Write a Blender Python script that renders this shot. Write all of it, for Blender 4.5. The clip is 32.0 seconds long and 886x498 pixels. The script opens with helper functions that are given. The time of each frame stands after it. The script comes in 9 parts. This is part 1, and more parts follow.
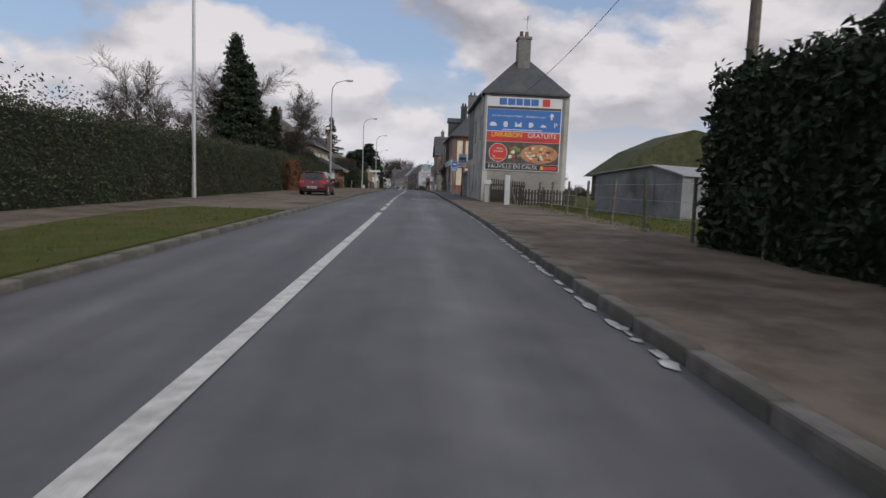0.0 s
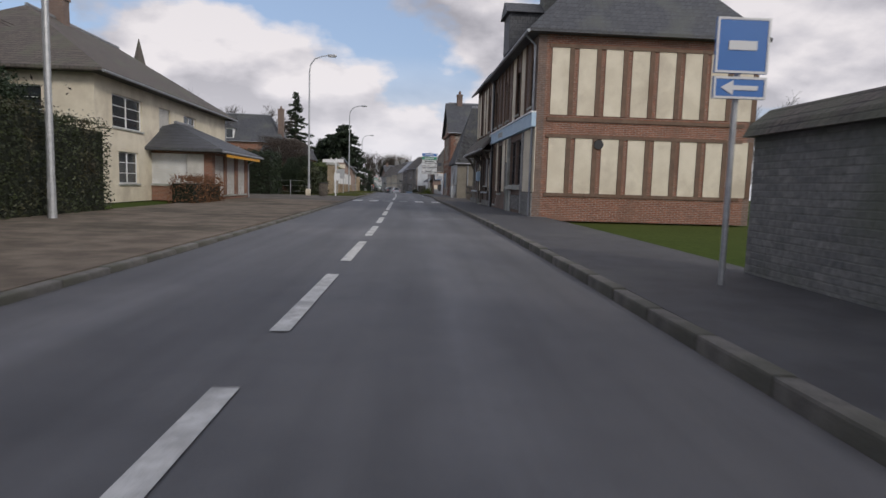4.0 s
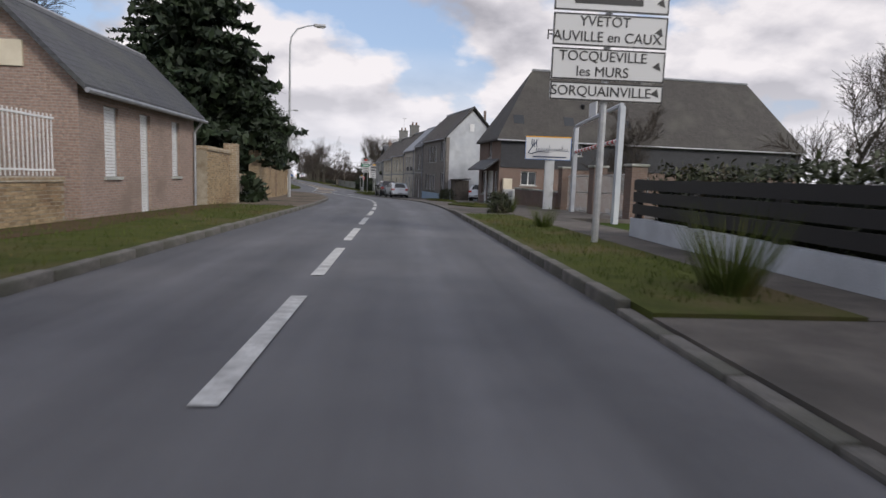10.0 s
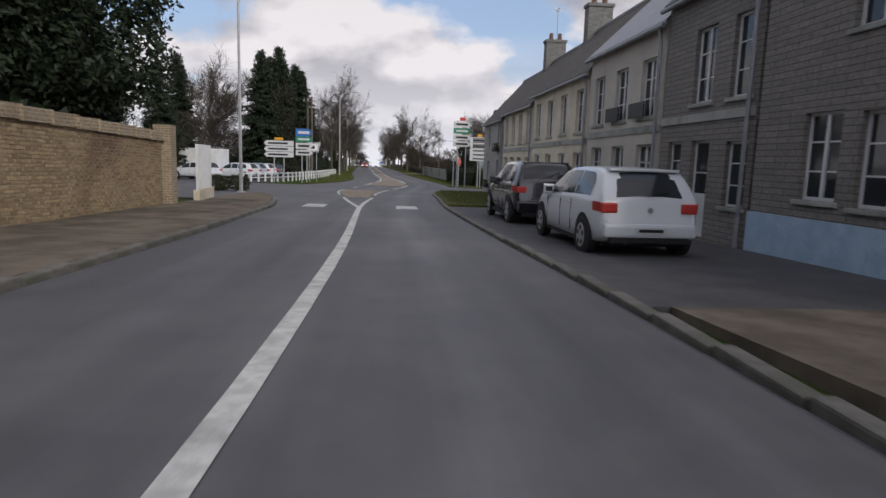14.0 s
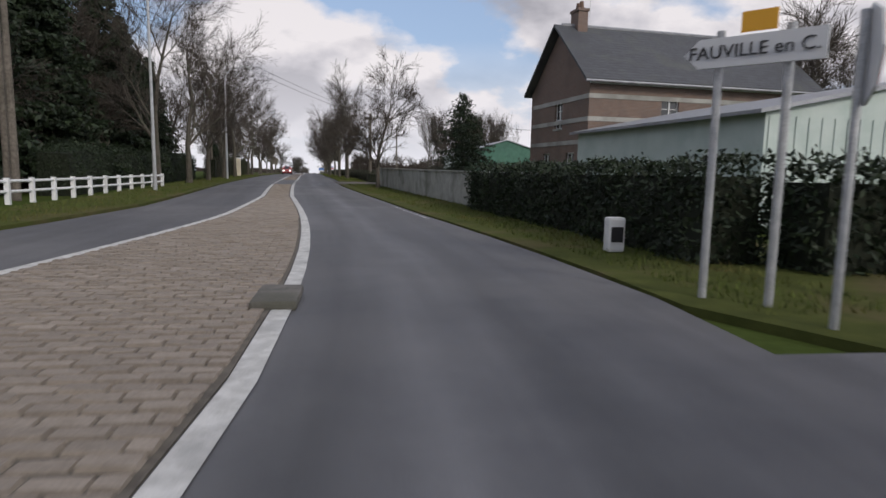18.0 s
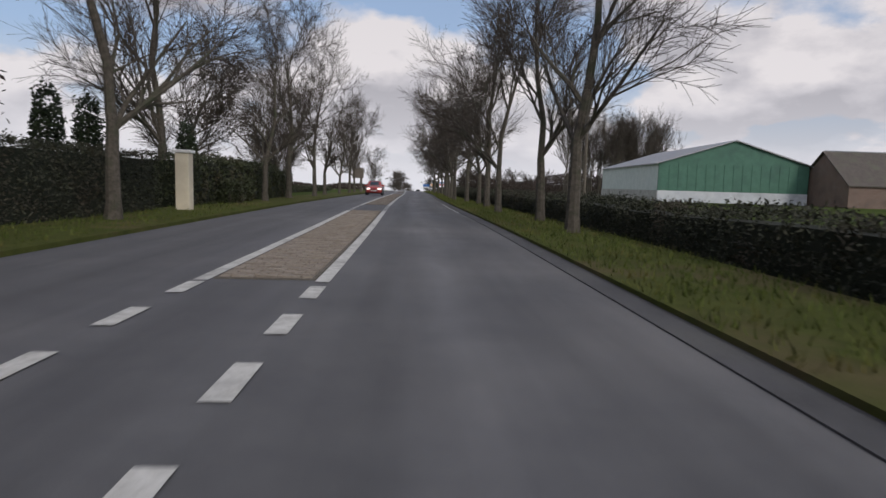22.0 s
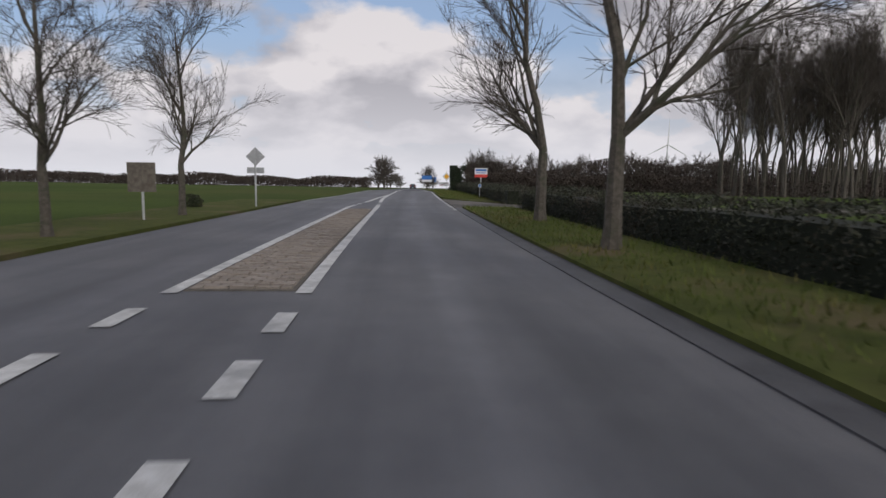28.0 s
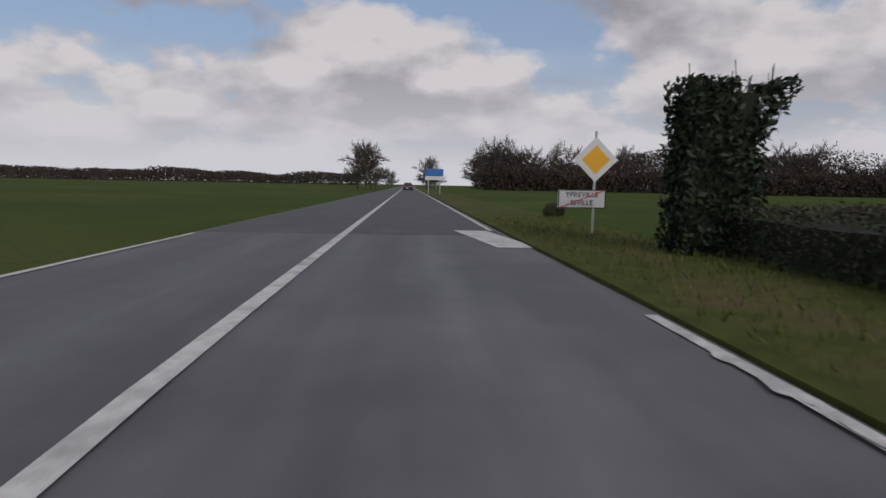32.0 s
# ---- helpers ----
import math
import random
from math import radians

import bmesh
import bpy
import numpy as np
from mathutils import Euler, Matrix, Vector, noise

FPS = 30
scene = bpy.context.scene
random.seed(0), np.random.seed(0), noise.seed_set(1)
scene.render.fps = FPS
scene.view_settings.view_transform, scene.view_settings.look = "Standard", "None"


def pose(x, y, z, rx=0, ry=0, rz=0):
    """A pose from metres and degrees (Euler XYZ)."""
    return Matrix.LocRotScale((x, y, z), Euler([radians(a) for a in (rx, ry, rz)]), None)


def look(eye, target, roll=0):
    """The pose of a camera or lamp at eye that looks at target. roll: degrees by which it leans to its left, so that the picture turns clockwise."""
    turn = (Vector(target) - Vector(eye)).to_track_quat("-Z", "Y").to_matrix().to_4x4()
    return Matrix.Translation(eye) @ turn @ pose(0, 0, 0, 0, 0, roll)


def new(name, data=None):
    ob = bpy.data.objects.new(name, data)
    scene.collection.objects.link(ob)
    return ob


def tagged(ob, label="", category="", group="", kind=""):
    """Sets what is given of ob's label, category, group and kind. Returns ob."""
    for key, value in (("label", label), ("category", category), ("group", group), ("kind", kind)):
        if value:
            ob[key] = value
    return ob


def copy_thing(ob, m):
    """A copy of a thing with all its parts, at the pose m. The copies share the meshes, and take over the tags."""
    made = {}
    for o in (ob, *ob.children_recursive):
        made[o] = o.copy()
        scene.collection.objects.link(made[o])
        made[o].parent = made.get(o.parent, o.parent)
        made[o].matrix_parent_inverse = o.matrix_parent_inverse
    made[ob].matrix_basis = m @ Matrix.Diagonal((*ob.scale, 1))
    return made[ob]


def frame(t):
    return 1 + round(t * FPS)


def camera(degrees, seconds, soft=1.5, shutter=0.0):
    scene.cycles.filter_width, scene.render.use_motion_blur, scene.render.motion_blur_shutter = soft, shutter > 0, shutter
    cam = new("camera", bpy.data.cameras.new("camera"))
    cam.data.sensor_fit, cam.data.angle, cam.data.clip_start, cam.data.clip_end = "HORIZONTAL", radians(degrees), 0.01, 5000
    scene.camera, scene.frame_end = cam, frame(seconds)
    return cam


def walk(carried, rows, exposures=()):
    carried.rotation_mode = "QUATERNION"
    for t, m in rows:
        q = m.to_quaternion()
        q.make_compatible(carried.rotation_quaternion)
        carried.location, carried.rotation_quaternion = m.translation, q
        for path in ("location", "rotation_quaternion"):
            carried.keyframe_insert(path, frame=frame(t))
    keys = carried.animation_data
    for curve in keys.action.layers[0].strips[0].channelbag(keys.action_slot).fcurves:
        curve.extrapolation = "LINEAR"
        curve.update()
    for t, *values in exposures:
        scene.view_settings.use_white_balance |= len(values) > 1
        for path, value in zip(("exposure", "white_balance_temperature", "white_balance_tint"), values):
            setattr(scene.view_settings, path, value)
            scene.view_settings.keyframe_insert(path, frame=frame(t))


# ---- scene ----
# the drive: seconds, x, y, eye height, pitch, roll, yaw
cam = camera(71.95, 32.0, soft=1.5, shutter=0.12)
PATH = [
    (0.0, 0.0, 0.0, 1.2, -5.75, -2.28, -3.05),
    (0.5, -0.007, 6.023, 1.268, -5.8, -1.61, -3.44),
    (1.0, -0.007, 12.089, 1.338, -5.55, -1.56, -3.39),
    (1.5, -0.005, 18.203, 1.405, -5.76, -1.27, -3.42),
    (2.0, 0.005, 24.321, 1.466, -5.93, -1.64, -3.48),
    (2.5, 0.018, 30.428, 1.525, -5.81, -1.52, -3.4),
    (3.0, 0.0, 36.522, 1.584, -5.77, -1.78, -3.2),
    (3.5, -0.006, 42.556, 1.635, -5.88, -1.8, -3.29),
    (4.0, 0.031, 48.555, 1.679, -5.96, -1.73, -3.29),
    (4.5, 0.122, 54.485, 1.705, -6.03, -1.65, -3.29),
    (5.0, 0.199, 60.434, 1.72, -6.11, -1.57, -3.28),
    (5.5, 0.193, 66.493, 1.728, -6.18, -1.49, -3.28),
    (6.0, 0.134, 72.593, 1.741, -6.31, -1.53, -3.0),
    (6.5, 0.055, 78.782, 1.743, -6.48, -1.58, -2.81),
    (7.0, -0.022, 85.072, 1.736, -6.47, -1.53, -2.58),
    (7.5, -0.12, 91.462, 1.726, -6.45, -1.47, -2.74),
    (8.0, -0.162, 97.922, 1.717, -6.56, -1.6, -2.92),
    (8.5, -0.217, 104.419, 1.707, -6.56, -1.92, -2.88),
    (9.0, -0.36, 110.982, 1.702, -6.75, -1.55, -2.65),
    (9.5, -0.499, 117.638, 1.684, -6.74, -1.95, -2.45),
    (10.0, -0.664, 124.377, 1.644, -6.79, -2.07, -2.19),
    (10.5, -0.859, 131.172, 1.595, -6.85, -2.24, -1.95),
    (11.0, -1.098, 137.905, 1.54, -6.99, -2.2, -1.6),
    (11.5, -1.326, 144.462, 1.472, -7.21, -2.13, -0.9),
    (12.0, -1.673, 150.871, 1.386, -7.36, -2.62, 0.36),
    (12.5, -2.167, 157.038, 1.279, -7.65, -2.36, 1.84),
    (13.0, -2.804, 162.943, 1.15, -7.89, -2.05, 3.76),
    (13.5, -3.713, 168.847, 0.997, -8.1, -1.87, 5.76),
    (14.0, -4.794, 174.693, 0.836, -8.17, -1.74, 7.34),
    (14.5, -5.951, 180.451, 0.685, -7.95, -1.29, 8.59),
    (15.0, -7.283, 186.383, 0.537, -7.86, -1.37, 9.33),
    (15.5, -8.798, 192.536, 0.4, -7.77, -1.44, 9.22),
    (16.0, -10.249, 198.721, 0.276, -7.68, -1.52, 8.21),
    (16.5, -11.386, 204.748, 0.17, -7.58, -1.59, 6.67),
    (17.0, -12.284, 210.633, 0.075, -7.4, -1.88, 3.89),
    (17.5, -12.882, 216.539, -0.017, -7.24, -1.59, 1.43),
    (18.0, -13.356, 222.371, -0.098, -7.39, -1.12, 2.44),
    (18.5, -14.265, 228.125, -0.151, -6.78, -0.98, 7.39),
    (19.0, -15.559, 233.835, -0.186, -6.46, -2.33, 10.59),
    (19.5, -17.143, 239.588, -0.206, -6.42, -2.48, 12.04),
    (20.0, -18.875, 245.503, -0.208, -6.35, -2.57, 13.06),
    (20.5, -20.719, 251.585, -0.193, -6.02, -2.09, 13.57),
    (21.0, -22.636, 257.885, -0.159, -6.06, -1.86, 13.11),
    (21.5, -24.528, 264.35, -0.115, -5.98, -1.79, 12.38),
    (22.0, -26.298, 270.911, -0.094, -6.1, -1.63, 11.74),
    (22.5, -28.056, 277.509, -0.079, -6.24, -2.09, 11.53),
    (23.0, -29.855, 284.297, -0.066, -6.57, -1.84, 11.67),
    (23.5, -31.756, 291.177, -0.065, -6.72, -1.7, 11.9),
    (24.0, -33.695, 298.114, -0.086, -6.88, -1.98, 11.56),
    (24.5, -35.581, 305.119, -0.123, -7.0, -1.93, 11.29),
    (25.0, -37.426, 312.155, -0.164, -6.9, -1.36, 11.31),
    (25.5, -39.3, 319.205, -0.207, -6.99, -1.47, 11.12),
    (26.0, -41.12, 326.273, -0.243, -6.92, -1.49, 11.03),
    (26.5, -42.901, 333.388, -0.273, -6.85, -1.52, 10.95),
    (27.0, -44.708, 340.54, -0.304, -6.79, -1.54, 10.87),
    (27.5, -46.606, 347.722, -0.343, -6.72, -1.23, 10.79),
    (28.0, -48.531, 354.942, -0.383, -6.86, -0.71, 11.03),
    (28.5, -50.532, 362.11, -0.436, -7.12, -1.28, 10.9),
    (29.0, -52.409, 369.215, -0.494, -6.76, -1.51, 10.68),
    (29.5, -54.248, 376.352, -0.556, -6.93, -0.93, 10.89),
    (30.0, -56.088, 383.466, -0.602, -7.02, -0.98, 11.01),
    (30.5, -57.861, 390.635, -0.651, -6.93, -1.08, 10.96),
    (31.0, -59.607, 397.861, -0.699, -6.77, -1.48, 10.59),
    (31.5, -61.361, 405.152, -0.764, -7.18, -1.25, 10.41),
    (32.0, -63.08, 412.488, -0.841, -7.15, -0.94, 10.43),
]
walk(cam, [(t, pose(x, y, z, 0, 0, w) @ pose(0, 0, 0, 90 + p) @ pose(0, 0, 0, 0, 0, -r)) for t, x, y, z, p, r, w in PATH],
     ((0.0, -0.12), (3.0, -0.05), (6.0, 0.15), (9.0, 0.2), (12.0, 0.05), (19.0, 0.05), (20.5, 0.0), (22.0, -0.1), (25.0, 0.05), (27.0, 0.0), (30.0, -0.4), (32.0, -0.42)))

# ---- the road line: stations s along the drive, u to its right, h above the road ----
WAY = np.array([(x, y, z - 1.2) for t, x, y, z, p, r, w in PATH])
STN = np.concatenate([[0.0], np.cumsum(np.hypot(np.diff(WAY[:, 0]), np.diff(WAY[:, 1])))])
STN -= 1.243 * np.clip([(row[0] - 14.5) / 2.0 for row in PATH], 0.0, 1.0)  # numbering of stations beyond the bend


def rounded(v, n):
    k = np.ones(2 * n + 1) / (2 * n + 1)
    p = np.concatenate([2 * v[0] - v[n:0:-1], v, 2 * v[-1] - v[-2:-n - 2:-1]])
    return np.convolve(p, k, "valid")


DS = np.arange(0.0, STN[-1], 1.0)
DX, DY = (rounded(np.interp(DS, STN, WAY[:, i]), 3) for i in (0, 1))
DZ = rounded(np.interp(DS, STN, WAY[:, 2]), 12)
DIRS = [Vector((DX[3] - DX[0], DY[3] - DY[0])).normalized(), Vector((DX[-1] - DX[-40], DY[-1] - DY[-40])).normalized()]


def line(s):
    """Place and forward way of the road line at station s."""
    if s < 0:
        d = DIRS[0]
        return DX[0] + d.x * s, DY[0] + d.y * s, d
    if s > DS[-1]:
        d = DIRS[1]
        e = s - DS[-1]
        return DX[-1] + d.x * e, DY[-1] + d.y * e, d
    a, b = max(s - 1.5, 0), min(s + 1.5, DS[-1])
    d = Vector((np.interp(b, DS, DX) - np.interp(a, DS, DX), np.interp(b, DS, DY) - np.interp(a, DS, DY))).normalized()
    return float(np.interp(s, DS, DX)), float(np.interp(s, DS, DY)), d


def ground(y):
    """Height of the land, which falls away beyond the last houses of the plain."""
    return float(np.interp(y, DY, DZ)) - max(0.0, y - DY[-1] - 4.0) * 0.021


def at(s, u, h=0.0):
    x, y, d = line(s)
    px, py = x + d.y * u, y - d.x * u
    return Vector((px, py, ground(py) + h))


def facing(s):
    """Degrees of turn that bring +y to the way of the road."""
    d = line(s)[2]
    return math.degrees(math.atan2(-d.x, d.y))


def spot(s, u, h=0.0, turn=0.0):
    """A pose at a station: +y along the road, turned left by turn."""
    p = at(s, u, h)
    return pose(p.x, p.y, p.z, 0, 0, facing(s) + turn)


# ---- mesh helpers ----
def part(name, bm, material, parent=None, label="", smooth=False):
    me = bpy.data.meshes.new(name)
    bm.normal_update()
    bm.to_mesh(me)
    bm.free()
    for m in (material if isinstance(material, (list, tuple)) else [material]):
        me.materials.append(m)
    if smooth:
        me.polygons.foreach_set("use_smooth", [True] * len(me.polygons))
    ob = new(name, me)
    if parent is not None:
        ob.parent = parent
    if label:
        tagged(ob, label)
    return ob


def thing(name, m, label, category, group="", kind=""):
    ob = new(name)
    ob.empty_display_size = 0.1
    ob.matrix_basis = m
    return tagged(ob, label, category, group, kind)


def soup(name, polys, material, parent=None, label=""):
    """One mesh from an array of polygons (n, corners, 3)."""
    n, k, _ = polys.shape
    me = bpy.data.meshes.new(name)
    me.vertices.add(n * k)
    me.vertices.foreach_set("co", polys.astype(np.float32).ravel())
    me.loops.add(n * k)
    me.loops.foreach_set("vertex_index", np.arange(n * k, dtype=np.int32))
    me.polygons.add(n)
    me.polygons.foreach_set("loop_start", np.arange(0, n * k, k, dtype=np.int32))
    me.materials.append(material)
    me.update(calc_edges=True)
    ob = new(name, me)
    if parent is not None:
        ob.parent = parent
    if label:
        tagged(ob, label)
    return ob


def box(bm, x0, y0, z0, x1, y1, z1, bevel=0.0, m=None):
    r = bmesh.ops.create_cube(bm, size=1.0)["verts"]
    for v in r:
        v.co = Vector(((x0 + x1) / 2 + v.co.x * (x1 - x0), (y0 + y1) / 2 + v.co.y * (y1 - y0), (z0 + z1) / 2 + v.co.z * (z1 - z0)))
        if m is not None:
            v.co = m @ v.co
    if bevel:
        es = list({e for v in r for e in v.link_edges})
        bmesh.ops.bevel(bm, geom=es, offset=bevel, segments=2, affect="EDGES", profile=0.6)
    return bm


def nb():
    return bmesh.new()


def bx(*a, **k):
    return box(nb(), *a, **k)


def tube(bm, pts, radii, n=8, cap=True):
    pts = [Vector(p) for p in pts]
    rings = []
    for i, p in enumerate(pts):
        d = (pts[min(i + 1, len(pts) - 1)] - pts[max(i - 1, 0)]).normalized()
        a = d.orthogonal().normalized() if abs(d.z) < 0.999 else Vector((1, 0, 0))
        if rings:
            a = (last - d * last.dot(d)).normalized()
        last = a
        b = d.cross(a)
        r = radii[i] if isinstance(radii, (list, tuple)) else radii
        rings.append([bm.verts.new(p + (a * math.cos(2 * math.pi * k / n) + b * math.sin(2 * math.pi * k / n)) * r) for k in range(n)])
    for q, w in zip(rings, rings[1:]):
        for k in range(n):
            bm.faces.new((q[k], q[(k + 1) % n], w[(k + 1) % n], w[k]))
    if cap:
        bm.faces.new(rings[0][::-1])
        bm.faces.new(rings[-1])
    return bm


def prism(bm, outline, y0, y1, axis="y"):
    """A flat outline of (x, z) drawn out from y0 to y1; axis x: outline of (y, z)."""
    def p(a, b, c):
        return (a, c, b) if axis == "y" else (c, a, b) if axis == "x" else (a, b, c)
    f = [bm.verts.new(p(a, b, y0)) for a, b in outline]
    g = [bm.verts.new(p(a, b, y1)) for a, b in outline]
    n = len(f)
    bm.faces.new(f)
    bm.faces.new(g[::-1])
    for i in range(n):
        bm.faces.new((f[i], g[i], g[(i + 1) % n], f[(i + 1) % n]))
    bmesh.ops.recalc_face_normals(bm, faces=bm.faces)
    return bm


def ribbon(name, s0, s1, ul, ur, h=0.0, deep=0.3, step=2.0, material=None, parent=None, label="", cross=1):
    """A strip along the road between offsets ul(s) and ur(s), its top at h(s), with sides going down."""
    fl, fr = (v if callable(v) else (lambda s, v=v: v) for v in (ul, ur))
    fh = h if callable(h) else (lambda s: h)
    n = max(2, int(round((s1 - s0) / step)) + 1)
    bm, rows = nb(), []
    for i in range(n):
        s = s0 + (s1 - s0) * i / (n - 1)
        a, b = fl(s), fr(s)
        pts = [at(s, a + (b - a) * j / cross, fh(s)) for j in range(cross + 1)]
        rows.append([bm.verts.new(pts[0] - Vector((0, 0, deep)))] + [bm.verts.new(p) for p in pts] + [bm.verts.new(pts[-1] - Vector((0, 0, deep)))])
    for q, w in zip(rows, rows[1:]):
        for j in range(len(q) - 1):
            bm.faces.new((q[j], q[j + 1], w[j + 1], w[j]))
    bm.faces.new(rows[0][::-1])
    bm.faces.new(rows[-1])
    uv = bm.loops.layers.uv.new("way")
    place = {}
    for i, row in enumerate(rows):
        s = s0 + (s1 - s0) * i / (n - 1)
        for j, v in enumerate(row):
            k = min(max(j - 1, 0), cross) / cross
            place[v] = (s, fl(s) + (fr(s) - fl(s)) * k)
    for f in bm.faces:
        for lp in f.loops:
            lp[uv].uv = place[lp.vert]
    return part(name, bm, material, parent, label)


def scatter(rng, c, n, size, flat=0.3):
    """n small leaf quads of about that size round the centres c."""
    m = len(c)
    p = c[rng.integers(0, m, n)] if n != m else c
    a = rng.normal(size=(n, 3))
    a /= np.linalg.norm(a, axis=1)[:, None]
    b = np.cross(a, rng.normal(size=(n, 3)))
    b /= np.linalg.norm(b, axis=1)[:, None]
    s = size * rng.uniform(0.6, 1.3, (n, 1))
    return np.stack([p - a * s, p - b * s * 0.45, p + a * s, p + b * s * 0.45], 1)


# ---- world, sun ----
SUN_UP, SUN_LEFT = 30.0, -140.0
world = bpy.data.worlds.new("world")
scene.world = world
world.use_nodes = True
wt = world.node_tree
wt.nodes.clear()


def nodes(tree):
    def add(kind, **ins):
        n = tree.nodes.new(kind)
        for k, v in ins.items():
            key = int(k[1:]) if k[0] == "i" and k[1:].isdigit() else k.replace("_", " ")
            if isinstance(v, bpy.types.NodeSocket):
                tree.links.new(v, n.inputs[key])
            else:
                n.inputs[key].default_value = v
        return n
    return add


def ramp(tree, fac, stops):
    n = tree.nodes.new("ShaderNodeValToRGB")
    tree.links.new(fac, n.inputs[0])
    e = n.color_ramp.elements
    while len(e) < len(stops):
        e.new(0.5)
    for el, (p, c) in zip(e, stops):
        el.position, el.color = p, (*c, 1) if len(c) == 3 else c
    return n.outputs[0]


W = nodes(wt)
sky = W("ShaderNodeTexSky")
sky.sky_type, sky.sun_disc = "NISHITA", False
sky.sun_elevation, sky.sun_rotation = radians(SUN_UP), radians(-SUN_LEFT)
sky.air_density, sky.dust_density = 1.0, 1.5
co = W("ShaderNodeTexCoord")
sep = W("ShaderNodeSeparateXYZ", i0=co.outputs["Generated"])


def wm(op, a, b=0.0):
    n = W("ShaderNodeMath", i0=a, i1=b)
    n.operation = op
    return n.outputs[0]


# cloud deck: the direction laid out on a flat sheet high above, squeezed towards the horizon
lift = wm("ADD", wm("MAXIMUM", sep.outputs[2], 0.0), 0.42)
flat = W("ShaderNodeCombineXYZ", i0=wm("DIVIDE", sep.outputs[0], lift), i1=wm("DIVIDE", sep.outputs[1], lift), i2=2.3)
big = W("ShaderNodeTexNoise", Vector=flat.outputs[0], Scale=2.1, Detail=9.0, Roughness=0.5)
fine = W("ShaderNodeTexNoise", Vector=flat.outputs[0], Scale=3.6, Detail=8.0, Roughness=0.5)
cover = ramp(wt, big.outputs[0], [(0.405, (0, 0, 0)), (0.465, (1, 1, 1))])
# billows: a place is lit where the cloud above it, nearer the zenith, is thinner
above = W("ShaderNodeVectorMath", i0=flat.outputs[0], i1=(0.93, 0.93, 1.0))
above.operation = "MULTIPLY"
over_ = W("ShaderNodeTexNoise", Vector=above.outputs[0], Scale=2.1, Detail=9.0, Roughness=0.5)
lit = wm("ADD", wm("MULTIPLY", wm("SUBTRACT", big.outputs[0], over_.outputs[0]), 1.5), wm("MULTIPLY", fine.outputs[0], 0.75))
tone = ramp(wt, lit, [(0.24, (0.40, 0.40, 0.43)), (0.37, (0.68, 0.67, 0.69)), (0.50, (0.98, 0.95, 0.93))])
low = ramp(wt, sep.outputs[2], [(0.0, (0.86, 0.87, 0.90)), (0.10, (0.80, 0.80, 0.83))])
haze = W("ShaderNodeMix", i0=ramp(wt, sep.outputs[2], [(0.0, (1, 1, 1)), (0.16, (0.25, 0.25, 0.25)), (0.35, (0, 0, 0))]))
haze.data_type = "RGBA"
shade = W("ShaderNodeMix", i0=1.0)
shade.data_type, shade.blend_type = "RGBA", "MULTIPLY"
wt.links.new(tone, shade.inputs[6])
wt.links.new(ramp(wt, sep.outputs[2], [(0.04, (1.04, 1.02, 1.0)), (0.40, (0.80, 0.80, 0.82))]), shade.inputs[7])
wt.links.new(shade.outputs[2], haze.inputs[6])
wt.links.new(low, haze.inputs[7])
blue = W("ShaderNodeMix", i0=0.55)
blue.data_type = "RGBA"
skyc = W("ShaderNodeVectorMath", i0=sky.outputs[0])
skyc.operation = "SCALE"
skyc.inputs[3].default_value = 0.13
wt.links.new(skyc.outputs[0], blue.inputs[6])
blue.inputs[7].default_value = (0.42, 0.56, 0.78, 1)
mixed = W("ShaderNodeMix")
mixed.data_type = "RGBA"
mc = wm("MAXIMUM", cover, ramp(wt, sep.outputs[2], [(0.02, (1, 1, 1)), (0.20, (0, 0, 0))]))
wt.links.new(mc, mixed.inputs[0])
wt.links.new(blue.outputs[2], mixed.inputs[6])
wt.links.new(haze.outputs[2], mixed.inputs[7])
# brighter round the sun behind the drive
sunv = Vector((-math.sin(radians(SUN_LEFT)) * math.cos(radians(SUN_UP)), math.cos(radians(SUN_LEFT)) * math.cos(radians(SUN_UP)), math.sin(radians(SUN_UP))))
dt = W("ShaderNodeVectorMath", i0=co.outputs["Generated"], i1=tuple(sunv))
dt.operation = "DOT_PRODUCT"
glow = wm("ADD", wm("MULTIPLY", wm("POWER", wm("MAXIMUM", dt.outputs["Value"], 0.0), 2.0), 0.6), 0.92)
warm = W("ShaderNodeVectorMath", i0=mixed.outputs[2], i1=(1.0, 0.985, 1.025))
warm.operation = "MULTIPLY"
bgd = W("ShaderNodeBackground", Color=warm.outputs[0], Strength=glow)
out = W("ShaderNodeOutputWorld", Surface=bgd.outputs[0])
lamp = bpy.data.lights.new("sun", "SUN")
lamp.energy, lamp.angle, lamp.color = 1.4, radians(11), (1.0, 0.93, 0.83)
sun = new("sun", lamp)
sv = Vector((-math.sin(radians(SUN_LEFT)) * math.cos(radians(SUN_UP)), math.cos(radians(SUN_LEFT)) * math.cos(radians(SUN_UP)), math.sin(radians(SUN_UP))))
sun.matrix_basis = look(sv * 100, (0, 0, 0))


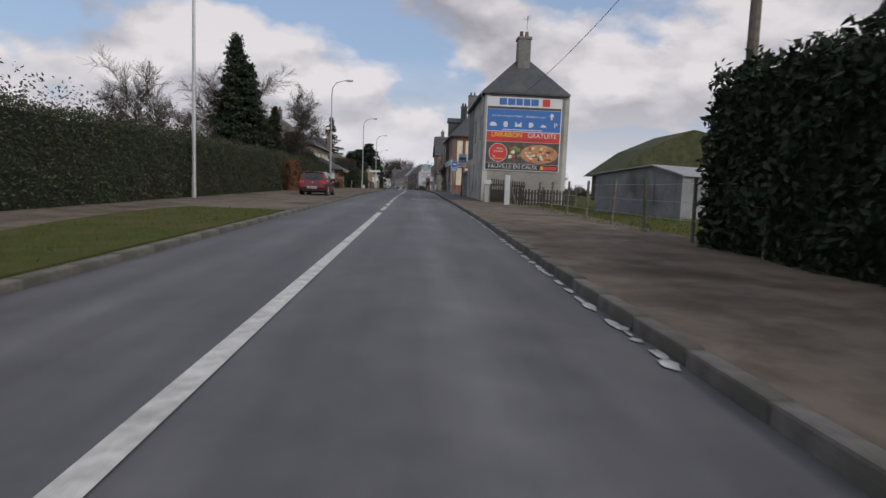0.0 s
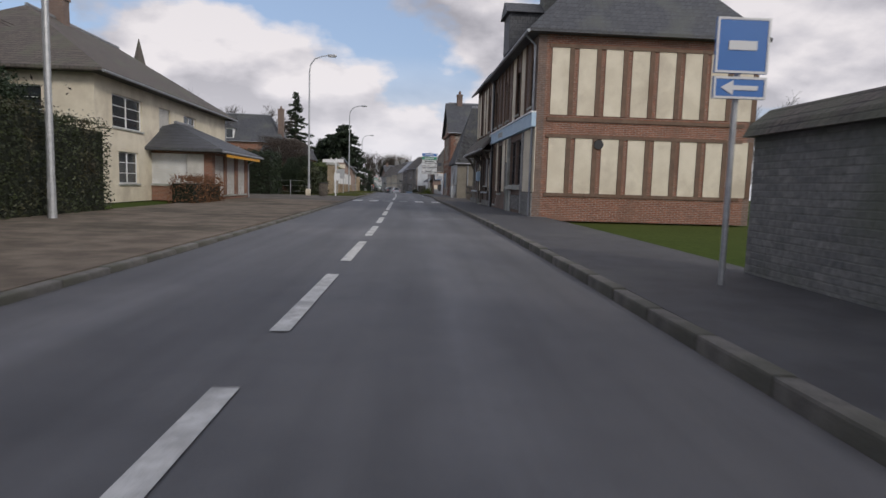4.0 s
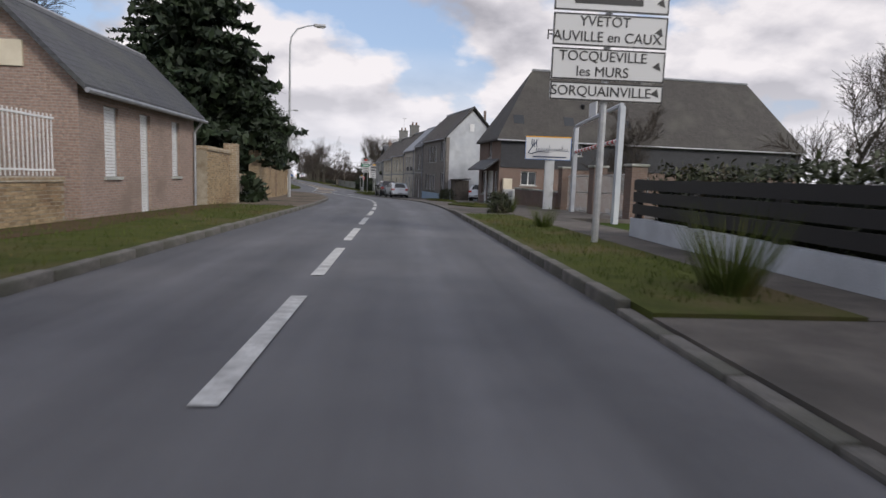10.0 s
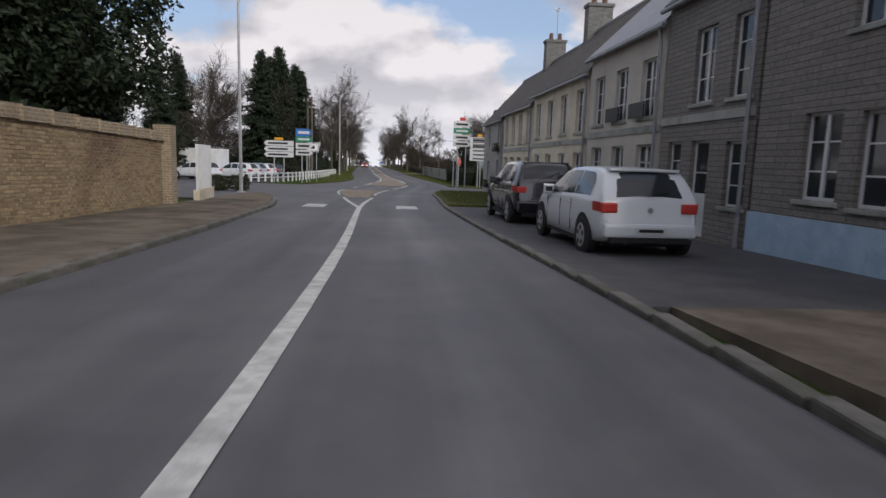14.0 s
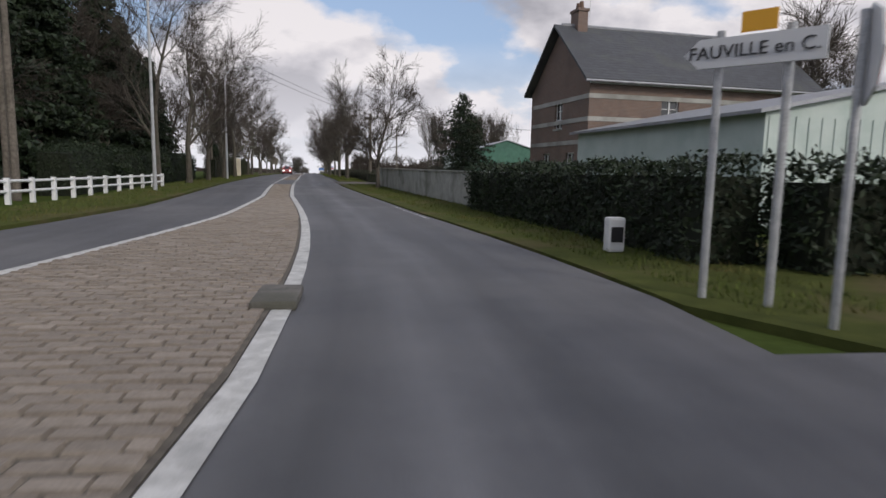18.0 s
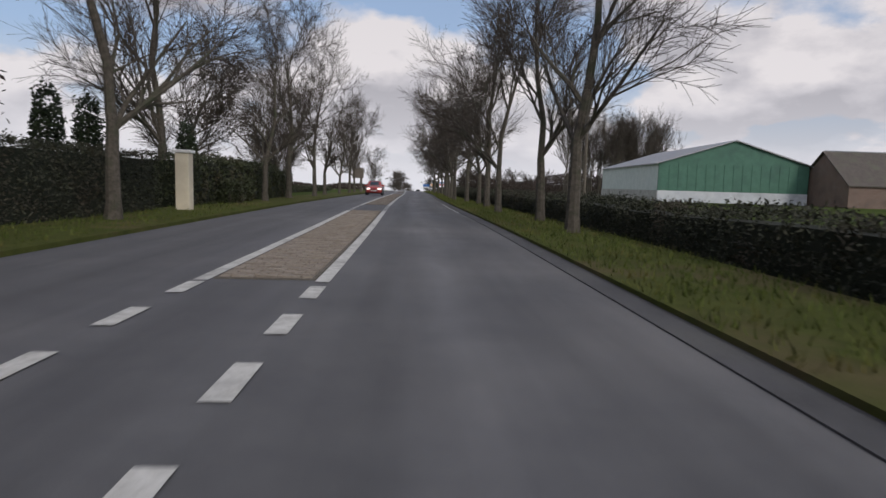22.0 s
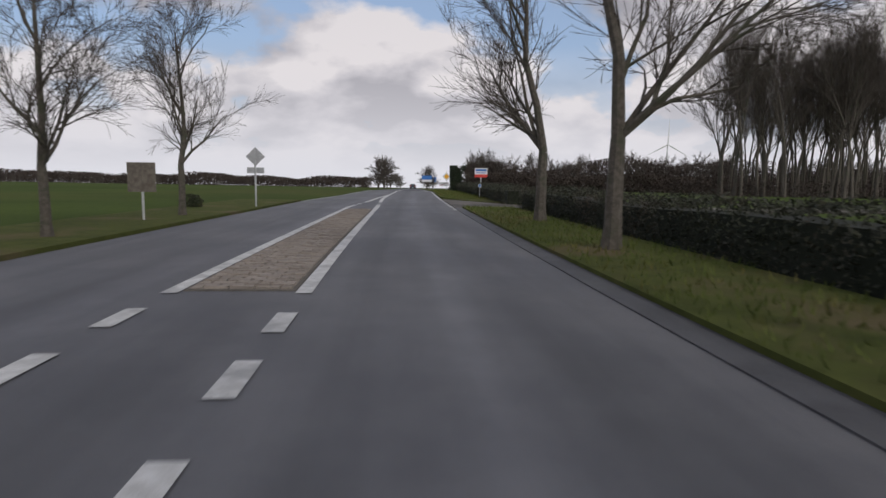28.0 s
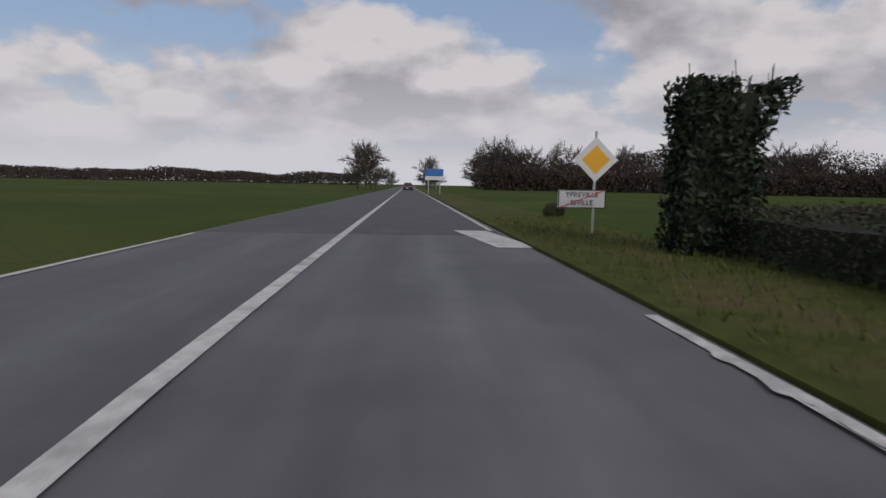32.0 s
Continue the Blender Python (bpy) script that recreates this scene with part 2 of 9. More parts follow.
# ---- materials ----
def surface(name, a, b, scale=6.0, rough=0.8, bump=0.15, c=None, big_scale=0.6, metal=0.0, grain=60.0, spread=0.12, spec=0.4, per=0.0, island=False):
    """Two colours in broad patches and fine grain, a third as stains, with relief."""
    m = bpy.data.materials.new(name)
    m.use_nodes = True
    t = m.node_tree
    p = t.nodes["Principled BSDF"]
    A = nodes(t)
    tc = A("ShaderNodeTexCoord")
    v = tc.outputs["Object"]
    n1 = A("ShaderNodeTexNoise", Vector=v, Scale=scale, Detail=5.0, Roughness=0.62)
    n2 = A("ShaderNodeTexNoise", Vector=v, Scale=grain, Detail=3.0)
    n3 = A("ShaderNodeTexNoise", Vector=v, Scale=big_scale, Detail=4.0, Roughness=0.6)
    col = ramp(t, n1.outputs[0], [(0.5 - spread, a), (0.5 + spread, b)])
    if c is not None:
        mx = A("ShaderNodeMix", i0=ramp(t, n3.outputs[0], [(0.50, (0, 0, 0)), (0.68, (1, 1, 1))]))
        mx.data_type = "RGBA"
        t.links.new(col, mx.inputs[6])
        mx.inputs[7].default_value = (*c, 1)
        col = mx.outputs[2]
    g = A("ShaderNodeMix", i0=0.35, i6=col)
    g.data_type, g.blend_type = "RGBA", "OVERLAY"
    t.links.new(n2.outputs[0], g.inputs[7])
    col = g.outputs[2]
    if per or island:
        r = A("ShaderNodeNewGeometry").outputs["Random Per Island"] if island else A("ShaderNodeObjectInfo").outputs["Random"]
        mr = A("ShaderNodeMapRange", Value=r)
        mr.inputs[3].default_value, mr.inputs[4].default_value = 1 - (per or 0.3), 1 + (per or 0.3)
        hs = A("ShaderNodeHueSaturation", Color=col, Value=mr.outputs[0])
        col = hs.outputs[0]
    t.links.new(col, p.inputs["Base Color"])
    rr = A("ShaderNodeMapRange", Value=n1.outputs[0])
    rr.inputs[3].default_value, rr.inputs[4].default_value = max(rough - 0.12, 0.05), min(rough + 0.1, 1)
    t.links.new(rr.outputs[0], p.inputs["Roughness"])
    p.inputs["Metallic"].default_value = metal
    p.inputs["Specular IOR Level"].default_value = spec
    if bump:
        hgt = A("ShaderNodeMath", i0=n1.outputs[0], i1=n2.outputs[0])
        hgt.operation = "ADD"
        bp = A("ShaderNodeBump", Strength=bump, Distance=0.02, Height=hgt.outputs[0])
        t.links.new(bp.outputs[0], p.inputs["Normal"])
    return m


def coursed(name, stone, stone2, joint, w, h, rough=0.85, gap=0.02, bump=0.5, offset=0.5, stain=None, uneven=0.35):
    """Courses of brick, stone or slate with recessed joints, for walls seen from far or beside."""
    m = bpy.data.materials.new(name)
    m.use_nodes = True
    t = m.node_tree
    p = t.nodes["Principled BSDF"]
    A = nodes(t)
    tc = A("ShaderNodeTexCoord")
    sp = A("ShaderNodeSeparateXYZ", i0=tc.outputs["Object"])
    xy = A("ShaderNodeMath", i0=sp.outputs[0], i1=sp.outputs[1])
    v = A("ShaderNodeCombineXYZ", i0=xy.outputs[0], i1=sp.outputs[2])
    wob = A("ShaderNodeTexNoise", Vector=tc.outputs["Object"], Scale=3.0, Detail=3.0)
    vm = A("ShaderNodeVectorMath", i0=wob.outputs[1])
    vm.operation = "SCALE"
    vm.inputs[3].default_value = uneven * h
    va = A("ShaderNodeVectorMath", i0=v.outputs[0], i1=vm.outputs[0])
    br = A("ShaderNodeTexBrick", Vector=va.outputs[0], Color1=(*stone, 1), Color2=(*stone2, 1), Mortar=(*joint, 1), Scale=1.0)
    br.inputs["Mortar Size"].default_value = gap
    br.inputs["Mortar Smooth"].default_value = 0.4
    br.inputs["Brick Width"].default_value, br.inputs["Row Height"].default_value = w, h
    br.offset = offset
    n = A("ShaderNodeTexNoise", Vector=tc.outputs["Object"], Scale=14.0, Detail=5.0)
    g = A("ShaderNodeMix", i0=0.55, i6=br.outputs[0])
    g.data_type, g.blend_type = "RGBA", "OVERLAY"
    t.links.new(n.outputs[0], g.inputs[7])
    col = g.outputs[2]
    if stain is not None:
        n3 = A("ShaderNodeTexNoise", Vector=tc.outputs["Object"], Scale=0.7, Detail=5.0)
        mx = A("ShaderNodeMix", i0=ramp(t, n3.outputs[0], [(0.5, (0, 0, 0)), (0.7, (0.8, 0.8, 0.8))]))
        mx.data_type = "RGBA"
        t.links.new(col, mx.inputs[6])
        mx.inputs[7].default_value = (*stain, 1)
        col = mx.outputs[2]
    t.links.new(col, p.inputs["Base Color"])
    p.inputs["Roughness"].default_value = rough
    hh = A("ShaderNodeMath", i0=n.outputs[0], i1=br.outputs[1])
    hh.operation = "SUBTRACT"
    bp = A("ShaderNodeBump", Strength=bump, Distance=0.03, Height=hh.outputs[0])
    t.links.new(bp.outputs[0], p.inputs["Normal"])
    return m


def rubble(name, pale, dark, joint, scale, stain):
    """Uneven stones set in mortar."""
    m = bpy.data.materials.new(name)
    m.use_nodes = True
    t = m.node_tree
    p = t.nodes["Principled BSDF"]
    A = nodes(t)
    tc = A("ShaderNodeTexCoord")
    vo = A("ShaderNodeTexVoronoi", Vector=tc.outputs["Object"], Scale=scale)
    ed = A("ShaderNodeTexVoronoi", Vector=tc.outputs["Object"], Scale=scale)
    ed.feature = "DISTANCE_TO_EDGE"
    bw = A("ShaderNodeRGBToBW", i0=vo.outputs["Color"])
    st = ramp(t, bw.outputs[0], [(0.25, dark), (0.5, stain), (0.75, pale)])
    mx = A("ShaderNodeMix", i0=ramp(t, ed.outputs["Distance"], [(0.03, (1, 1, 1)), (0.10, (0, 0, 0))]))
    mx.data_type = "RGBA"
    t.links.new(st, mx.inputs[6])
    mx.inputs[7].default_value = (*joint, 1)
    n = A("ShaderNodeTexNoise", Vector=tc.outputs["Object"], Scale=20.0, Detail=5.0)
    g = A("ShaderNodeMix", i0=0.5, i6=mx.outputs[2])
    g.data_type, g.blend_type = "RGBA", "OVERLAY"
    t.links.new(n.outputs[0], g.inputs[7])
    t.links.new(g.outputs[2], p.inputs["Base Color"])
    p.inputs["Roughness"].default_value = 0.8
    bp = A("ShaderNodeBump", Strength=0.7, Distance=0.03, Height=ed.outputs["Distance"])
    t.links.new(bp.outputs[0], p.inputs["Normal"])
    return m


def plain(name, col, rough=0.5, metal=0.0, emit=0.0, trans=0.0, coat=0.0):
    m = bpy.data.materials.new(name)
    m.use_nodes = True
    p = m.node_tree.nodes["Principled BSDF"]
    p.inputs["Base Color"].default_value = (*col, 1)
    p.inputs["Roughness"].default_value, p.inputs["Metallic"].default_value = rough, metal
    p.inputs["Transmission Weight"].default_value = trans
    p.inputs["Coat Weight"].default_value = coat
    if emit:
        p.inputs["Emission Color"].default_value, p.inputs["Emission Strength"].default_value = (*col, 1), emit
    return m


ASPHALT = surface("asphalt", (0.090, 0.092, 0.100), (0.130, 0.132, 0.140), scale=1.6, rough=0.68, bump=0.25, c=(0.15, 0.15, 0.155), big_scale=0.25, grain=220, spread=0.2)


def worn_tracks(m):
    """Polished pale crown and darker wheel tracks of each lane, broken up along the way; x of the UV map is metres along, y metres across."""
    t = m.node_tree
    A = nodes(t)
    p = t.nodes["Principled BSDF"]
    col = p.inputs["Base Color"].links[0].from_socket
    uv = A("ShaderNodeUVMap")
    sx = A("ShaderNodeSeparateXYZ", i0=uv.outputs[0])
    wob = A("ShaderNodeTexNoise", Vector=uv.outputs[0], Scale=0.35, Detail=3.0)
    sh = A("ShaderNodeMath", i0=sx.outputs[1], i1=wob.outputs[0])
    sh.operation = "ADD"
    fr = A("ShaderNodeMapRange", Value=sh.outputs[0])
    fr.inputs[1].default_value, fr.inputs[2].default_value = -3.6, 2.9
    band = ramp(t, fr.outputs[0], [(0.0, (0.9, 0.9, 0.9)), (0.12, (0.80, 0.80, 0.81)), (0.24, (1.04, 1.04, 1.05)), (0.36, (0.80, 0.80, 0.81)), (0.47, (1.0, 1.0, 1.0)), (0.60, (0.82, 0.82, 0.82)), (0.70, (1.2, 1.2, 1.2)), (0.80, (0.86, 0.86, 0.86)), (1.0, (1.05, 1.03, 1.0))])
    along = A("ShaderNodeVectorMath", i0=uv.outputs[0], i1=(0.12, 2.2, 1.0))
    along.operation = "MULTIPLY"
    streak = A("ShaderNodeTexNoise", Vector=along.outputs[0], Scale=1.0, Detail=5.0)
    stk = ramp(t, streak.outputs[0], [(0.3, (0.82, 0.82, 0.82)), (0.7, (1.15, 1.15, 1.15))])
    for f in (band, stk):
        mx = A("ShaderNodeMix", i0=1.0)
        mx.data_type, mx.blend_type = "RGBA", "MULTIPLY"
        t.links.new(col, mx.inputs[6])
        t.links.new(f, mx.inputs[7])
        col = mx.outputs[2]
    t.links.new(col, p.inputs["Base Color"])


worn_tracks(ASPHALT)
TAR = surface("dark_asphalt", (0.056, 0.056, 0.06), (0.084, 0.084, 0.09), scale=2.0, rough=0.75, bump=0.3, c=(0.09, 0.09, 0.09), grain=200)
PAVING = surface("worn_pavement", (0.105, 0.095, 0.086), (0.16, 0.146, 0.13), scale=1.2, rough=0.88, bump=0.3, c=(0.075, 0.07, 0.064), big_scale=0.35, grain=150, spec=0.15)
GRAVEL = surface("sandy_gravel", (0.125, 0.104, 0.084), (0.20, 0.168, 0.135), scale=1.5, rough=0.95, bump=0.4, c=(0.075, 0.068, 0.052), big_scale=0.4, grain=120, spec=0.1)
KERB = surface("kerb_concrete", (0.11, 0.105, 0.095), (0.175, 0.165, 0.15), scale=5, rough=0.9, bump=0.2, c=(0.09, 0.09, 0.07), per=0.14)
LINE = surface("road_paint", (0.46, 0.46, 0.44), (0.62, 0.62, 0.6), scale=9, rough=0.7, bump=0.1, c=(0.34, 0.34, 0.33), big_scale=2.2, grain=120)
GRASS = surface("grass", (0.055, 0.066, 0.020), (0.088, 0.100, 0.030), scale=2.5, rough=0.95, bump=0.6, c=(0.115, 0.095, 0.052), big_scale=0.5, grain=90, spread=0.2, spec=0.05)
FIELD = surface("field_grass", (0.046, 0.068, 0.017), (0.066, 0.094, 0.023), scale=0.08, rough=0.95, bump=0.4, c=(0.07, 0.08, 0.026), big_scale=0.02, grain=8, spec=0.02)
BLADE = surface("grass_blade", (0.06, 0.085, 0.02), (0.10, 0.122, 0.034), scale=3, rough=0.8, bump=0, c=(0.13, 0.11, 0.042), big_scale=1.0, spec=0.1)
LEAF = surface("hedge_leaf", (0.024, 0.032, 0.013), (0.042, 0.052, 0.021), scale=3, rough=0.6, bump=0, c=(0.055, 0.046, 0.024), big_scale=0.8, island=True, per=0.4)
RUSTLEAF = surface("beech_leaf", (0.10, 0.045, 0.02), (0.17, 0.08, 0.035), scale=3, rough=0.7, bump=0, island=True, per=0.4)
DARKLEAF = surface("evergreen_leaf", (0.010, 0.020, 0.009), (0.022, 0.036, 0.014), scale=2, rough=0.65, bump=0, island=True, per=0.4)
# near-black colour put in for the shade behind hedge and ivy leaves
SHADECORE = plain("hedge_core", (0.012, 0.016, 0.008), 1.0)
LITTER = surface("leaf_litter", (0.075, 0.052, 0.034), (0.125, 0.088, 0.055), scale=6, rough=0.95, bump=0.7, c=(0.07, 0.075, 0.03), big_scale=0.9, grain=60, spread=0.25, spec=0.05)
GREENLEAF = surface("garden_hedge_leaf", (0.052, 0.075, 0.018), (0.085, 0.11, 0.028), scale=3, rough=0.6, bump=0, c=(0.10, 0.09, 0.03), big_scale=0.8, island=True, per=0.4)
PALEBRICK = coursed("pale_pink_brick", (0.36, 0.25, 0.20), (0.29, 0.20, 0.165), (0.32, 0.29, 0.26), 0.22, 0.065, gap=0.010, uneven=0.05, stain=(0.22, 0.17, 0.14))
WINTERLEAF = surface("winter_hedge_leaf", (0.024, 0.028, 0.017), (0.042, 0.046, 0.027), scale=2, rough=0.75, bump=0, c=(0.05, 0.042, 0.03), big_scale=0.7, island=True, per=0.4)
BARK = surface("bark", (0.062, 0.054, 0.044), (0.108, 0.096, 0.08), scale=9, rough=0.95, bump=0.6, c=(0.055, 0.062, 0.038), big_scale=1.5, grain=70)
FARWOOD = surface("far_bare_wood", (0.046, 0.038, 0.033), (0.078, 0.065, 0.056), scale=0.5, rough=1.0, bump=0, spec=0.0)
TWIG = surface("twig", (0.045, 0.037, 0.03), (0.075, 0.063, 0.052), scale=4, rough=0.95, bump=0)
RENDER = surface("cement_render", (0.40, 0.40, 0.36), (0.50, 0.495, 0.45), scale=1.0, rough=0.9, bump=0.12, c=(0.24, 0.25, 0.22), big_scale=0.5, grain=120)
PEELING = surface("peeling_whitewash", (0.44, 0.46, 0.47), (0.54, 0.56, 0.57), scale=2.2, rough=0.9, bump=0.25, c=(0.26, 0.25, 0.23), big_scale=0.8, grain=90, spread=0.2)
WHITEWALL = surface("white_wall", (0.47, 0.50, 0.54), (0.56, 0.59, 0.62), scale=0.8, rough=0.85, bump=0.1, c=(0.36, 0.38, 0.41), big_scale=0.35)
STAINED = surface("stained_plaster", (0.22, 0.215, 0.195), (0.30, 0.29, 0.265), scale=1.1, rough=0.92, bump=0.15, c=(0.15, 0.16, 0.155), big_scale=0.55, grain=110)
SHEDGREY = surface("weathered_fibre_sheet", (0.17, 0.18, 0.19), (0.24, 0.25, 0.26), scale=1.3, rough=0.9, bump=0.15, c=(0.12, 0.12, 0.115), big_scale=0.6)
DARKTILE = coursed("dark_flat_tiles", (0.072, 0.066, 0.060), (0.055, 0.050, 0.046), (0.03, 0.028, 0.026), 0.2, 0.13, gap=0.010, rough=0.75, bump=0.5, uneven=0.08, stain=(0.085, 0.083, 0.07))
DARKSLATE = coursed("dark_slate_hanging", (0.035, 0.038, 0.046), (0.028, 0.030, 0.036), (0.016, 0.016, 0.018), 0.22, 0.14, gap=0.010, rough=0.65, bump=0.4, uneven=0.06)
FADED = surface("faded_road_paint", (0.17, 0.17, 0.17), (0.28, 0.28, 0.275), scale=7, rough=0.75, bump=0.15, c=(0.12, 0.12, 0.125), big_scale=2.5, grain=120)
CREAM = surface("cream_render", (0.62, 0.56, 0.44), (0.72, 0.66, 0.53), scale=1.0, rough=0.85, bump=0.08, c=(0.52, 0.46, 0.36), big_scale=0.6)
PALE = surface("pale_render", (0.50, 0.47, 0.41), (0.60, 0.57, 0.5), scale=1.0, rough=0.88, bump=0.1, c=(0.40, 0.37, 0.32), big_scale=0.5)
DIRTYWALL = surface("dirty_cement_render", (0.17, 0.155, 0.125), (0.235, 0.215, 0.175), scale=0.9, rough=0.92, bump=0.2, c=(0.12, 0.115, 0.10), big_scale=0.5)
GREYWALL = surface("grey_render", (0.32, 0.32, 0.30), (0.42, 0.415, 0.39), scale=0.9, rough=0.9, bump=0.15, c=(0.22, 0.22, 0.20), big_scale=0.5)
DULLBRICK = coursed("weathered_brick", (0.20, 0.125, 0.095), (0.15, 0.10, 0.08), (0.22, 0.20, 0.18), 0.22, 0.065, gap=0.010, uneven=0.05, stain=(0.13, 0.10, 0.085))
BRICK = coursed("red_brick", (0.27, 0.105, 0.06), (0.19, 0.075, 0.045), (0.30, 0.27, 0.23), 0.22, 0.065, gap=0.010, uneven=0.05, stain=(0.16, 0.09, 0.06))
YBRICK = coursed("flint_brick", (0.36, 0.28, 0.18), (0.27, 0.19, 0.11), (0.40, 0.36, 0.29), 0.22, 0.075, gap=0.014, uneven=0.12, stain=(0.22, 0.17, 0.11))
FLINT = rubble("knapped_flint", (0.40, 0.38, 0.34), (0.14, 0.12, 0.105), (0.30, 0.27, 0.23), 7.5, (0.26, 0.15, 0.10))
GREYBRICK = coursed("grey_stone", (0.22, 0.22, 0.21), (0.15, 0.15, 0.15), (0.17, 0.17, 0.16), 0.24, 0.09, gap=0.012, uneven=0.2, stain=(0.12, 0.13, 0.10))
SLATE = coursed("slate", (0.075, 0.08, 0.09), (0.055, 0.058, 0.066), (0.03, 0.03, 0.034), 0.22, 0.16, gap=0.012, rough=0.6, bump=0.5, uneven=0.06, stain=(0.09, 0.095, 0.085))
DIAMOND = coursed("diamond_slate", (0.085, 0.088, 0.095), (0.06, 0.062, 0.068), (0.03, 0.03, 0.033), 0.30, 0.15, gap=0.02, rough=0.85, bump=0.7, uneven=0.12, stain=(0.10, 0.10, 0.085))
OLDSLATE = coursed("old_tiles", (0.13, 0.11, 0.095), (0.09, 0.078, 0.07), (0.045, 0.04, 0.036), 0.18, 0.12, gap=0.012, rough=0.8, bump=0.6, uneven=0.1, stain=(0.11, 0.115, 0.08))
CLAD = coursed("weathered_slate_cladding", (0.24, 0.22, 0.20), (0.19, 0.175, 0.16), (0.09, 0.085, 0.08), 0.6, 0.11, gap=0.010, rough=0.75, bump=0.4, uneven=0.05)
DARKWALNUT = surface("weathered_brown_timber", (0.055, 0.045, 0.04), (0.09, 0.075, 0.062), scale=6, rough=0.85, bump=0.25, c=(0.12, 0.10, 0.085))
TIMBER = surface("painted_timber", (0.12, 0.08, 0.055), (0.175, 0.115, 0.08), scale=4, rough=0.75, bump=0.2, c=(0.14, 0.08, 0.05))
OLDWOOD = surface("weathered_wood", (0.10, 0.085, 0.07), (0.17, 0.15, 0.125), scale=8, rough=0.9, bump=0.3, c=(0.07, 0.065, 0.05))
WHITE = surface("white_paint", (0.70, 0.71, 0.72), (0.78, 0.79, 0.79), scale=3, rough=0.55, bump=0.04, c=(0.60, 0.61, 0.60))
BLUE = surface("pale_blue_paint", (0.34, 0.48, 0.62), (0.42, 0.56, 0.69), scale=3, rough=0.6, bump=0.04)
GLASS = plain("window_glass", (0.03, 0.035, 0.04), 0.06)
CURTAIN = surface("net_curtain", (0.42, 0.42, 0.40), (0.55, 0.55, 0.53), scale=9, rough=0.9, bump=0)
SHUTTER = surface("roller_shutter", (0.50, 0.49, 0.46), (0.60, 0.59, 0.56), scale=3, rough=0.6, bump=0.03)
GREYSHUT = surface("grey_shutter", (0.26, 0.26, 0.26), (0.34, 0.34, 0.34), scale=3, rough=0.6, bump=0.03)
GALV = surface("galvanised_steel", (0.38, 0.39, 0.40), (0.48, 0.49, 0.50), scale=7, rough=0.5, bump=0.03, metal=0.5)
DARKMETAL = plain("dark_metal", (0.03, 0.03, 0.033), 0.5, 0.3)
BLACK = plain("black_rubber", (0.015, 0.015, 0.016), 0.8)
ZINC = surface("zinc", (0.26, 0.27, 0.29), (0.34, 0.35, 0.37), scale=3, rough=0.5, metal=0.4, bump=0.03)
GREENMETAL = surface("green_cladding", (0.05, 0.14, 0.10), (0.065, 0.165, 0.12), scale=1, rough=0.6, bump=0.03, c=(0.045, 0.12, 0.09))
PALEMETAL = surface("pale_green_sheet", (0.42, 0.50, 0.47), (0.50, 0.57, 0.54), scale=1, rough=0.6, bump=0.03)
CONCRETE = surface("concrete_wall", (0.33, 0.335, 0.31), (0.43, 0.435, 0.405), scale=1.6, rough=0.92, bump=0.2, c=(0.19, 0.205, 0.17), big_scale=0.7)
SETT = surface("granite_sett", (0.20, 0.17, 0.14), (0.30, 0.26, 0.22), scale=12, rough=0.85, bump=0.3, per=0.14, island=True, spread=0.3)
SIGNWHITE = plain("sign_white", (0.60, 0.61, 0.62), 0.45)
SIGNBLUE = plain("sign_blue", (0.03, 0.14, 0.42), 0.45)
SIGNGREEN = plain("sign_green", (0.02, 0.22, 0.13), 0.45)
SIGNYELLOW = plain("sign_yellow", (0.72, 0.36, 0.02), 0.45)
SIGNRED = plain("sign_red", (0.52, 0.04, 0.03), 0.45)
SIGNBLACK = plain("sign_black", (0.02, 0.02, 0.022), 0.5)

# ---- ground, road, kerbs, markings ----
def curve(*pairs):
    xs, ys = [p[0] for p in pairs], [p[1] for p in pairs]
    return lambda s: float(np.interp(s, xs, ys))


UR = curve((-20, 1.9), (6, 1.9), (18, 2.1), (95, 2.15), (104, 2.4), (116, 2.05), (144, 2.05), (157, 2.3), (169, 2.4), (180, 2.2), (187, 2.05), (195, 2.1), (203, 2.3), (210, 2.05), (214, 2.1), (228, 2.9), (240, 2.4), (265, 2.15), (278, 2.2), (425, 2.3))
UL = curve((-20, -3.7), (187, -3.62), (195, -3.75), (201, -4.8), (206, -7.0), (222, -8.6), (232, -6.6), (243, -5.7), (300, -5.6), (392, -5.4), (402, -4.9), (424, -4.65))

bm = nb()
xs = [-2600, -1400, -700, -350, -180, -120] + list(range(-100, 61, 5)) + [90, 140, 300, 700, 1400, 2600]
ys = [-400, -150, -60, -30] + list(range(-15, 470, 5)) + [520, 600, 800, 1200, 1800, 2600, 3800]
grid = [[bm.verts.new((x, y, ground(y) - 0.06)) for x in xs] for y in ys]
for a, b in zip(grid, grid[1:]):
    for i in range(len(xs) - 1):
        bm.faces.new((a[i], a[i + 1], b[i + 1], b[i]))
tagged(part("ground", bm, FIELD), "green winter fields running to a flat horizon", "field", kind="structure")
road = tagged(ribbon("road", -30, 2600, UL, UR, 0.0, 0.2, 3.0, ASPHALT, cross=4), "grey worn asphalt road with a pale wheel-polished surface", "road", kind="structure")
darkroad = tagged(ribbon("road_new_asphalt", 432.5, 2600, lambda s: UL(s) + 0.1, lambda s: UR(s) - 0.1, 0.004, 0.1, 4.0, TAR, cross=2), "darker new asphalt beyond a transverse joint", "road", kind="structure")


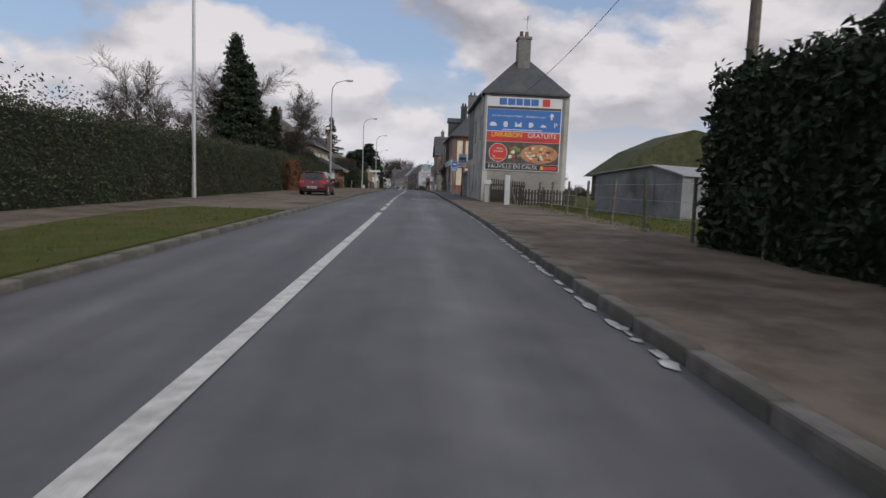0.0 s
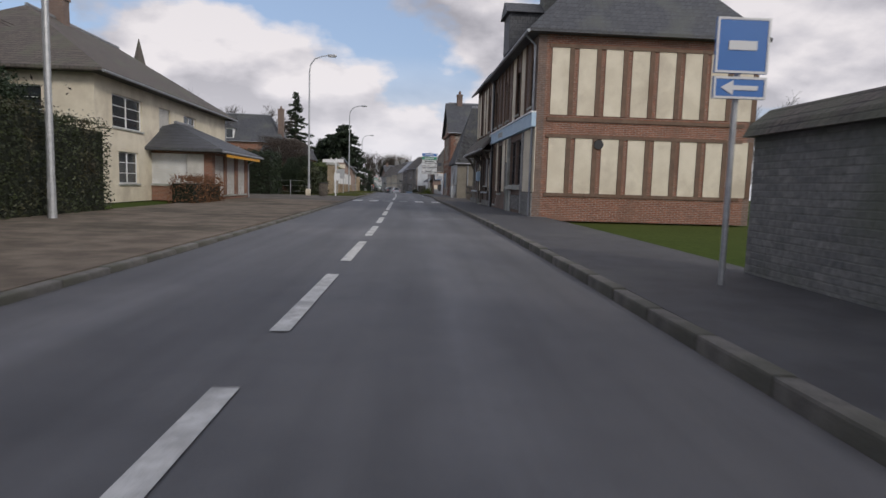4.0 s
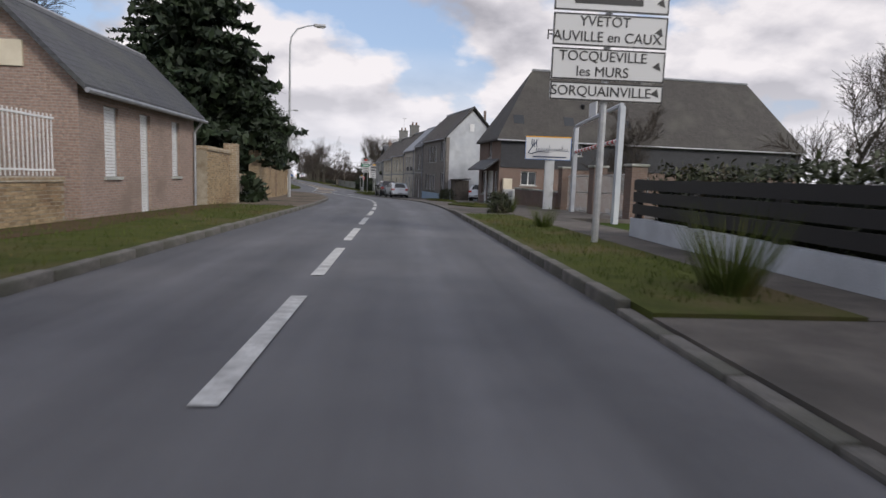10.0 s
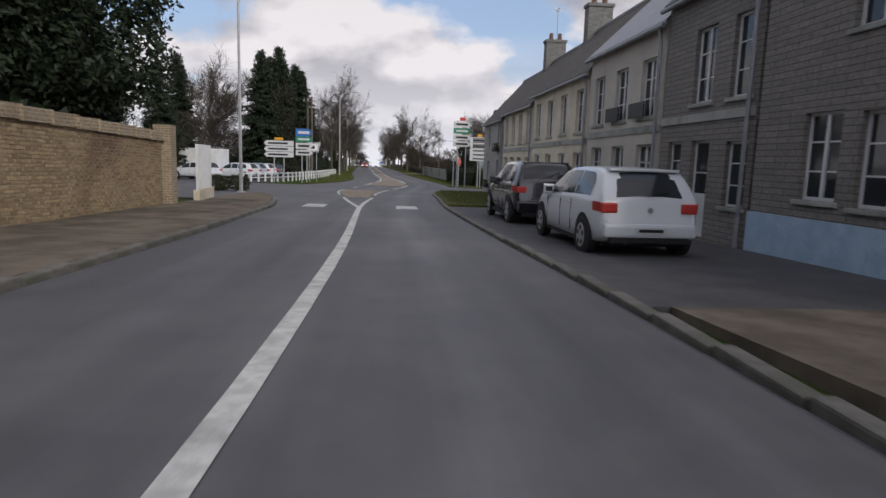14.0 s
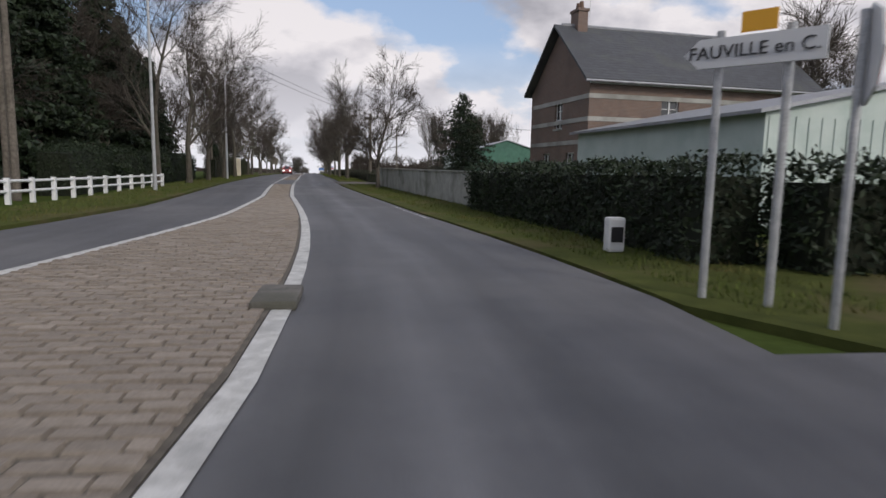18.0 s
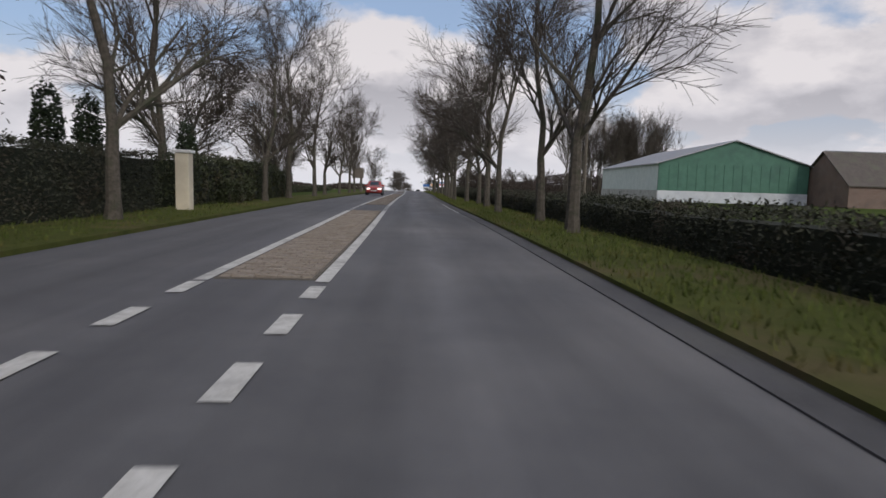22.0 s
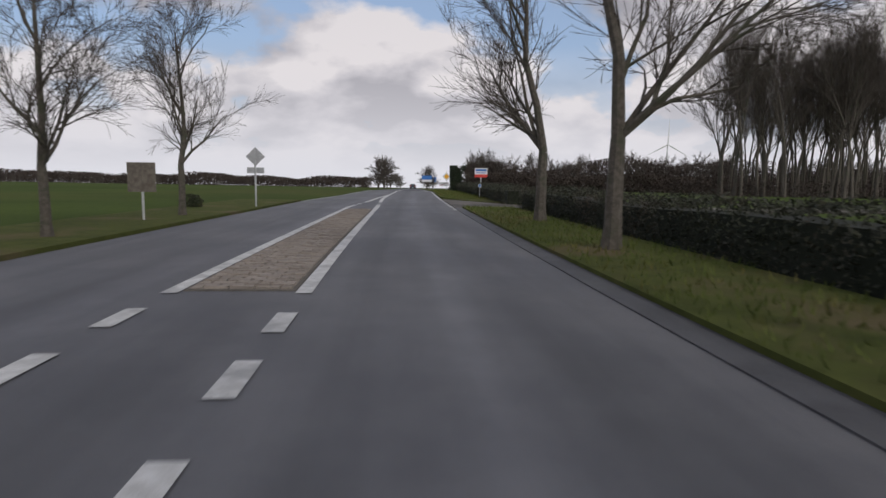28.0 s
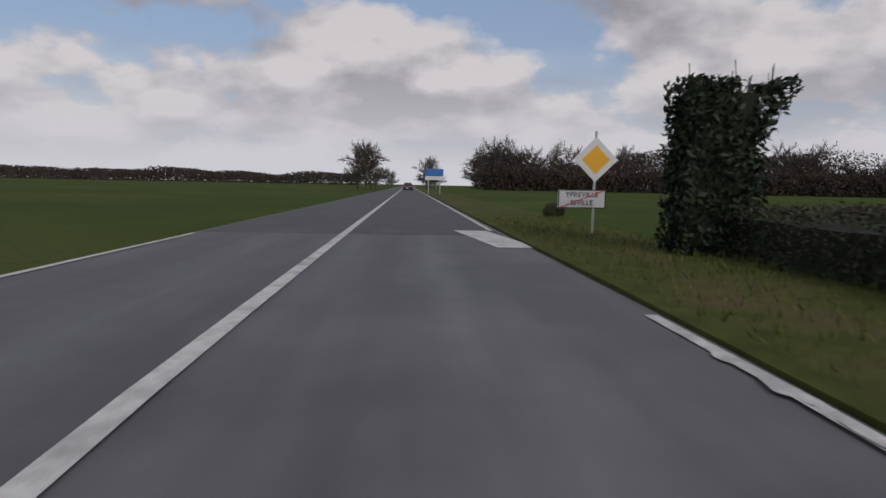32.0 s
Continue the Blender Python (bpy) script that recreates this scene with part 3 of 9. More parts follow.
def setting(name, s0, s1, ul, ur, h, material, label, category, step=2.0, deep=0.35, cross=2):
    return tagged(ribbon(name, s0, s1, ul, ur, h, deep, step, material, cross=cross), label, category, kind="structure")


K = 0.16
TERRACE = curve((177.3, 6.75), (184, 6.62), (190, 6.65), (197, 6.75), (203, 6.6), (207, 6.37), (210.4, 6.1), (214, 5.72), (217.3, 5.28))  # front of the terrace
setting("footpath_1", -20, 36.9, lambda s: UR(s) + K, 6.6, 0.10, GRAVEL, "sandy worn roadside footpath with dry dirt", "path")
setting("pavement_1", 36.9, 89, lambda s: UR(s) + K, 4.75, lambda s: 0.12, TAR, "dark asphalt pavement in front of the houses", "pavement")
setting("pavement_2", 89, 104, lambda s: UR(s) + K, 16.0, 0.11, PAVING, "pale worn forecourt behind a wooden barrier", "pavement")
setting("pavement_3", 104, 123, lambda s: UR(s) + K, 4.9, 0.10, TAR, "dark pavement beside the garage and stone house", "pavement")
setting("driveway_1", 123, 129.5, lambda s: UR(s) + K, 9.0, 0.08, PAVING, "sandy driveway in front of a white gate", "driveway")
setting("verge_1", 129.5, 146, lambda s: UR(s) + K, 4.2, 0.12, GRASS, "green grass verge with kerb", "verge")
setting("pavement_4", 129.5, 149, 4.2, 6.0, 0.09, PAVING, "narrow paved path behind the grass verge", "pavement")
setting("forecourt", 146, 177.4, lambda s: UR(s) + K, 13.0, 0.07, PAVING, "worn grey forecourt of a bakery", "forecourt")
setting("verge_2", 177.5, 180.5, lambda s: UR(s) + K + 0.3, 6.7, lambda s: 0.078 - (s - 177.5) * 0.018, GRAVEL, "rough grass strip beside the forecourt", "verge")
setting("layby", 180.5, 197.5, lambda s: UR(s) + 0.02, 6.55, 0.02, TAR, "dark asphalt parking strip before the terrace", "parking")
setting("verge_3", 197.5, 215.2, lambda s: UR(s) + K + max(0.0, s - 214) * 0.8, lambda s: TERRACE(s) - 0.08, 0.10, GRASS, "grass corner beside the side road", "verge")
setting("side_road_right", 215.2, 226.0, lambda s: UR(s) - 0.3, 60.0, 0.0, ASPHALT, "side road leaving at the junction", "road", cross=6)
setting("verge_11", 222.5, 229.0, lambda s: 6.0 - min(s - 222.5, 3.2) * 0.55, 45.0, 0.027, GRASS, "grass corner below the signposts", "verge", step=0.6, cross=6)
setting("verge_4", 225.4, 268, lambda s: max(UR(s) + 0.05, 3.2 + (226 - s) * 1.2), 7.5, 0.03, GRASS, "mossy yellow-green verge below hedge and wall", "verge")
setting("driveway_2", 268, 275, lambda s: UR(s) + 0.02, 12.0, 0.03, PAVING, "short gravelled farm entrance", "driveway")
setting("gutter", 275, 386, lambda s: UR(s) - 0.02, lambda s: UR(s) + 0.34, 0.014, TAR, "dark asphalt strip between road and verge", "gutter", deep=0.1)
setting("verge_5", 275, 386, lambda s: UR(s) + 0.33, 4.9, 0.07, GRASS, "bright green verge under the avenue trees", "verge")
setting("track", 386, 397.6, lambda s: UR(s) + 0.02, lambda s: 60.0 if s < 389.3 else 6.3 - (s - 389.2) * 0.46, 0.012, PAVING, "broad gravelled field entrance", "track", cross=6)
setting("verge_6", 389.4, 900, lambda s: max(UR(s) + 0.02, 6.3 - (s - 389.2) * 0.46), lambda s: 7.0 if s < 398 else 5.5, 0.05, GRASS, "green roadside verge", "verge", step=6)
setting("footpath_2", -20, 84, -9.6, lambda s: UL(s) - K, 0.09, GRAVEL, "broad sandy footpath beside the clipped hedge", "path")
setting("verge_7", -10, 19, lambda s: -6.6 + 0.5 * math.sin(s * 0.3), lambda s: UL(s) - K - 0.05, 0.12, GRASS, "small mown grass island between paths", "verge")
setting("pavement_5", 84, 98, -16.0, lambda s: UL(s) - K, 0.08, PAVING, "broad worn square in front of a kiosk", "pavement")
setting("verge_8", 98, 110, -6.6, lambda s: UL(s) - K, 0.12, GRASS, "grass verge with kerb beside the shrubs", "verge")
setting("driveway_3", 110, 118, -7.4, lambda s: UL(s) - K, 0.07, PAVING, "asphalt drive to an iron gate", "driveway")
setting("verge_9", 118, 148, -6.9, lambda s: UL(s) - K, 0.11, GRASS, "grassy verge in front of the flint wall", "verge")
setting("leaf_litter", 118.2, 147.5, -6.88, lambda s: -5.75 + 0.22 * math.sin(s * 1.3) + 0.15 * math.sin(s * 3.1), 0.118, LITTER, "brown fallen leaves along the foot of the wall", "leaf litter")
setting("footpath_3", 148, 203.5, -6.7, lambda s: UL(s) - K, 0.09, GRAVEL, "brown trodden footpath along the brick wall", "path")
setting("side_road_left", 199, 221, -80.0, lambda s: UL(s) + 0.3, 0.0, ASPHALT, "side road leaving at the junction", "road", cross=6)
setting("verge_10", 221, 392, -8.6, lambda s: UL(s) - 0.02, 0.08, GRASS, "green verge under the avenue trees", "verge")
setting("car_park", 221, 258, -34.0, -12.5, 0.02, TAR, "asphalt car park behind a white rail", "parking", cross=4)
setting("yard", 12, 60, 6.6, 40.0, 0.04, GRASS, "rough grass plot behind a wire fence", "lawn", cross=4)
setting("park_lawn", 84, 125, -40.0, -8.0, -0.01, GRASS, "grass of a shaded park", "lawn", cross=4)

kerbstone = bx(-0.08, -0.49, -0.2, 0.08, 0.49, 0.0, bevel=0.025)
kerb_me = bpy.data.meshes.new("kerb_stone")
kerbstone.to_mesh(kerb_me)
kerb_me.materials.append(KERB)


def kerb_row(name, s0, s1, uf, h, label):
    k = thing(name, Matrix(), label, "kerb", kind="structure")
    s = s0
    while s < s1:
        ob = new("kerb_stone", kerb_me)
        ob.parent = k
        ob.matrix_basis = spot(s + 0.5, uf(s + 0.5), h(s) + random.uniform(-0.008, 0.008), random.uniform(-0.6, 0.6))
        s += 1.0


kerb_row("kerb_right", 2, 213, lambda s: UR(s) + 0.08, curve((0, 0.13), (122, 0.13), (123.5, 0.05), (129, 0.05), (130, 0.14), (147, 0.14), (150, 0.07), (214, 0.08)), "weathered concrete kerb stones with dark moss")
kerb_row("kerb_left", 2, 198, lambda s: UL(s) - 0.08, curve((0, 0.11), (84, 0.06), (98, 0.13), (110, 0.05), (117, 0.05), (119, 0.13), (198, 0.09)), "worn concrete kerb stones beside the path")


def stripe(bm, s0, s1, u0, u1=None, w=0.15, h=0.011, step=2.0):
    """A painted stripe from s0 to s1, its middle going from u0 to u1."""
    u1 = u0 if u1 is None else u1
    n = max(1, int((s1 - s0) / step))
    last = None
    for i in range(n + 1):
        f = i / n
        s = s0 + (s1 - s0) * f
        u = u0(s) if callable(u0) else u0 + (u1 - u0) * f
        p = [bm.verts.new(at(s, u - w / 2, h)), bm.verts.new(at(s, u + w / 2, h))]
        if last:
            bm.faces.new((last[0], last[1], p[1], p[0]))
        last = p


CU = curve((0, -1.25), (17, -1.13), (35, -1.12), (78, -1.0), (116, -0.97), (143, -1.05), (157, -0.92), (169, -0.78), (180, -0.85), (186, -0.88), (195.5, -0.95))
MR = curve((195.5, -0.95), (203, -0.82), (209, -1.1), (226, -0.72), (239, -0.92), (250, -1.2), (264, -1.05), (300, -0.95), (365, -0.95), (387, -1.1), (393.5, -1.28), (398, -1.4), (430, -1.4))
ML = curve((195.5, -0.95), (203, -2.2), (210, -3.55), (224, -4.1), (230, -4.0), (239, -2.95), (250, -2.45), (300, -2.37), (365, -2.33), (386, -2.3), (393.3, -1.87), (397.5, -1.8), (407, -1.42))


def paint(name, label, *stripes):
    bm = nb()
    for a in stripes:
        stripe(bm, *a[:2], *a[2:3], w=a[3] if len(a) > 3 else 0.15)
    return tagged(part(name, bm, LINE), label, "road marking", kind="structure")


paint("centre_line_1", "solid white centre line", (-20, 21.5, CU, 0.17))
s = 23.0
while s < 76:
    paint("centre_dash", "short white centre dash", (s, s + 3.0, CU, 0.16))
    s += 4.33
paint("centre_line_2", "solid white centre line before the crossing", (77.5, 87.0, CU, 0.17))
paint("centre_line_3", "solid white centre line after the crossing", (92.0, 100.0, CU, 0.17))
s = 101.5
while s < 171.5:
    paint("centre_dash", "short white centre dash", (s, s + 3.0, CU, 0.16))
    s += 4.33
paint("centre_line_4", "solid white line leading to the traffic island", (173.8, 195.5, CU, 0.17))
paint("island_line_right", "white edge line of the paved island", (195.5, 203, MR, 0.15))
paint("island_line_left", "white edge line of the paved island", (195.5, 203, ML, 0.15))
paint("junction_line", "white line past the junction", (206, 214, MR, 0.15), (216.5, 219.0, MR, 0.15), (220.5, 223.4, MR, 0.15))
paint("junction_line_left", "white line past the junction", (206, 213, ML, 0.12), (217, 219.5, ML, 0.12))
SPLITS = ((223.6, 266.3), (279.6, 297.5), (305.0, 347.5), (365.8, 384.0))
for a, b in SPLITS:
    paint("median_line_right", "white line along the sett median", (a, b, MR, 0.17))
    paint("median_line_left", "white line along the sett median", (a, b, ML, 0.17))
for a, b in ((266.3, 279.6), (297.5, 305.0), (347.5, 365.8), (388.0, 390.6)):
    s = a + 0.7
    while s < b - 0.6:
        paint("median_dash", "short white dash between the lanes", (s, s + 0.7, MR, 0.18))
        paint("median_dash", "short white dash between the lanes", (s + 0.2, s + 0.9, ML, 0.18))
        s += 1.45
paint("median_line_end", "white line where the lanes close up", (384, 388, MR, 0.2), (384, 388, ML, 0.2))
paint("median_line_end_left", "white line running into the centre line", (391.2, 407, ML, 0.2))
paint("centre_line_5", "solid white centre line in open country", (391.2, 410, MR, 0.2), (410, 700, MR, 0.17))
paint("edge_line_right", "worn white edge line", (396, 424, lambda s: UR(s) - 0.12, 0.12), (434, 700, lambda s: UR(s) - 0.2, 0.12))
paint("edge_line_left", "worn white edge line", (392, 402, lambda s: UL(s) + 0.12, 0.1), (405, 417, lambda s: UL(s) + 0.12, 0.1), (420, 432, lambda s: UL(s) + 0.12, 0.1))
paint("edge_line_village", "worn white edge line before the driveway", (114, 122, lambda s: UR(s) - 0.15, 0.14), (124.5, 126.5, lambda s: UR(s) - 0.15, 0.14))
paint("edge_patch", "white painted patch at the road edge", (429.8, 433.9, lambda s: UR(s) - 0.25 - (s - 429.8) * 0.12, 0.8))
for i, u in enumerate((-3.25, -2.2, 0.75, 1.85)):
    paint("crossing_bar", "white bar of a pedestrian crossing", (87.6, 90.3, u, 0.55))
for u in (-1.35, -0.28):
    tagged(paint("crossing_bar", "worn faded bar of a pedestrian crossing", (87.6, 90.0, u, 0.55)), kind="structure").data.materials[0] = FADED
for u in (-2.53, 0.71):
    paint("give_way_bar", "small white bar across the lane", (195.3, 197.0, u, 0.75))


def zigzag(name, s0, u0, du, n, gap=4.2):
    bm = nb()
    for i in range(n):
        for (a, b), (c, d) in ((((0.0, 0.0), (1.6, du))), ((1.6, du), (2.6, 0.0))):
            p, q = at(s0 + i * gap + a, u0 + b, 0.006), at(s0 + i * gap + c, u0 + d, 0.006)
            w = (q - p).cross(Vector((0, 0, 1))).normalized() * 0.04
            bm.faces.new([bm.verts.new(v) for v in (p - w, q - w, q + w, p + w)])
    tagged(part(name, bm, LINE), "thin worn zigzag marking of a bus stop", "road marking", kind="structure")


zigzag("bus_stop_zigzag", 36.5, 1.4, -1.5, 3)
zigzag("bus_stop_zigzag", 92.6, -3.0, 1.5, 3, 4.5)


def setts(name, a, b, ul, ur):
    v = []
    rng = np.random.default_rng(int(a))
    s, row = a, 0
    while s < b:
        l, r = ul(s) + 0.14, ur(s) - 0.14
        n = max(1, int((r - l) / 0.25))
        w = (r - l) / n
        row += 1
        for i in range(n + row % 2):
            if SINGLE[0] < s < SINGLE[1]:
                continue
            u0, u1 = max(l, l + (i - (row % 2) * 0.5) * w) + 0.003, min(r, l + (i + 1 - (row % 2) * 0.5) * w) - 0.003
            h = 0.035 + rng.uniform(-0.008, 0.008)
            j = rng.uniform(-0.006, 0.006)
            q = [at(s + 0.018 + j, u0, -0.02), at(s + 0.018 + j, u1, -0.02), at(s + 0.128 + j, u1, -0.02), at(s + 0.128 + j, u0, -0.02)]
            t = [p + Vector((0, 0, h + 0.02 + rng.uniform(-0.006, 0.006))) + (sum(q, Vector()) / 4 - p) * 0.1 for p in q]
            v.append(t)
            for k in range(4):
                v.append([q[k], q[(k + 1) % 4], t[(k + 1) % 4], t[k]])
        s += 0.15
    return soup(name, np.array([[tuple(c) for c in f] for f in v]), SETT)


MORTAR = surface("sandy_joint", (0.09, 0.08, 0.068), (0.14, 0.125, 0.105), scale=8, rough=0.95, bump=0.2)
SINGLE = (238.0, 247.6)
for a, b in SPLITS + ((203, 212.3),):
    setting("sett_bed", a + 0.15, b - 0.15, lambda s: ML(s) + 0.1, lambda s: MR(s) - 0.1, 0.012, MORTAR, "sandy bedding between the granite setts", "paving", deep=0.1)
for a, b in SPLITS:
    tagged(setts("sett_median", a + 0.2, b - 0.2, ML, MR), "brown granite setts laid in rows between the lanes", "paving", kind="stuff")
single = [bx(-0.12, -0.056, -0.04, 0.12, 0.056, k * 0.004, bevel=0.012) for k in (-1, 0, 1)]
single_me = []
SETT1 = surface("single_granite_sett", (0.20, 0.17, 0.14), (0.30, 0.26, 0.22), scale=12, rough=0.85, bump=0.3, per=0.14, spread=0.3)
for b in single:
    me = bpy.data.meshes.new("sett")
    b.to_mesh(me)
    me.materials.append(SETT1)
    single_me.append(me)
sm = thing("sett_median_near", Matrix(), "brown granite setts laid in rows between the lanes", "paving", kind="structure")
s, row = SINGLE[0] + 0.1, 0
while s < SINGLE[1] - 0.05:
    l, r = ML(s) + 0.14, MR(s) - 0.14
    n = max(1, int((r - l) / 0.25))
    row += 1
    for i in range(n):
        ob = new("sett", random.choice(single_me))
        ob.parent = sm
        ob.matrix_basis = spot(s, l + (i + 0.5 + 0.25 * (row % 2 - 0.5)) * (r - l) / n, 0.036, random.uniform(-1, 1))
    s += 0.15
tagged(setts("sett_island", 203, 212.3, ML, MR), "brown granite setts of a traffic island", "paving", kind="stuff")


def blades(name, s0, s1, ul, ur, n, tall, h=0.09):
    rng = np.random.default_rng(int(s0 * 7 + n))
    v = np.empty((n, 3, 3))
    for i in range(n):
        s = rng.uniform(s0, s1)
        l, r = ul(s), ur(s)
        p = at(s, l + (r - l) * rng.random(), h - 0.01)
        a = rng.uniform(0, 6.28)
        w = np.array([math.cos(a), math.sin(a), 0]) * rng.uniform(0.008, 0.016)
        tip = np.array([rng.normal(0, 0.35), rng.normal(0, 0.35), 1.0]) * tall * rng.uniform(0.4, 1.2)
        p = np.array(p)
        v[i] = p - w, p + w, p + tip
    tagged(soup(name, v, BLADE), "short rough grass blades on the verge", "grass", kind="stuff")


for s0, s1, l, r, n in ((-2, 19, lambda s: -6.5, lambda s: UL(s) - 0.3, 5000), (98, 110, lambda s: -6.5, lambda s: UL(s) - 0.3, 4000), (118, 148, lambda s: -6.8, lambda s: UL(s) - 0.3, 6000),
                        (130, 146, lambda s: UR(s) + 0.3, lambda s: 4.1, 4500), (276, 330, lambda s: UR(s) + 0.3, lambda s: 4.8, 11000),
                        (330, 386, lambda s: UR(s) + 0.3, lambda s: 4.8, 9000), (396, 440, lambda s: UR(s) + 0.1, lambda s: 5.4, 9000), (222, 300, lambda s: -8.4, lambda s: UL(s) - 0.2, 9000), (15, 36, lambda s: 5.6, lambda s: 14.0, 7000)):
    blades("grass_blades", s0, s1, l, r, n, 0.11)
blades("grass_blades", 223, 229, lambda s: 6.2, lambda s: 22.0, 3500, 0.12, 0.03)
blades("grass_blades", 227, 268, lambda s: UR(s) + 0.5, lambda s: 5.0, 9000, 0.10, 0.03)
blades("grass_blades", 198, 214.5, lambda s: UR(s) + 0.4, lambda s: TERRACE(s) - 0.3, 4500, 0.12)


def flaked(name, s0, s1, uf, wide, label):
    """A worn, broken-up painted edge: many ragged scraps of different size."""
    rng = random.Random(int(s0 * 10))
    bm = nb()
    s = s0
    while s < s1:
        l, w = rng.uniform(0.12, 0.5), wide * rng.uniform(0.35, 1.0)
        u = uf(s) + rng.uniform(-0.1, 0.1) * wide
        n = 9
        c = [at(s + l / 2 * math.cos(2 * math.pi * k / n) * rng.uniform(0.6, 1.1), u + w / 2 * math.sin(2 * math.pi * k / n) * rng.uniform(0.6, 1.1), 0.013) for k in range(n)]
        bm.faces.new([bm.verts.new(p) for p in c])
        s += l * rng.uniform(0.7, 1.6)
    bmesh.ops.recalc_face_normals(bm, faces=bm.faces)
    return tagged(part(name, bm, LINE), label, "road marking", kind="structure")


flaked("flaked_edge", 4, 36, lambda s: UR(s) - 0.08, 0.16, "pale crumbling road edge")
flaked("flaked_edge", 298, 310, lambda s: UR(s) - 0.12, 0.22, "flaked white remains of an edge line")
flaked("flaked_edge", 384, 397, lambda s: UR(s) - 0.1, 0.25, "flaked white remains of an edge line")
flaked("flaked_edge", 238, 243, lambda s: UR(s) - 0.2, 0.12, "flaked white remains of an edge line")
flaked("flaked_edge", 405, 424, lambda s: UR(s) - 0.14, 0.2, "flaked white remains of an edge line")

# ---- buildings ----
def panel(bm, L, H, thick, holes, m):
    """A wall from (0, 0) to (L, H), front at y 0, with real openings (x0, x1, z0, z1)."""
    xs = sorted({0.0, L, *[v for o in holes for v in o[:2]]})
    zs = sorted({0.0, H, *[v for o in holes for v in o[2:4]]})
    def quad(*ps):
        bm.faces.new([bm.verts.new(m @ Vector(p)) for p in ps])
    for x0, x1 in zip(xs, xs[1:]):
        for z0, z1 in zip(zs, zs[1:]):
            cx, cz = (x0 + x1) / 2, (z0 + z1) / 2
            if any(o[0] < cx < o[1] and o[2] < cz < o[3] for o in holes):
                continue
            quad((x0, 0, z0), (x1, 0, z0), (x1, 0, z1), (x0, 0, z1))
            quad((x0, thick, z1), (x1, thick, z1), (x1, thick, z0), (x0, thick, z0))
    for x0, x1, z0, z1 in [o[:4] for o in holes] + [(L, 0.0, H, 0.0)]:
        quad((x0, 0, z0), (x0, 0, z1), (x0, thick, z1), (x0, thick, z0))
        quad((x1, 0, z1), (x1, 0, z0), (x1, thick, z0), (x1, thick, z1))
        quad((x0, 0, z1), (x1, 0, z1), (x1, thick, z1), (x0, thick, z1))
        quad((x1, 0, z0), (x0, 0, z0), (x0, thick, z0), (x1, thick, z0))


def window(parent, m, x0, x1, z0, z1, kind, frame_mat=None, sill_mat=None, shut=None):
    """Fills an opening: w window, c curtained window, s rolled-down shutter, d door, g garage door, with shutters if shut is a material."""
    frame_mat = frame_mat or WHITE
    w, h = x1 - x0, z1 - z0
    mm = m @ pose(x0, 0.0, z0)
    if kind in "wcd":
        name = "door" if kind == "d" else "window"
        win = part(name, nb(), frame_mat, parent)
        bm = nb()
        f = 0.055
        for a in ((0, 0.1, 0, f, 0.17, h), (w - f, 0.1, 0, w, 0.17, h), (f, 0.1, 0, w - f, 0.17, f), (f, 0.1, h - f, w - f, 0.17, h)):
            box(bm, *a, m=mm)
        n = 2 if w > 0.75 else 1
        for i in range(1, n):
            box(bm, w * i / n - 0.035, 0.095, f, w * i / n + 0.035, 0.175, h - f, m=mm)
        if h > 1.0:
            for i in range(n):
                for k in (1, 2):
                    box(bm, w * i / n + 0.05, 0.11, h * k / 3 - 0.014, w * (i + 1) / n - 0.05, 0.15, h * k / 3 + 0.014, m=mm)
        part("frame", bm, frame_mat, win)
        if kind == "d":
            part("lower_panel", bx(f, 0.12, f, w - f, 0.16, h * 0.45, m=mm), frame_mat, win)
            part("handle", bx(w * 0.82, 0.06, h * 0.47, w * 0.9, 0.1, h * 0.5, m=mm), GALV, win)
        for i in range(n):
            part("pane", bx(w * i / n + f * 0.8, 0.125, f * 0.8, w * (i + 1) / n - f * 0.8, 0.135, h - f * 0.8, m=mm), GLASS, win)
        if kind == "c":
            for a, b in ((f, w * 0.38), (w * 0.62, w - f)):
                part("curtain", bx(a, 0.2, f, b, 0.215, h - f, m=mm), CURTAIN, win)
        if kind != "d" and sill_mat is not False:
            part("sill", bx(-0.08, -0.06, -0.08, w + 0.08, 0.12, 0.0, bevel=0.012, m=mm), sill_mat or CONCRETE, win)
    else:
        sh = part("roller_shutter" if kind == "s" else "garage_door", nb(), frame_mat, parent)
        step = 0.075 if kind == "s" else 0.4
        n = max(2, int(h / step))
        for i in range(n):
            bm = nb()
            box(bm, 0.03, 0.1, h * i / n + 0.004, w - 0.03, 0.13, h * (i + 1) / n - 0.006, m=mm)
            part("slat", bm, frame_mat, sh)
        part("rail", bx(0, 0.08, 0, 0.03, 0.16, h, m=mm), GALV, sh)
        part("rail", bx(w - 0.03, 0.08, 0, w, 0.16, h, m=mm), GALV, sh)
        if kind == "s":
            part("sill", bx(-0.08, -0.06, -0.08, w + 0.08, 0.12, 0.0, bevel=0.012, m=mm), sill_mat or CONCRETE, sh)
    if shut is not None:
        for a in (-0.36 * w - 0.02, w + 0.02):
            bm = box(nb(), a, -0.045, 0.0, a + 0.36 * w, -0.005, h, m=mm)
            for k in (0.18, 0.8):
                box(bm, a + 0.02, -0.065, h * k - 0.04, a + 0.36 * w - 0.02, -0.046, h * k + 0.04, m=mm)
            part("shutter", bm, shut, parent, "painted wooden shutter")


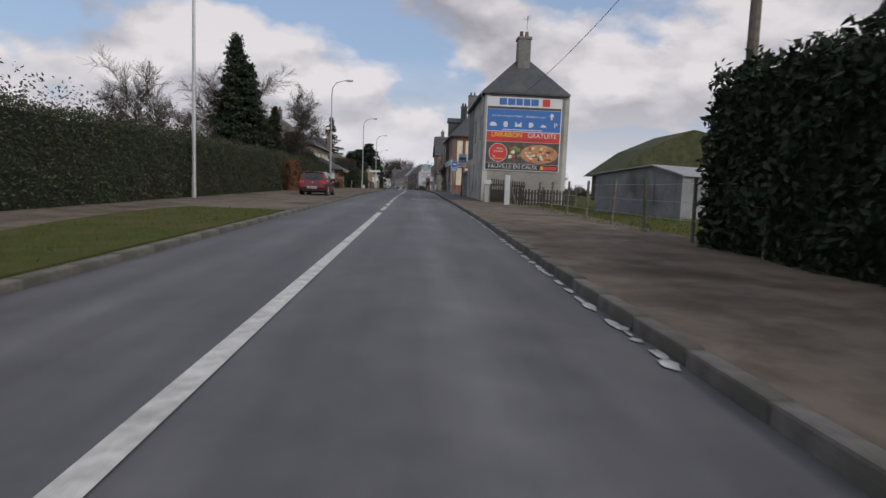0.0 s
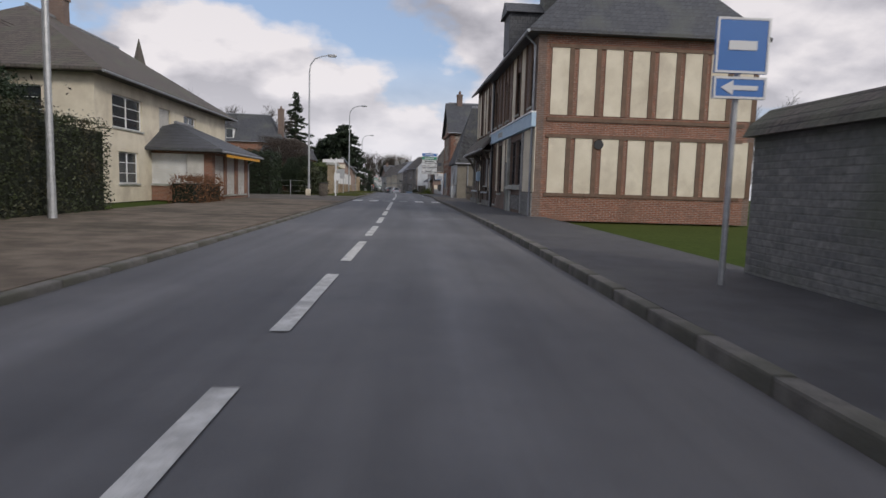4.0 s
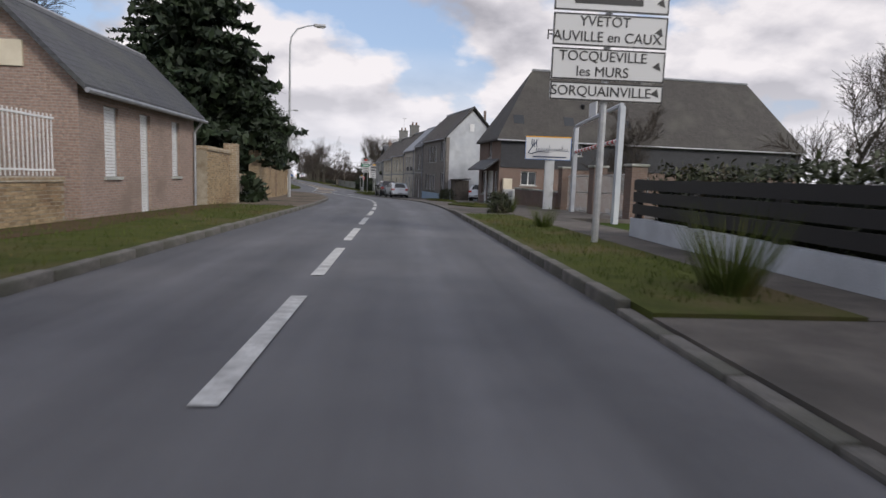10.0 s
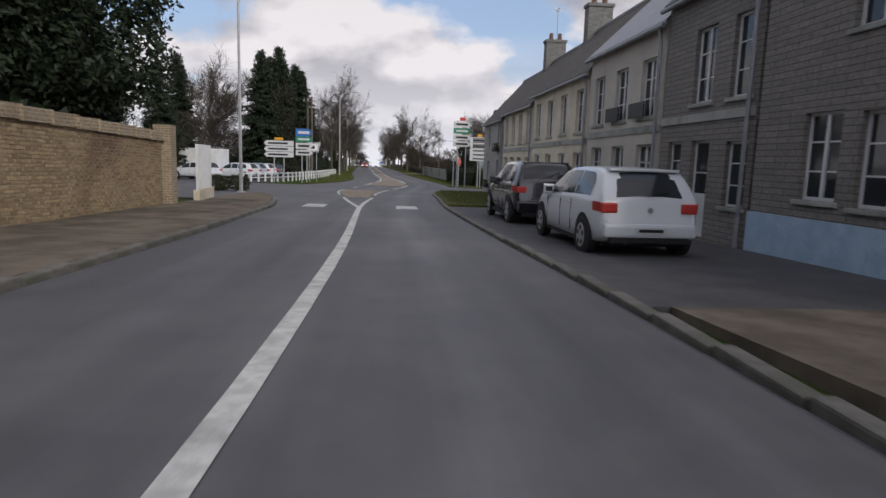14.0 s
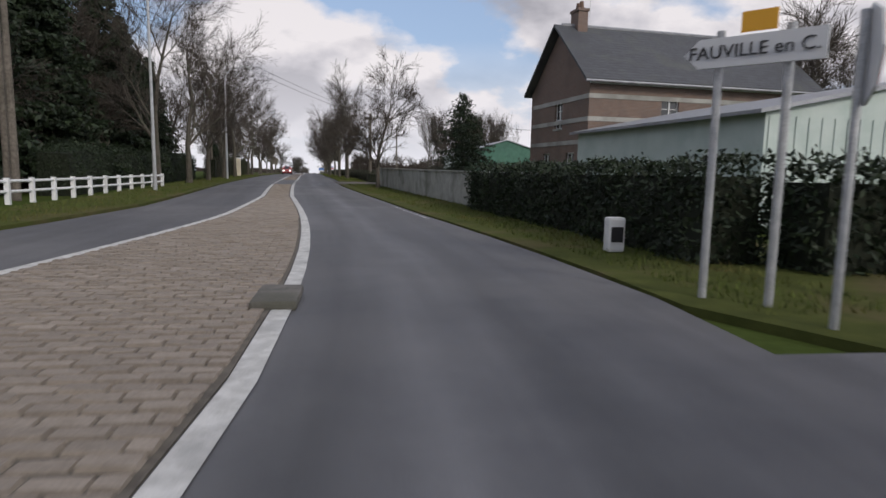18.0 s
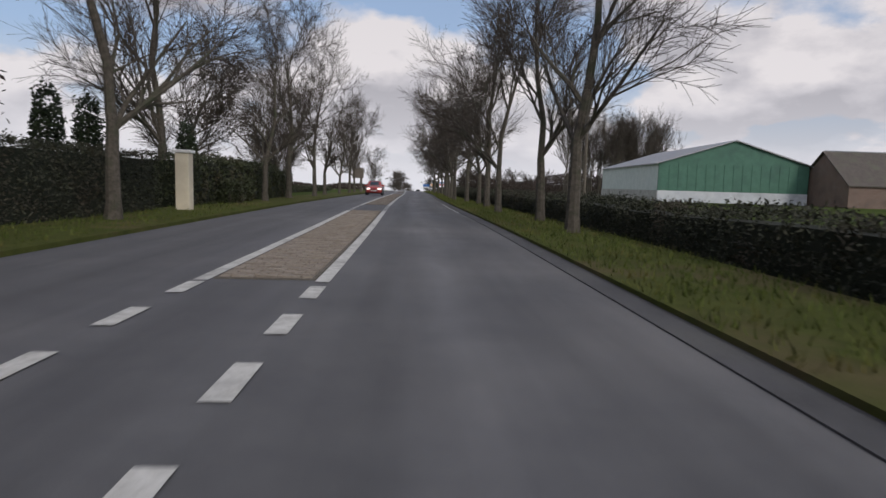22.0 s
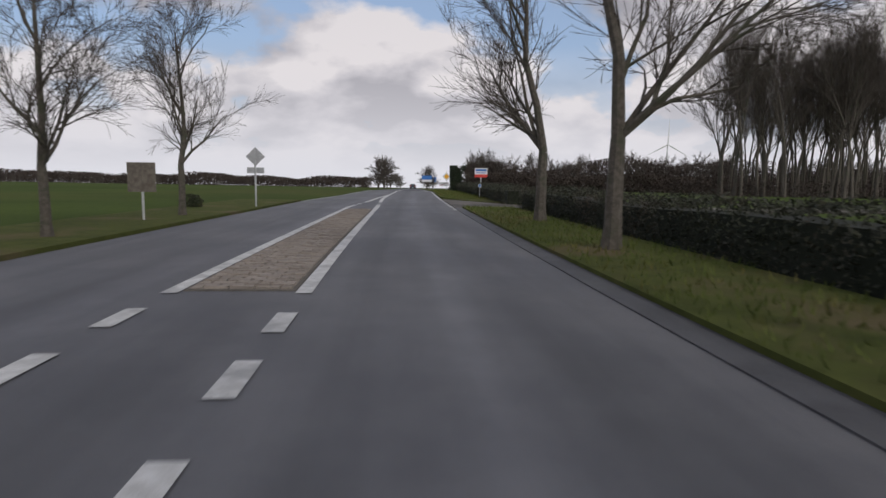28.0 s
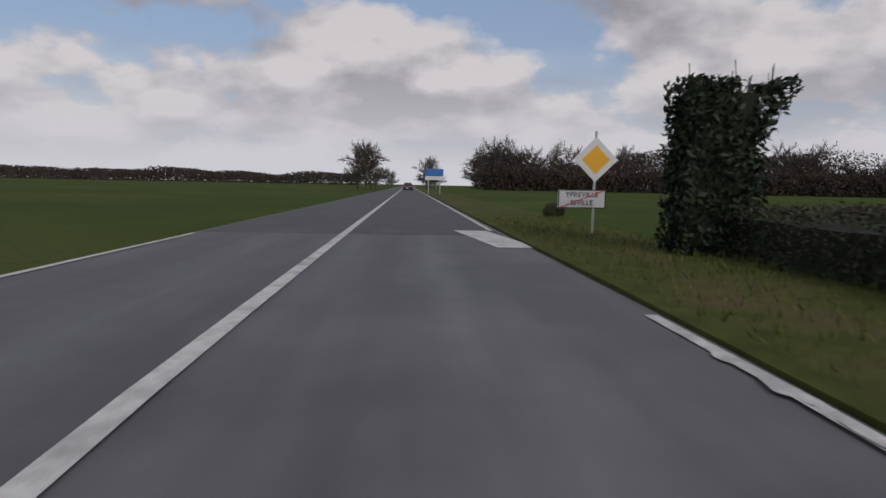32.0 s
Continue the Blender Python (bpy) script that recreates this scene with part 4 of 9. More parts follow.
def chimney(parent, x, y, z0, z1, w=0.55, d=0.9, mat=None):
    mat = mat or DULLBRICK
    c = part("chimney", bx(x - w / 2, y - d / 2, z0, x + w / 2, y + d / 2, z1 - 0.25), mat or BRICK, parent)
    part("chimney_cap", bx(x - w / 2 - 0.06, y - d / 2 - 0.06, z1 - 0.25, x + w / 2 + 0.06, y + d / 2 + 0.06, z1 - 0.1, bevel=0.02), mat or BRICK, c)
    for k in (-0.22, 0.22):
        part("chimney_pot", tube(nb(), [(x, y + k * d, z1 - 0.1), (x, y + k * d, z1 + 0.28)], [0.13, 0.1], 10), plain("clay_pot", (0.14, 0.085, 0.06), 0.8) if "clay_pot" not in bpy.data.materials else bpy.data.materials["clay_pot"], c)
    return c


def aerial(parent, x, y, z0, z1):
    bm = tube(nb(), [(x, y, z0), (x, y, z1)], 0.018, 6)
    tube(bm, [(x - 0.5, y, z1 - 0.1), (x + 0.5, y, z1 - 0.1)], 0.012, 5)
    for k in range(7):
        q = x - 0.45 + k * 0.15
        tube(bm, [(q, y - 0.22, z1 - 0.1), (q, y + 0.22, z1 - 0.1)], 0.008, 4)
    part("aerial", bm, GALV, parent)


def house(name, side, s0, s1, u, depth, eave, ridge, label, wall, roof, front=(), near=(), far=(), roof_kind="gable", over=0.3, hip=2.2, base=0.0, near_wall=None, far_wall=None, gutter=True, skew=0.0, category="house", frame_mat=None, across=None):
    """A house beside the road from s0 to s1, its front u from the road line. Front openings: (s from, s to, z0, z1, kind[, shutters]).
    near, far: openings of the end walls, their x measured from the front. Returns the thing and its local length."""
    sg = 1 if side == "r" else -1
    o = at(s1 if side == "r" else s0, u)
    e = at(s0 if side == "r" else s1, u + skew)
    if across is not None:
        o, e = at(s0, across[0]), at(s0, across[1])
    d = Vector((e.x - o.x, e.y - o.y))
    L = d.length
    rz = math.degrees(math.atan2(d.y, d.x))
    zb = min(at(s0, u).z, at(s1, u).z) + base
    ob = thing(name, pose(o.x, o.y, zb, 0, 0, rz), label, category)
    def lx(s):
        if across is not None:
            return s
        f = (s1 - s) / (s1 - s0) if side == "r" else (s - s0) / (s1 - s0)
        return f * L
    th = 0.3
    mf = Matrix()
    holes = []
    for q in front:
        a, b = sorted((lx(q[0]), lx(q[1])))
        holes.append((a, b, q[2], q[3], q[4], q[5] if len(q) > 5 else None))
    bm = nb()
    panel(bm, L, eave, th, holes, mf)
    part("front_wall", bm, wall, ob)
    for h in holes:
        window(ob, mf, *h[:5], frame_mat=h[5] if h[4] in "sg" and h[5] else frame_mat, shut=h[5] if h[4] not in "sg" else None)
    # end walls: right side's local x grows towards the viewer, so its near end is x = L
    ends = {"near": (L if side == "r" else 0.0), "far": (0.0 if side == "r" else L)}
    for key, hs in (("near", near), ("far", far)):
        x = ends[key]
        flip = x > L / 2
        m = pose(L, th + 0.002, 0, 0, 0, 90) if flip else pose(0, depth - 0.002, 0, 0, 0, -90)
        D = depth - th - 0.004
        hh = []
        for q in hs:
            a, b = (q[0] - th, q[1] - th) if flip else (D + th - q[1], D + th - q[0])
            hh.append((a, b, q[2], q[3], q[4], q[5] if len(q) > 5 else None))
        bm = nb()
        panel(bm, D, eave, th, hh, m)
        wm_ = (near_wall or wall) if key == "near" else (far_wall or wall)
        part("end_wall", bm, wm_, ob)
        for h in hh:
            window(ob, m, *h[:5], frame_mat=frame_mat, shut=h[5])
        if roof_kind == "gable":
            xa, xb = (L - th, L) if flip else (0, th)
            part("gable", prism(nb(), [(0.0, eave + 0.002), (depth, eave + 0.002), (depth / 2, ridge - 0.1)], xa, xb, "x"), wm_, ob)
    part("back_wall", bx(0, depth, 0, L, depth + 0.25, eave), wall, ob)
    # roof with thickness
    bm = nb()
    t = 0.14
    rise = (ridge - eave) / (depth / 2)
    ez = eave - over * rise
    if roof_kind == "gable":
        for ya, yb in ((-over, depth / 2), (depth + over, depth / 2)):
            prism(bm, [(ya, ez + 0.02), (yb, ridge + 0.02), (yb, ridge + t + 0.02), (ya, ez + t + 0.02)], -over, L + over, "x")
    else:
        q = [(-over, -over), (L + over, -over), (L + over, depth + over), (-over, depth + over)]
        a = [bm.verts.new((x, y, ez + 0.02)) for x, y in q]
        b = [bm.verts.new((x, y, ez + t)) for x, y in q]
        r0, r1 = bm.verts.new((min(hip, L / 2), depth / 2, ridge + t)), bm.verts.new((max(L - hip, L / 2 + 0.01), depth / 2, ridge + t))
        bm.faces.new(a[::-1])
        for i in range(4):
            bm.faces.new((a[i], a[(i + 1) % 4], b[(i + 1) % 4], b[i]))
        bm.faces.new((b[0], b[1], r1, r0))
        bm.faces.new((b[2], b[3], r0, r1))
        bm.faces.new((b[1], b[2], r1))
        bm.faces.new((b[3], b[0], r0))
        bmesh.ops.recalc_face_normals(bm, faces=bm.faces)
    rf = part("roof", bm, roof, ob)
    part("ridge_tiles", tube(nb(), [(0 if roof_kind == "gable" else min(hip, L / 2), depth / 2, ridge + t + 0.03), (L if roof_kind == "gable" else max(L - hip, L / 2 + 0.05), depth / 2, ridge + t + 0.03)], 0.09, 6), ZINC, rf)
    if gutter:
        part("gutter", tube(nb(), [(-over, -over - 0.05, ez + 0.03), (L + over, -over - 0.05, ez + 0.03)], 0.06, 8), ZINC, ob)
        part("downpipe", tube(nb(), [(L - 0.15, -over - 0.03, ez), (L - 0.15, -0.08, ez - 0.35), (L - 0.15, -0.08, 0.05)], 0.045, 8), ZINC, ob)
    return ob, L, lx


def frustum(bm, lo, z0, hi, z1):
    """A four-sided roof slope from the rectangle lo at z0 up to hi at z1."""
    v = [[bm.verts.new((x, y, z)) for x, y in ((r[0], r[1]), (r[2], r[1]), (r[2], r[3]), (r[0], r[3]))] for r, z in ((lo, z0), (hi, z1))]
    for i in range(4):
        j = (i + 1) % 4
        bm.faces.new((v[0][i], v[0][j], v[1][j], v[1][i]))
    bm.faces.new(v[0][::-1])
    bm.faces.new(v[1])
    return bm


def letters(text, size, m, material, parent, name="lettering"):
    cu = bpy.data.curves.new(name, "FONT")
    cu.body, cu.size, cu.extrude, cu.align_x, cu.align_y = text, size, 0.004, "CENTER", "CENTER"
    tmp = bpy.data.objects.new("tmp", cu)
    me = bpy.data.meshes.new_from_object(tmp)
    bpy.data.objects.remove(tmp)
    me.materials.clear()
    me.materials.append(material)
    ob = new(name, me)
    ob.parent = parent
    ob.matrix_basis = m
    return ob


# the rendered house that carries the advertising hoarding on its end wall
h, L, lx = house("rendered_house", "r", 37.0, 47.2, 4.15, 4.85, 6.7, 9.1, "old rendered house with grey stains, slate roof and blue shutters", RENDER, SLATE,
                 front=((38.1, 39.0, 0.85, 2.5, "s", BLUE), (42.1, 43.0, 0.6, 2.5, "s", BLUE), (44.9, 45.8, 0.93, 2.45, "s", BLUE), (41.7, 42.5, 4.0, 5.4, "w", None), (38.4, 39.2, 4.0, 5.4, "w", None), (44.7, 45.4, 3.5, 4.6, "w", None)),
                 roof_kind="hip", hip=1.9, over=0.22, near_wall=STAINED)
part("slate_cladding", bx(lx(47.15), -0.03, 2.93, lx(43.6), -0.004, 6.4), SLATE, h, "dark slate hung on the upper wall")
chimney(h, L - 1.6, 2.4, 8.2, 10.3, 0.9, 0.75, GREYBRICK)
aerial(h, L - 1.2, 2.5, 10.2, 11.4)
part("meter_box", bx(L + 0.004, 0.5, 0.0, L + 0.5, 1.3, 1.15, bevel=0.02), CONCRETE, h)
mb = pose(L + 0.01, 2.42, 0, 0, 0, 90)
hd = thing("advertising_hoarding", h.matrix_basis @ pose(L + 0.012, 0.1, 2.0, 0, 0, 90), "large blue and red supermarket hoarding on the end wall", "billboard")
part("board", bx(0.0, -0.05, 0.0, 4.55, 0.0, 4.35), SIGNWHITE, hd)
part("blue_field", bx(0.06, -0.06, 2.35, 4.49, -0.052, 3.62), SIGNBLUE, hd)
part("red_field", bx(0.06, -0.06, 1.72, 4.49, -0.052, 2.30), SIGNRED, hd)
food = surface("food_picture", (0.045, 0.042, 0.04), (0.09, 0.08, 0.07), scale=2, rough=0.5, bump=0, c=(0.14, 0.12, 0.1), big_scale=1.2, spread=0.16)
part("food_field", bx(0.06, -0.06, 0.42, 4.49, -0.052, 1.70), food, hd)
fr_ = random.Random(12)
crust = surface("printed_crust", (0.42, 0.20, 0.09), (0.55, 0.30, 0.15), scale=6, rough=0.5, bump=0, c=(0.35, 0.08, 0.04), big_scale=3)
part("pizza_base", prism(nb(), [(3.3 + 1.15 * math.cos(a), 1.02 + 0.56 * math.sin(a)) for a in [2 * math.pi * k / 32 for k in range(32)]], -0.064, -0.061), crust, hd)
bits = [plain("printed_" + n, c, 0.5) for n, c in (("cheese", (0.62, 0.54, 0.33)), ("herb", (0.16, 0.24, 0.05)), ("tomato", (0.45, 0.07, 0.03)), ("olive", (0.04, 0.035, 0.04)), ("pale_cheese", (0.68, 0.64, 0.5)), ("ham", (0.5, 0.22, 0.15)))]
for k in range(70):
    a, r = fr_.uniform(0, 6.28), fr_.random() ** 0.5
    cx, cz, w = 3.3 + 1.0 * r * math.cos(a), 1.02 + 0.47 * r * math.sin(a), fr_.uniform(0.05, 0.14)
    y = -0.066 - 0.0006 * k / 10
    part("topping", prism(nb(), [(cx + w * fr_.uniform(0.6, 1.2) * math.cos(b), cz + 0.6 * w * fr_.uniform(0.6, 1.2) * math.sin(b)) for b in [2 * math.pi * j / 7 for j in range(7)]], y - 0.0015, y), bits[k % 6], hd)
for k in range(9):
    cx, cz, w = fr_.uniform(1.55, 2.1), fr_.uniform(0.75, 1.45), fr_.uniform(0.1, 0.2)
    part("garnish", prism(nb(), [(cx + w * fr_.uniform(0.6, 1.2) * math.cos(b), cz + w * fr_.uniform(0.5, 1.0) * math.sin(b)) for b in [2 * math.pi * j / 8 for j in range(8)]], -0.0655 - k * 0.0008, -0.0648 - k * 0.0008), bits[(1, 2, 1, 4)[k % 4]], hd)
part("black_field", bx(0.06, -0.06, 0.04, 4.49, -0.052, 0.40), SIGNBLACK, hd)
part("disc_rim", tube(nb(), [(0.8, -0.061, 1.05), (0.8, -0.072, 1.05)], 0.56, 32), SIGNWHITE, hd)
part("red_disc", tube(nb(), [(0.8, -0.073, 1.05), (0.8, -0.078, 1.05)], 0.53, 32), SIGNRED, hd)
for w, x, z, sz, mt in (("Pizza", 0.88, 1.3, 0.19, SIGNWHITE), ("achetée", 0.82, 1.13, 0.19, SIGNWHITE), ("la", 0.55, 0.84, 0.19, SIGNWHITE)):
    letters(w, sz, pose(x, -0.079, z, 90), mt, hd)
part("text_bar", bx(0.5, -0.082, 0.68, 1.1, -0.0785, 0.73), SIGNYELLOW, hd)
part("landscape_strip", bx(0.06, -0.06, 3.64, 4.49, -0.052, 3.78), food, hd)
PICTO = (((0.0, 0.0), (0.42, 0.0), (0.4, 0.16), (0.24, 0.24), (0.05, 0.22)), ((0.1, -0.04), (0.3, -0.04), (0.34, 0.12), (0.3, 0.28), (0.1, 0.28), (0.06, 0.12)), ((0.0, 0.0), (0.4, 0.0), (0.4, 0.26), (0.3, 0.26), (0.3, 0.16), (0.1, 0.16), (0.1, 0.26), (0.0, 0.26)),
         ((0.08, -0.02), (0.28, -0.02), (0.28, 0.08), (0.36, 0.02), (0.36, 0.2), (0.28, 0.26), (0.08, 0.28)), ((0.0, 0.02), (0.38, 0.02), (0.38, 0.1), (0.28, 0.12), (0.2, 0.2), (0.08, 0.12)))
for k, shape in enumerate(PICTO):
    part("pictogram", prism(nb(), [(0.22 + k * 0.76 + x, 2.62 + z) for x, z in shape], -0.066, -0.061), SIGNWHITE, hd)
letters("P", 0.42, pose(4.2, -0.063, 2.75, 90), SIGNWHITE, hd)
letters("À 5 mn, direction Yvetot - Fauville en caux", 0.185, pose(1.95, -0.063, 3.24, 90), SIGNWHITE, hd)
part("arrow", prism(nb(), [(3.9, 3.1), (4.0, 3.1), (4.0, 3.28), (4.12, 3.28), (3.95, 3.5), (3.78, 3.28), (3.9, 3.28)], -0.066, -0.061), SIGNWHITE, hd)
part("text_bar", bx(1.0, -0.066, 2.41, 3.4, -0.061, 2.46), SIGNWHITE, hd)
for a, b, c, d, mt in ((0.75, 1.2, 3.88, 4.27, SIGNBLUE), (1.26, 1.7, 3.88, 4.27, SIGNBLUE), (1.76, 2.15, 3.88, 4.27, SIGNBLUE), (2.21, 2.6, 3.88, 4.27, SIGNBLUE), (2.66, 3.1, 3.88, 4.27, SIGNBLUE), (3.35, 3.8, 3.86, 4.29, SIGNRED), (3.62, 4.4, 0.1, 0.32, SIGNRED), (3.4, 3.6, 0.1, 0.32, SIGNYELLOW)):
    part("logo_bar", bx(a, -0.062, c, b, -0.052, d), mt, hd)
PRINTYELLOW = plain("printed_yellow", (0.78, 0.62, 0.03), 0.5)
letters("LIVRAISON", 0.38, pose(1.28, -0.062, 2.11, 90), PRINTYELLOW, hd)
letters("GRATUITE", 0.38, pose(3.42, -0.062, 2.11, 90), SIGNWHITE, hd)
letters("7/7  DOMICILE  &  BUREAU", 0.22, pose(2.28, -0.062, 1.83, 90), plain("printed_dark_red", (0.2, 0.02, 0.02), 0.5), hd)
letters("FAUVILLE EN CAUX", 0.34, pose(1.72, -0.062, 0.22, 90), SIGNWHITE, hd)

# garden wall between the houses
gw = thing("garden_wall", spot(52.0, 4.5), "tall grey stone garden wall with a slate coping", "wall")
part("masonry", bx(-0.05, -4.7, 0, 0.35, 4.6, 1.95), GREYBRICK, gw)
part("coping", prism(nb(), [(-0.2, 1.95), (0.5, 1.95), (0.42, 2.1), (0.15, 2.32), (-0.12, 2.1)], -4.75, 4.65), OLDSLATE, gw)

# timber-framed brick house
h, L, lx = house("half_timbered_house", "r", 70.2, 80.08, 4.25, 7.8, 6.9, 11.1, "half-timbered house, cream panels between dark posts, shop front below", DULLBRICK, SLATE,
                 front=((72.40, 73.55, 1.25, 3.05, "w"), (73.73, 74.93, 1.25, 3.05, "w"), (77.18, 78.33, 0.85, 3.1, "w"), (78.84, 79.48, 0.3, 3.1, "s", GREYSHUT), (70.83, 71.57, 4.1, 5.8, "w"), (73.41, 74.14, 4.1, 5.8, "w"), (75.80, 76.54, 4.1, 5.8, "w"), (77.64, 78.38, 4.1, 5.8, "w"), (79.20, 79.85, 4.1, 5.8, "w")), roof_kind="hip", hip=3.0, over=0.4, near_wall=BRICK, frame_mat=DARKMETAL)
for z0, z1 in ((1.0, 3.0), (3.75, 6.1)):
    y = 0.5
    while y < 7.6:
        w = 0.62
        part("plaster_panel", bx(L - 0.01, y, z0, L + 0.025, y + w, z1), CREAM, h)
        part("post", bx(L - 0.01, y + w + 0.01, z0, L + 0.045, y + w + 0.17, z1), TIMBER, h)
        y += w + 0.34
for z in (0.95, 3.02, 3.6, 6.12):
    part("rail", bx(L - 0.01, 0.4, z - 0.07, L + 0.05, 7.6, z + 0.05), TIMBER, h)
fs = part("fascia", bx(0.0, -0.16, 3.3, L + 0.1, -0.002, 3.78), BLUE, h, "pale blue and white shop fascia")
part("fascia_edge", bx(0.0, -0.2, 3.78, L + 0.1, -0.002, 3.84), WHITE, fs)
part("fascia_end", bx(-0.14, -0.2, 3.28, 0.0, -0.002, 3.8), WHITE, fs)
for k in range(7):
    part("text_bar", bx(lx(77.64) + k * 0.19, -0.165, 3.42, lx(77.64) + k * 0.19 + 0.12, -0.161, 3.64), GREYSHUT, fs)
for a, b, z0, z1 in ((78.42, 78.79, 0.95, 3.28), (76.15, 77.04, 0.95, 3.28), (75.52, 75.98, 2.25, 3.28), (70.00, 71.98, 1.0, 3.28)):
    part("plaster_panel", bx(lx(b), -0.03, z0, lx(a), -0.003, z1), CREAM, h)
for s in (76.07, 78.84 - 0.02, 79.55):
    part("post", bx(lx(s) - 0.07, -0.05, 0.6, lx(s) + 0.07, -0.003, 3.28), TIMBER, h)
for a, b in ((75.30, 75.47), (72.03, 72.35)):
    fin = part("ribbed_strip", bx(lx(b), -0.05, 0.15, lx(a), -0.003, 3.28), GREYSHUT, h)
    for k in range(52):
        part("rib", bx(lx(b) + 0.01, -0.066, 0.17 + k * 0.06, lx(a) - 0.01, -0.051, 0.2 + k * 0.06), GREYSHUT, fin)
part("pilaster", bx(lx(75.28), -0.1, 0.0, lx(74.99), -0.003, 3.28), CONCRETE, h, "plain concrete pilaster of the shop front")
part("stall_riser", bx(lx(74.97), -0.05, 0.1, lx(74.47), -0.003, 1.04), CONCRETE, h)
gr = part("cellar_grille", bx(lx(74.42), -0.04, 0.25, lx(72.40), -0.003, 0.85), DARKMETAL, h)
for k in range(12):
    part("bar", bx(lx(74.42) + 0.02, -0.055, 0.27 + k * 0.048, lx(72.40) - 0.02, -0.041, 0.29 + k * 0.048), GREYSHUT, gr)
part("sill_shelf", bx(lx(75.43), -0.16, 1.06, lx(72.38), -0.003, 1.19), CONCRETE, h)
part("rubble_base", bx(lx(71.98), -0.06, 0.0, L, -0.003, 0.98), GREYBRICK, h, "rough stone base of the wall")
part("rubble_pier", bx(lx(75.98), -0.05, 0.0, lx(75.52), -0.003, 2.22), GREYBRICK, h, "rough stone pier below a plaster panel")
part("round_vent", tube(nb(), [(L + 0.02, 2.3, 2.75), (L + 0.08, 2.3, 2.75)], 0.17, 16), DARKMETAL, h)
x = 0.3
while x < L - 0.4:
    part("post", bx(x, -0.05, 3.86, x + 0.16, -0.003, 6.7), TIMBER, h)
    if not any(abs(x + 0.5 - (lx(a) + lx(b)) / 2) < 0.7 for a, b in ((70.83, 71.57), (73.41, 74.14), (75.80, 76.54), (77.64, 78.38), (79.20, 79.85))):
        part("plaster_panel", bx(x + 0.18, -0.03, 3.95, x + 0.9, -0.004, 6.5), CREAM, h)
    x += 0.95
chimney(h, L - 4.6, 2.5, 8.6, 11.9, 0.9, 0.95, GREYBRICK)
chimney(h, L - 5.6, 1.6, 8.2, 10.7, 0.8, 0.7, GREYBRICK)
dm = part("dormer", bx(L - 6.6, -0.2, 7.0, L - 5.2, 1.6, 8.6), SLATE, h)
part("dormer_roof", prism(nb(), [(L - 6.8, 8.6), (L - 5.0, 8.6), (L - 5.9, 9.2)], -0.35, 2.2), SLATE, dm)

# shop row
h, L, lx = house("shop_house", "r", 80.12, 87.16, 4.25, 8.0, 6.9, 9.8, "brick and plaster shop with closed shutters and a tiled canopy", DULLBRICK, OLDSLATE,
                 front=((83.46, 84.26, 0.2, 2.75, "s", GREYSHUT), (81.58, 83.35, 1.2, 2.75, "s", GREYSHUT), (81.58, 83.35, 0.88, 1.18, "w"), (85.87, 87.11, 0.92, 2.85, "s", GREYSHUT), (81.33, 82.12, 4.1, 6.0, "w"), (84.2, 85.0, 4.1, 6.0, "w")), frame_mat=DARKMETAL)
cp = part("canopy", nb(), OLDSLATE, h)
part("canopy_roof", prism(nb(), [(-0.58, 3.03), (-0.58, 3.12), (-0.25, 3.6), (-0.02, 3.92), (-0.02, 3.6)], lx(88.77), lx(79.98), "x"), OLDSLATE, cp)
part("canopy_soffit", bx(lx(88.77), -0.54, 2.98, lx(79.98), -0.003, 3.02), OLDWOOD, cp)
part("canopy_gutter", tube(nb(), [(lx(88.82), -0.63, 3.06), (lx(79.95), -0.63, 3.06)], 0.05, 8), ZINC, cp)
for k in range(6):
    for j in range(46):
        part("tile", bx(-0.088, -0.006, 0.0, 0.088, 0.012, 0.15, m=pose(lx(88.68) + j * 0.18 + (k % 2) * 0.07, -0.6 + k * 0.062, 3.135 + k * 0.09, -35)), OLDSLATE, cp)
for s in (80.86, 84.40, 85.32, 88.54):
    part("bracket", tube(nb(), [(lx(s), -0.02, 2.25), (lx(s), -0.09, 2.55), (lx(s), -0.3, 2.85), (lx(s), -0.5, 2.99)], [0.06, 0.07, 0.07, 0.05], 6), DARKWALNUT, cp)
for s, w in ((80.17, 0.1), (80.79, 0.08), (81.50, 0.07), (83.41, 0.06), (84.37, 0.1), (85.27, 0.06)):
    part("pilaster", bx(lx(s) - w, -0.07, 0.2, lx(s) + w, -0.003, 2.97), DARKWALNUT, h)
part("brown_pier", bx(lx(85.80), -0.06, 0.0, lx(85.34), -0.003, 2.97), DIRTYWALL, h)
for a, b in ((80.31, 80.68), (80.91, 81.41), (84.51, 85.18)):
    part("plaster_panel", bx(lx(b), -0.03, 0.9, lx(a), -0.004, 2.97), CREAM, h)
for a, b, x in ((80.26, 83.39, 0.1), (84.49, 85.27, 0.1), (85.83, 87.16, 0.1)):
    part("plinth", bx(lx(b), -x, 0.0, lx(a), -0.003, 0.42), GREYBRICK, h, "worn rubble plinth")
part("long_sill", bx(lx(83.57), -0.14, 0.78, lx(81.46), -0.003, 0.86), WHITEWALL, h)
part("long_sill", bx(lx(87.16), -0.14, 0.82, lx(85.78), -0.003, 0.9), WHITEWALL, h)
part("door_step", bx(lx(84.26), -0.2, 0.0, lx(83.46), -0.003, 0.19), CONCRETE, h)
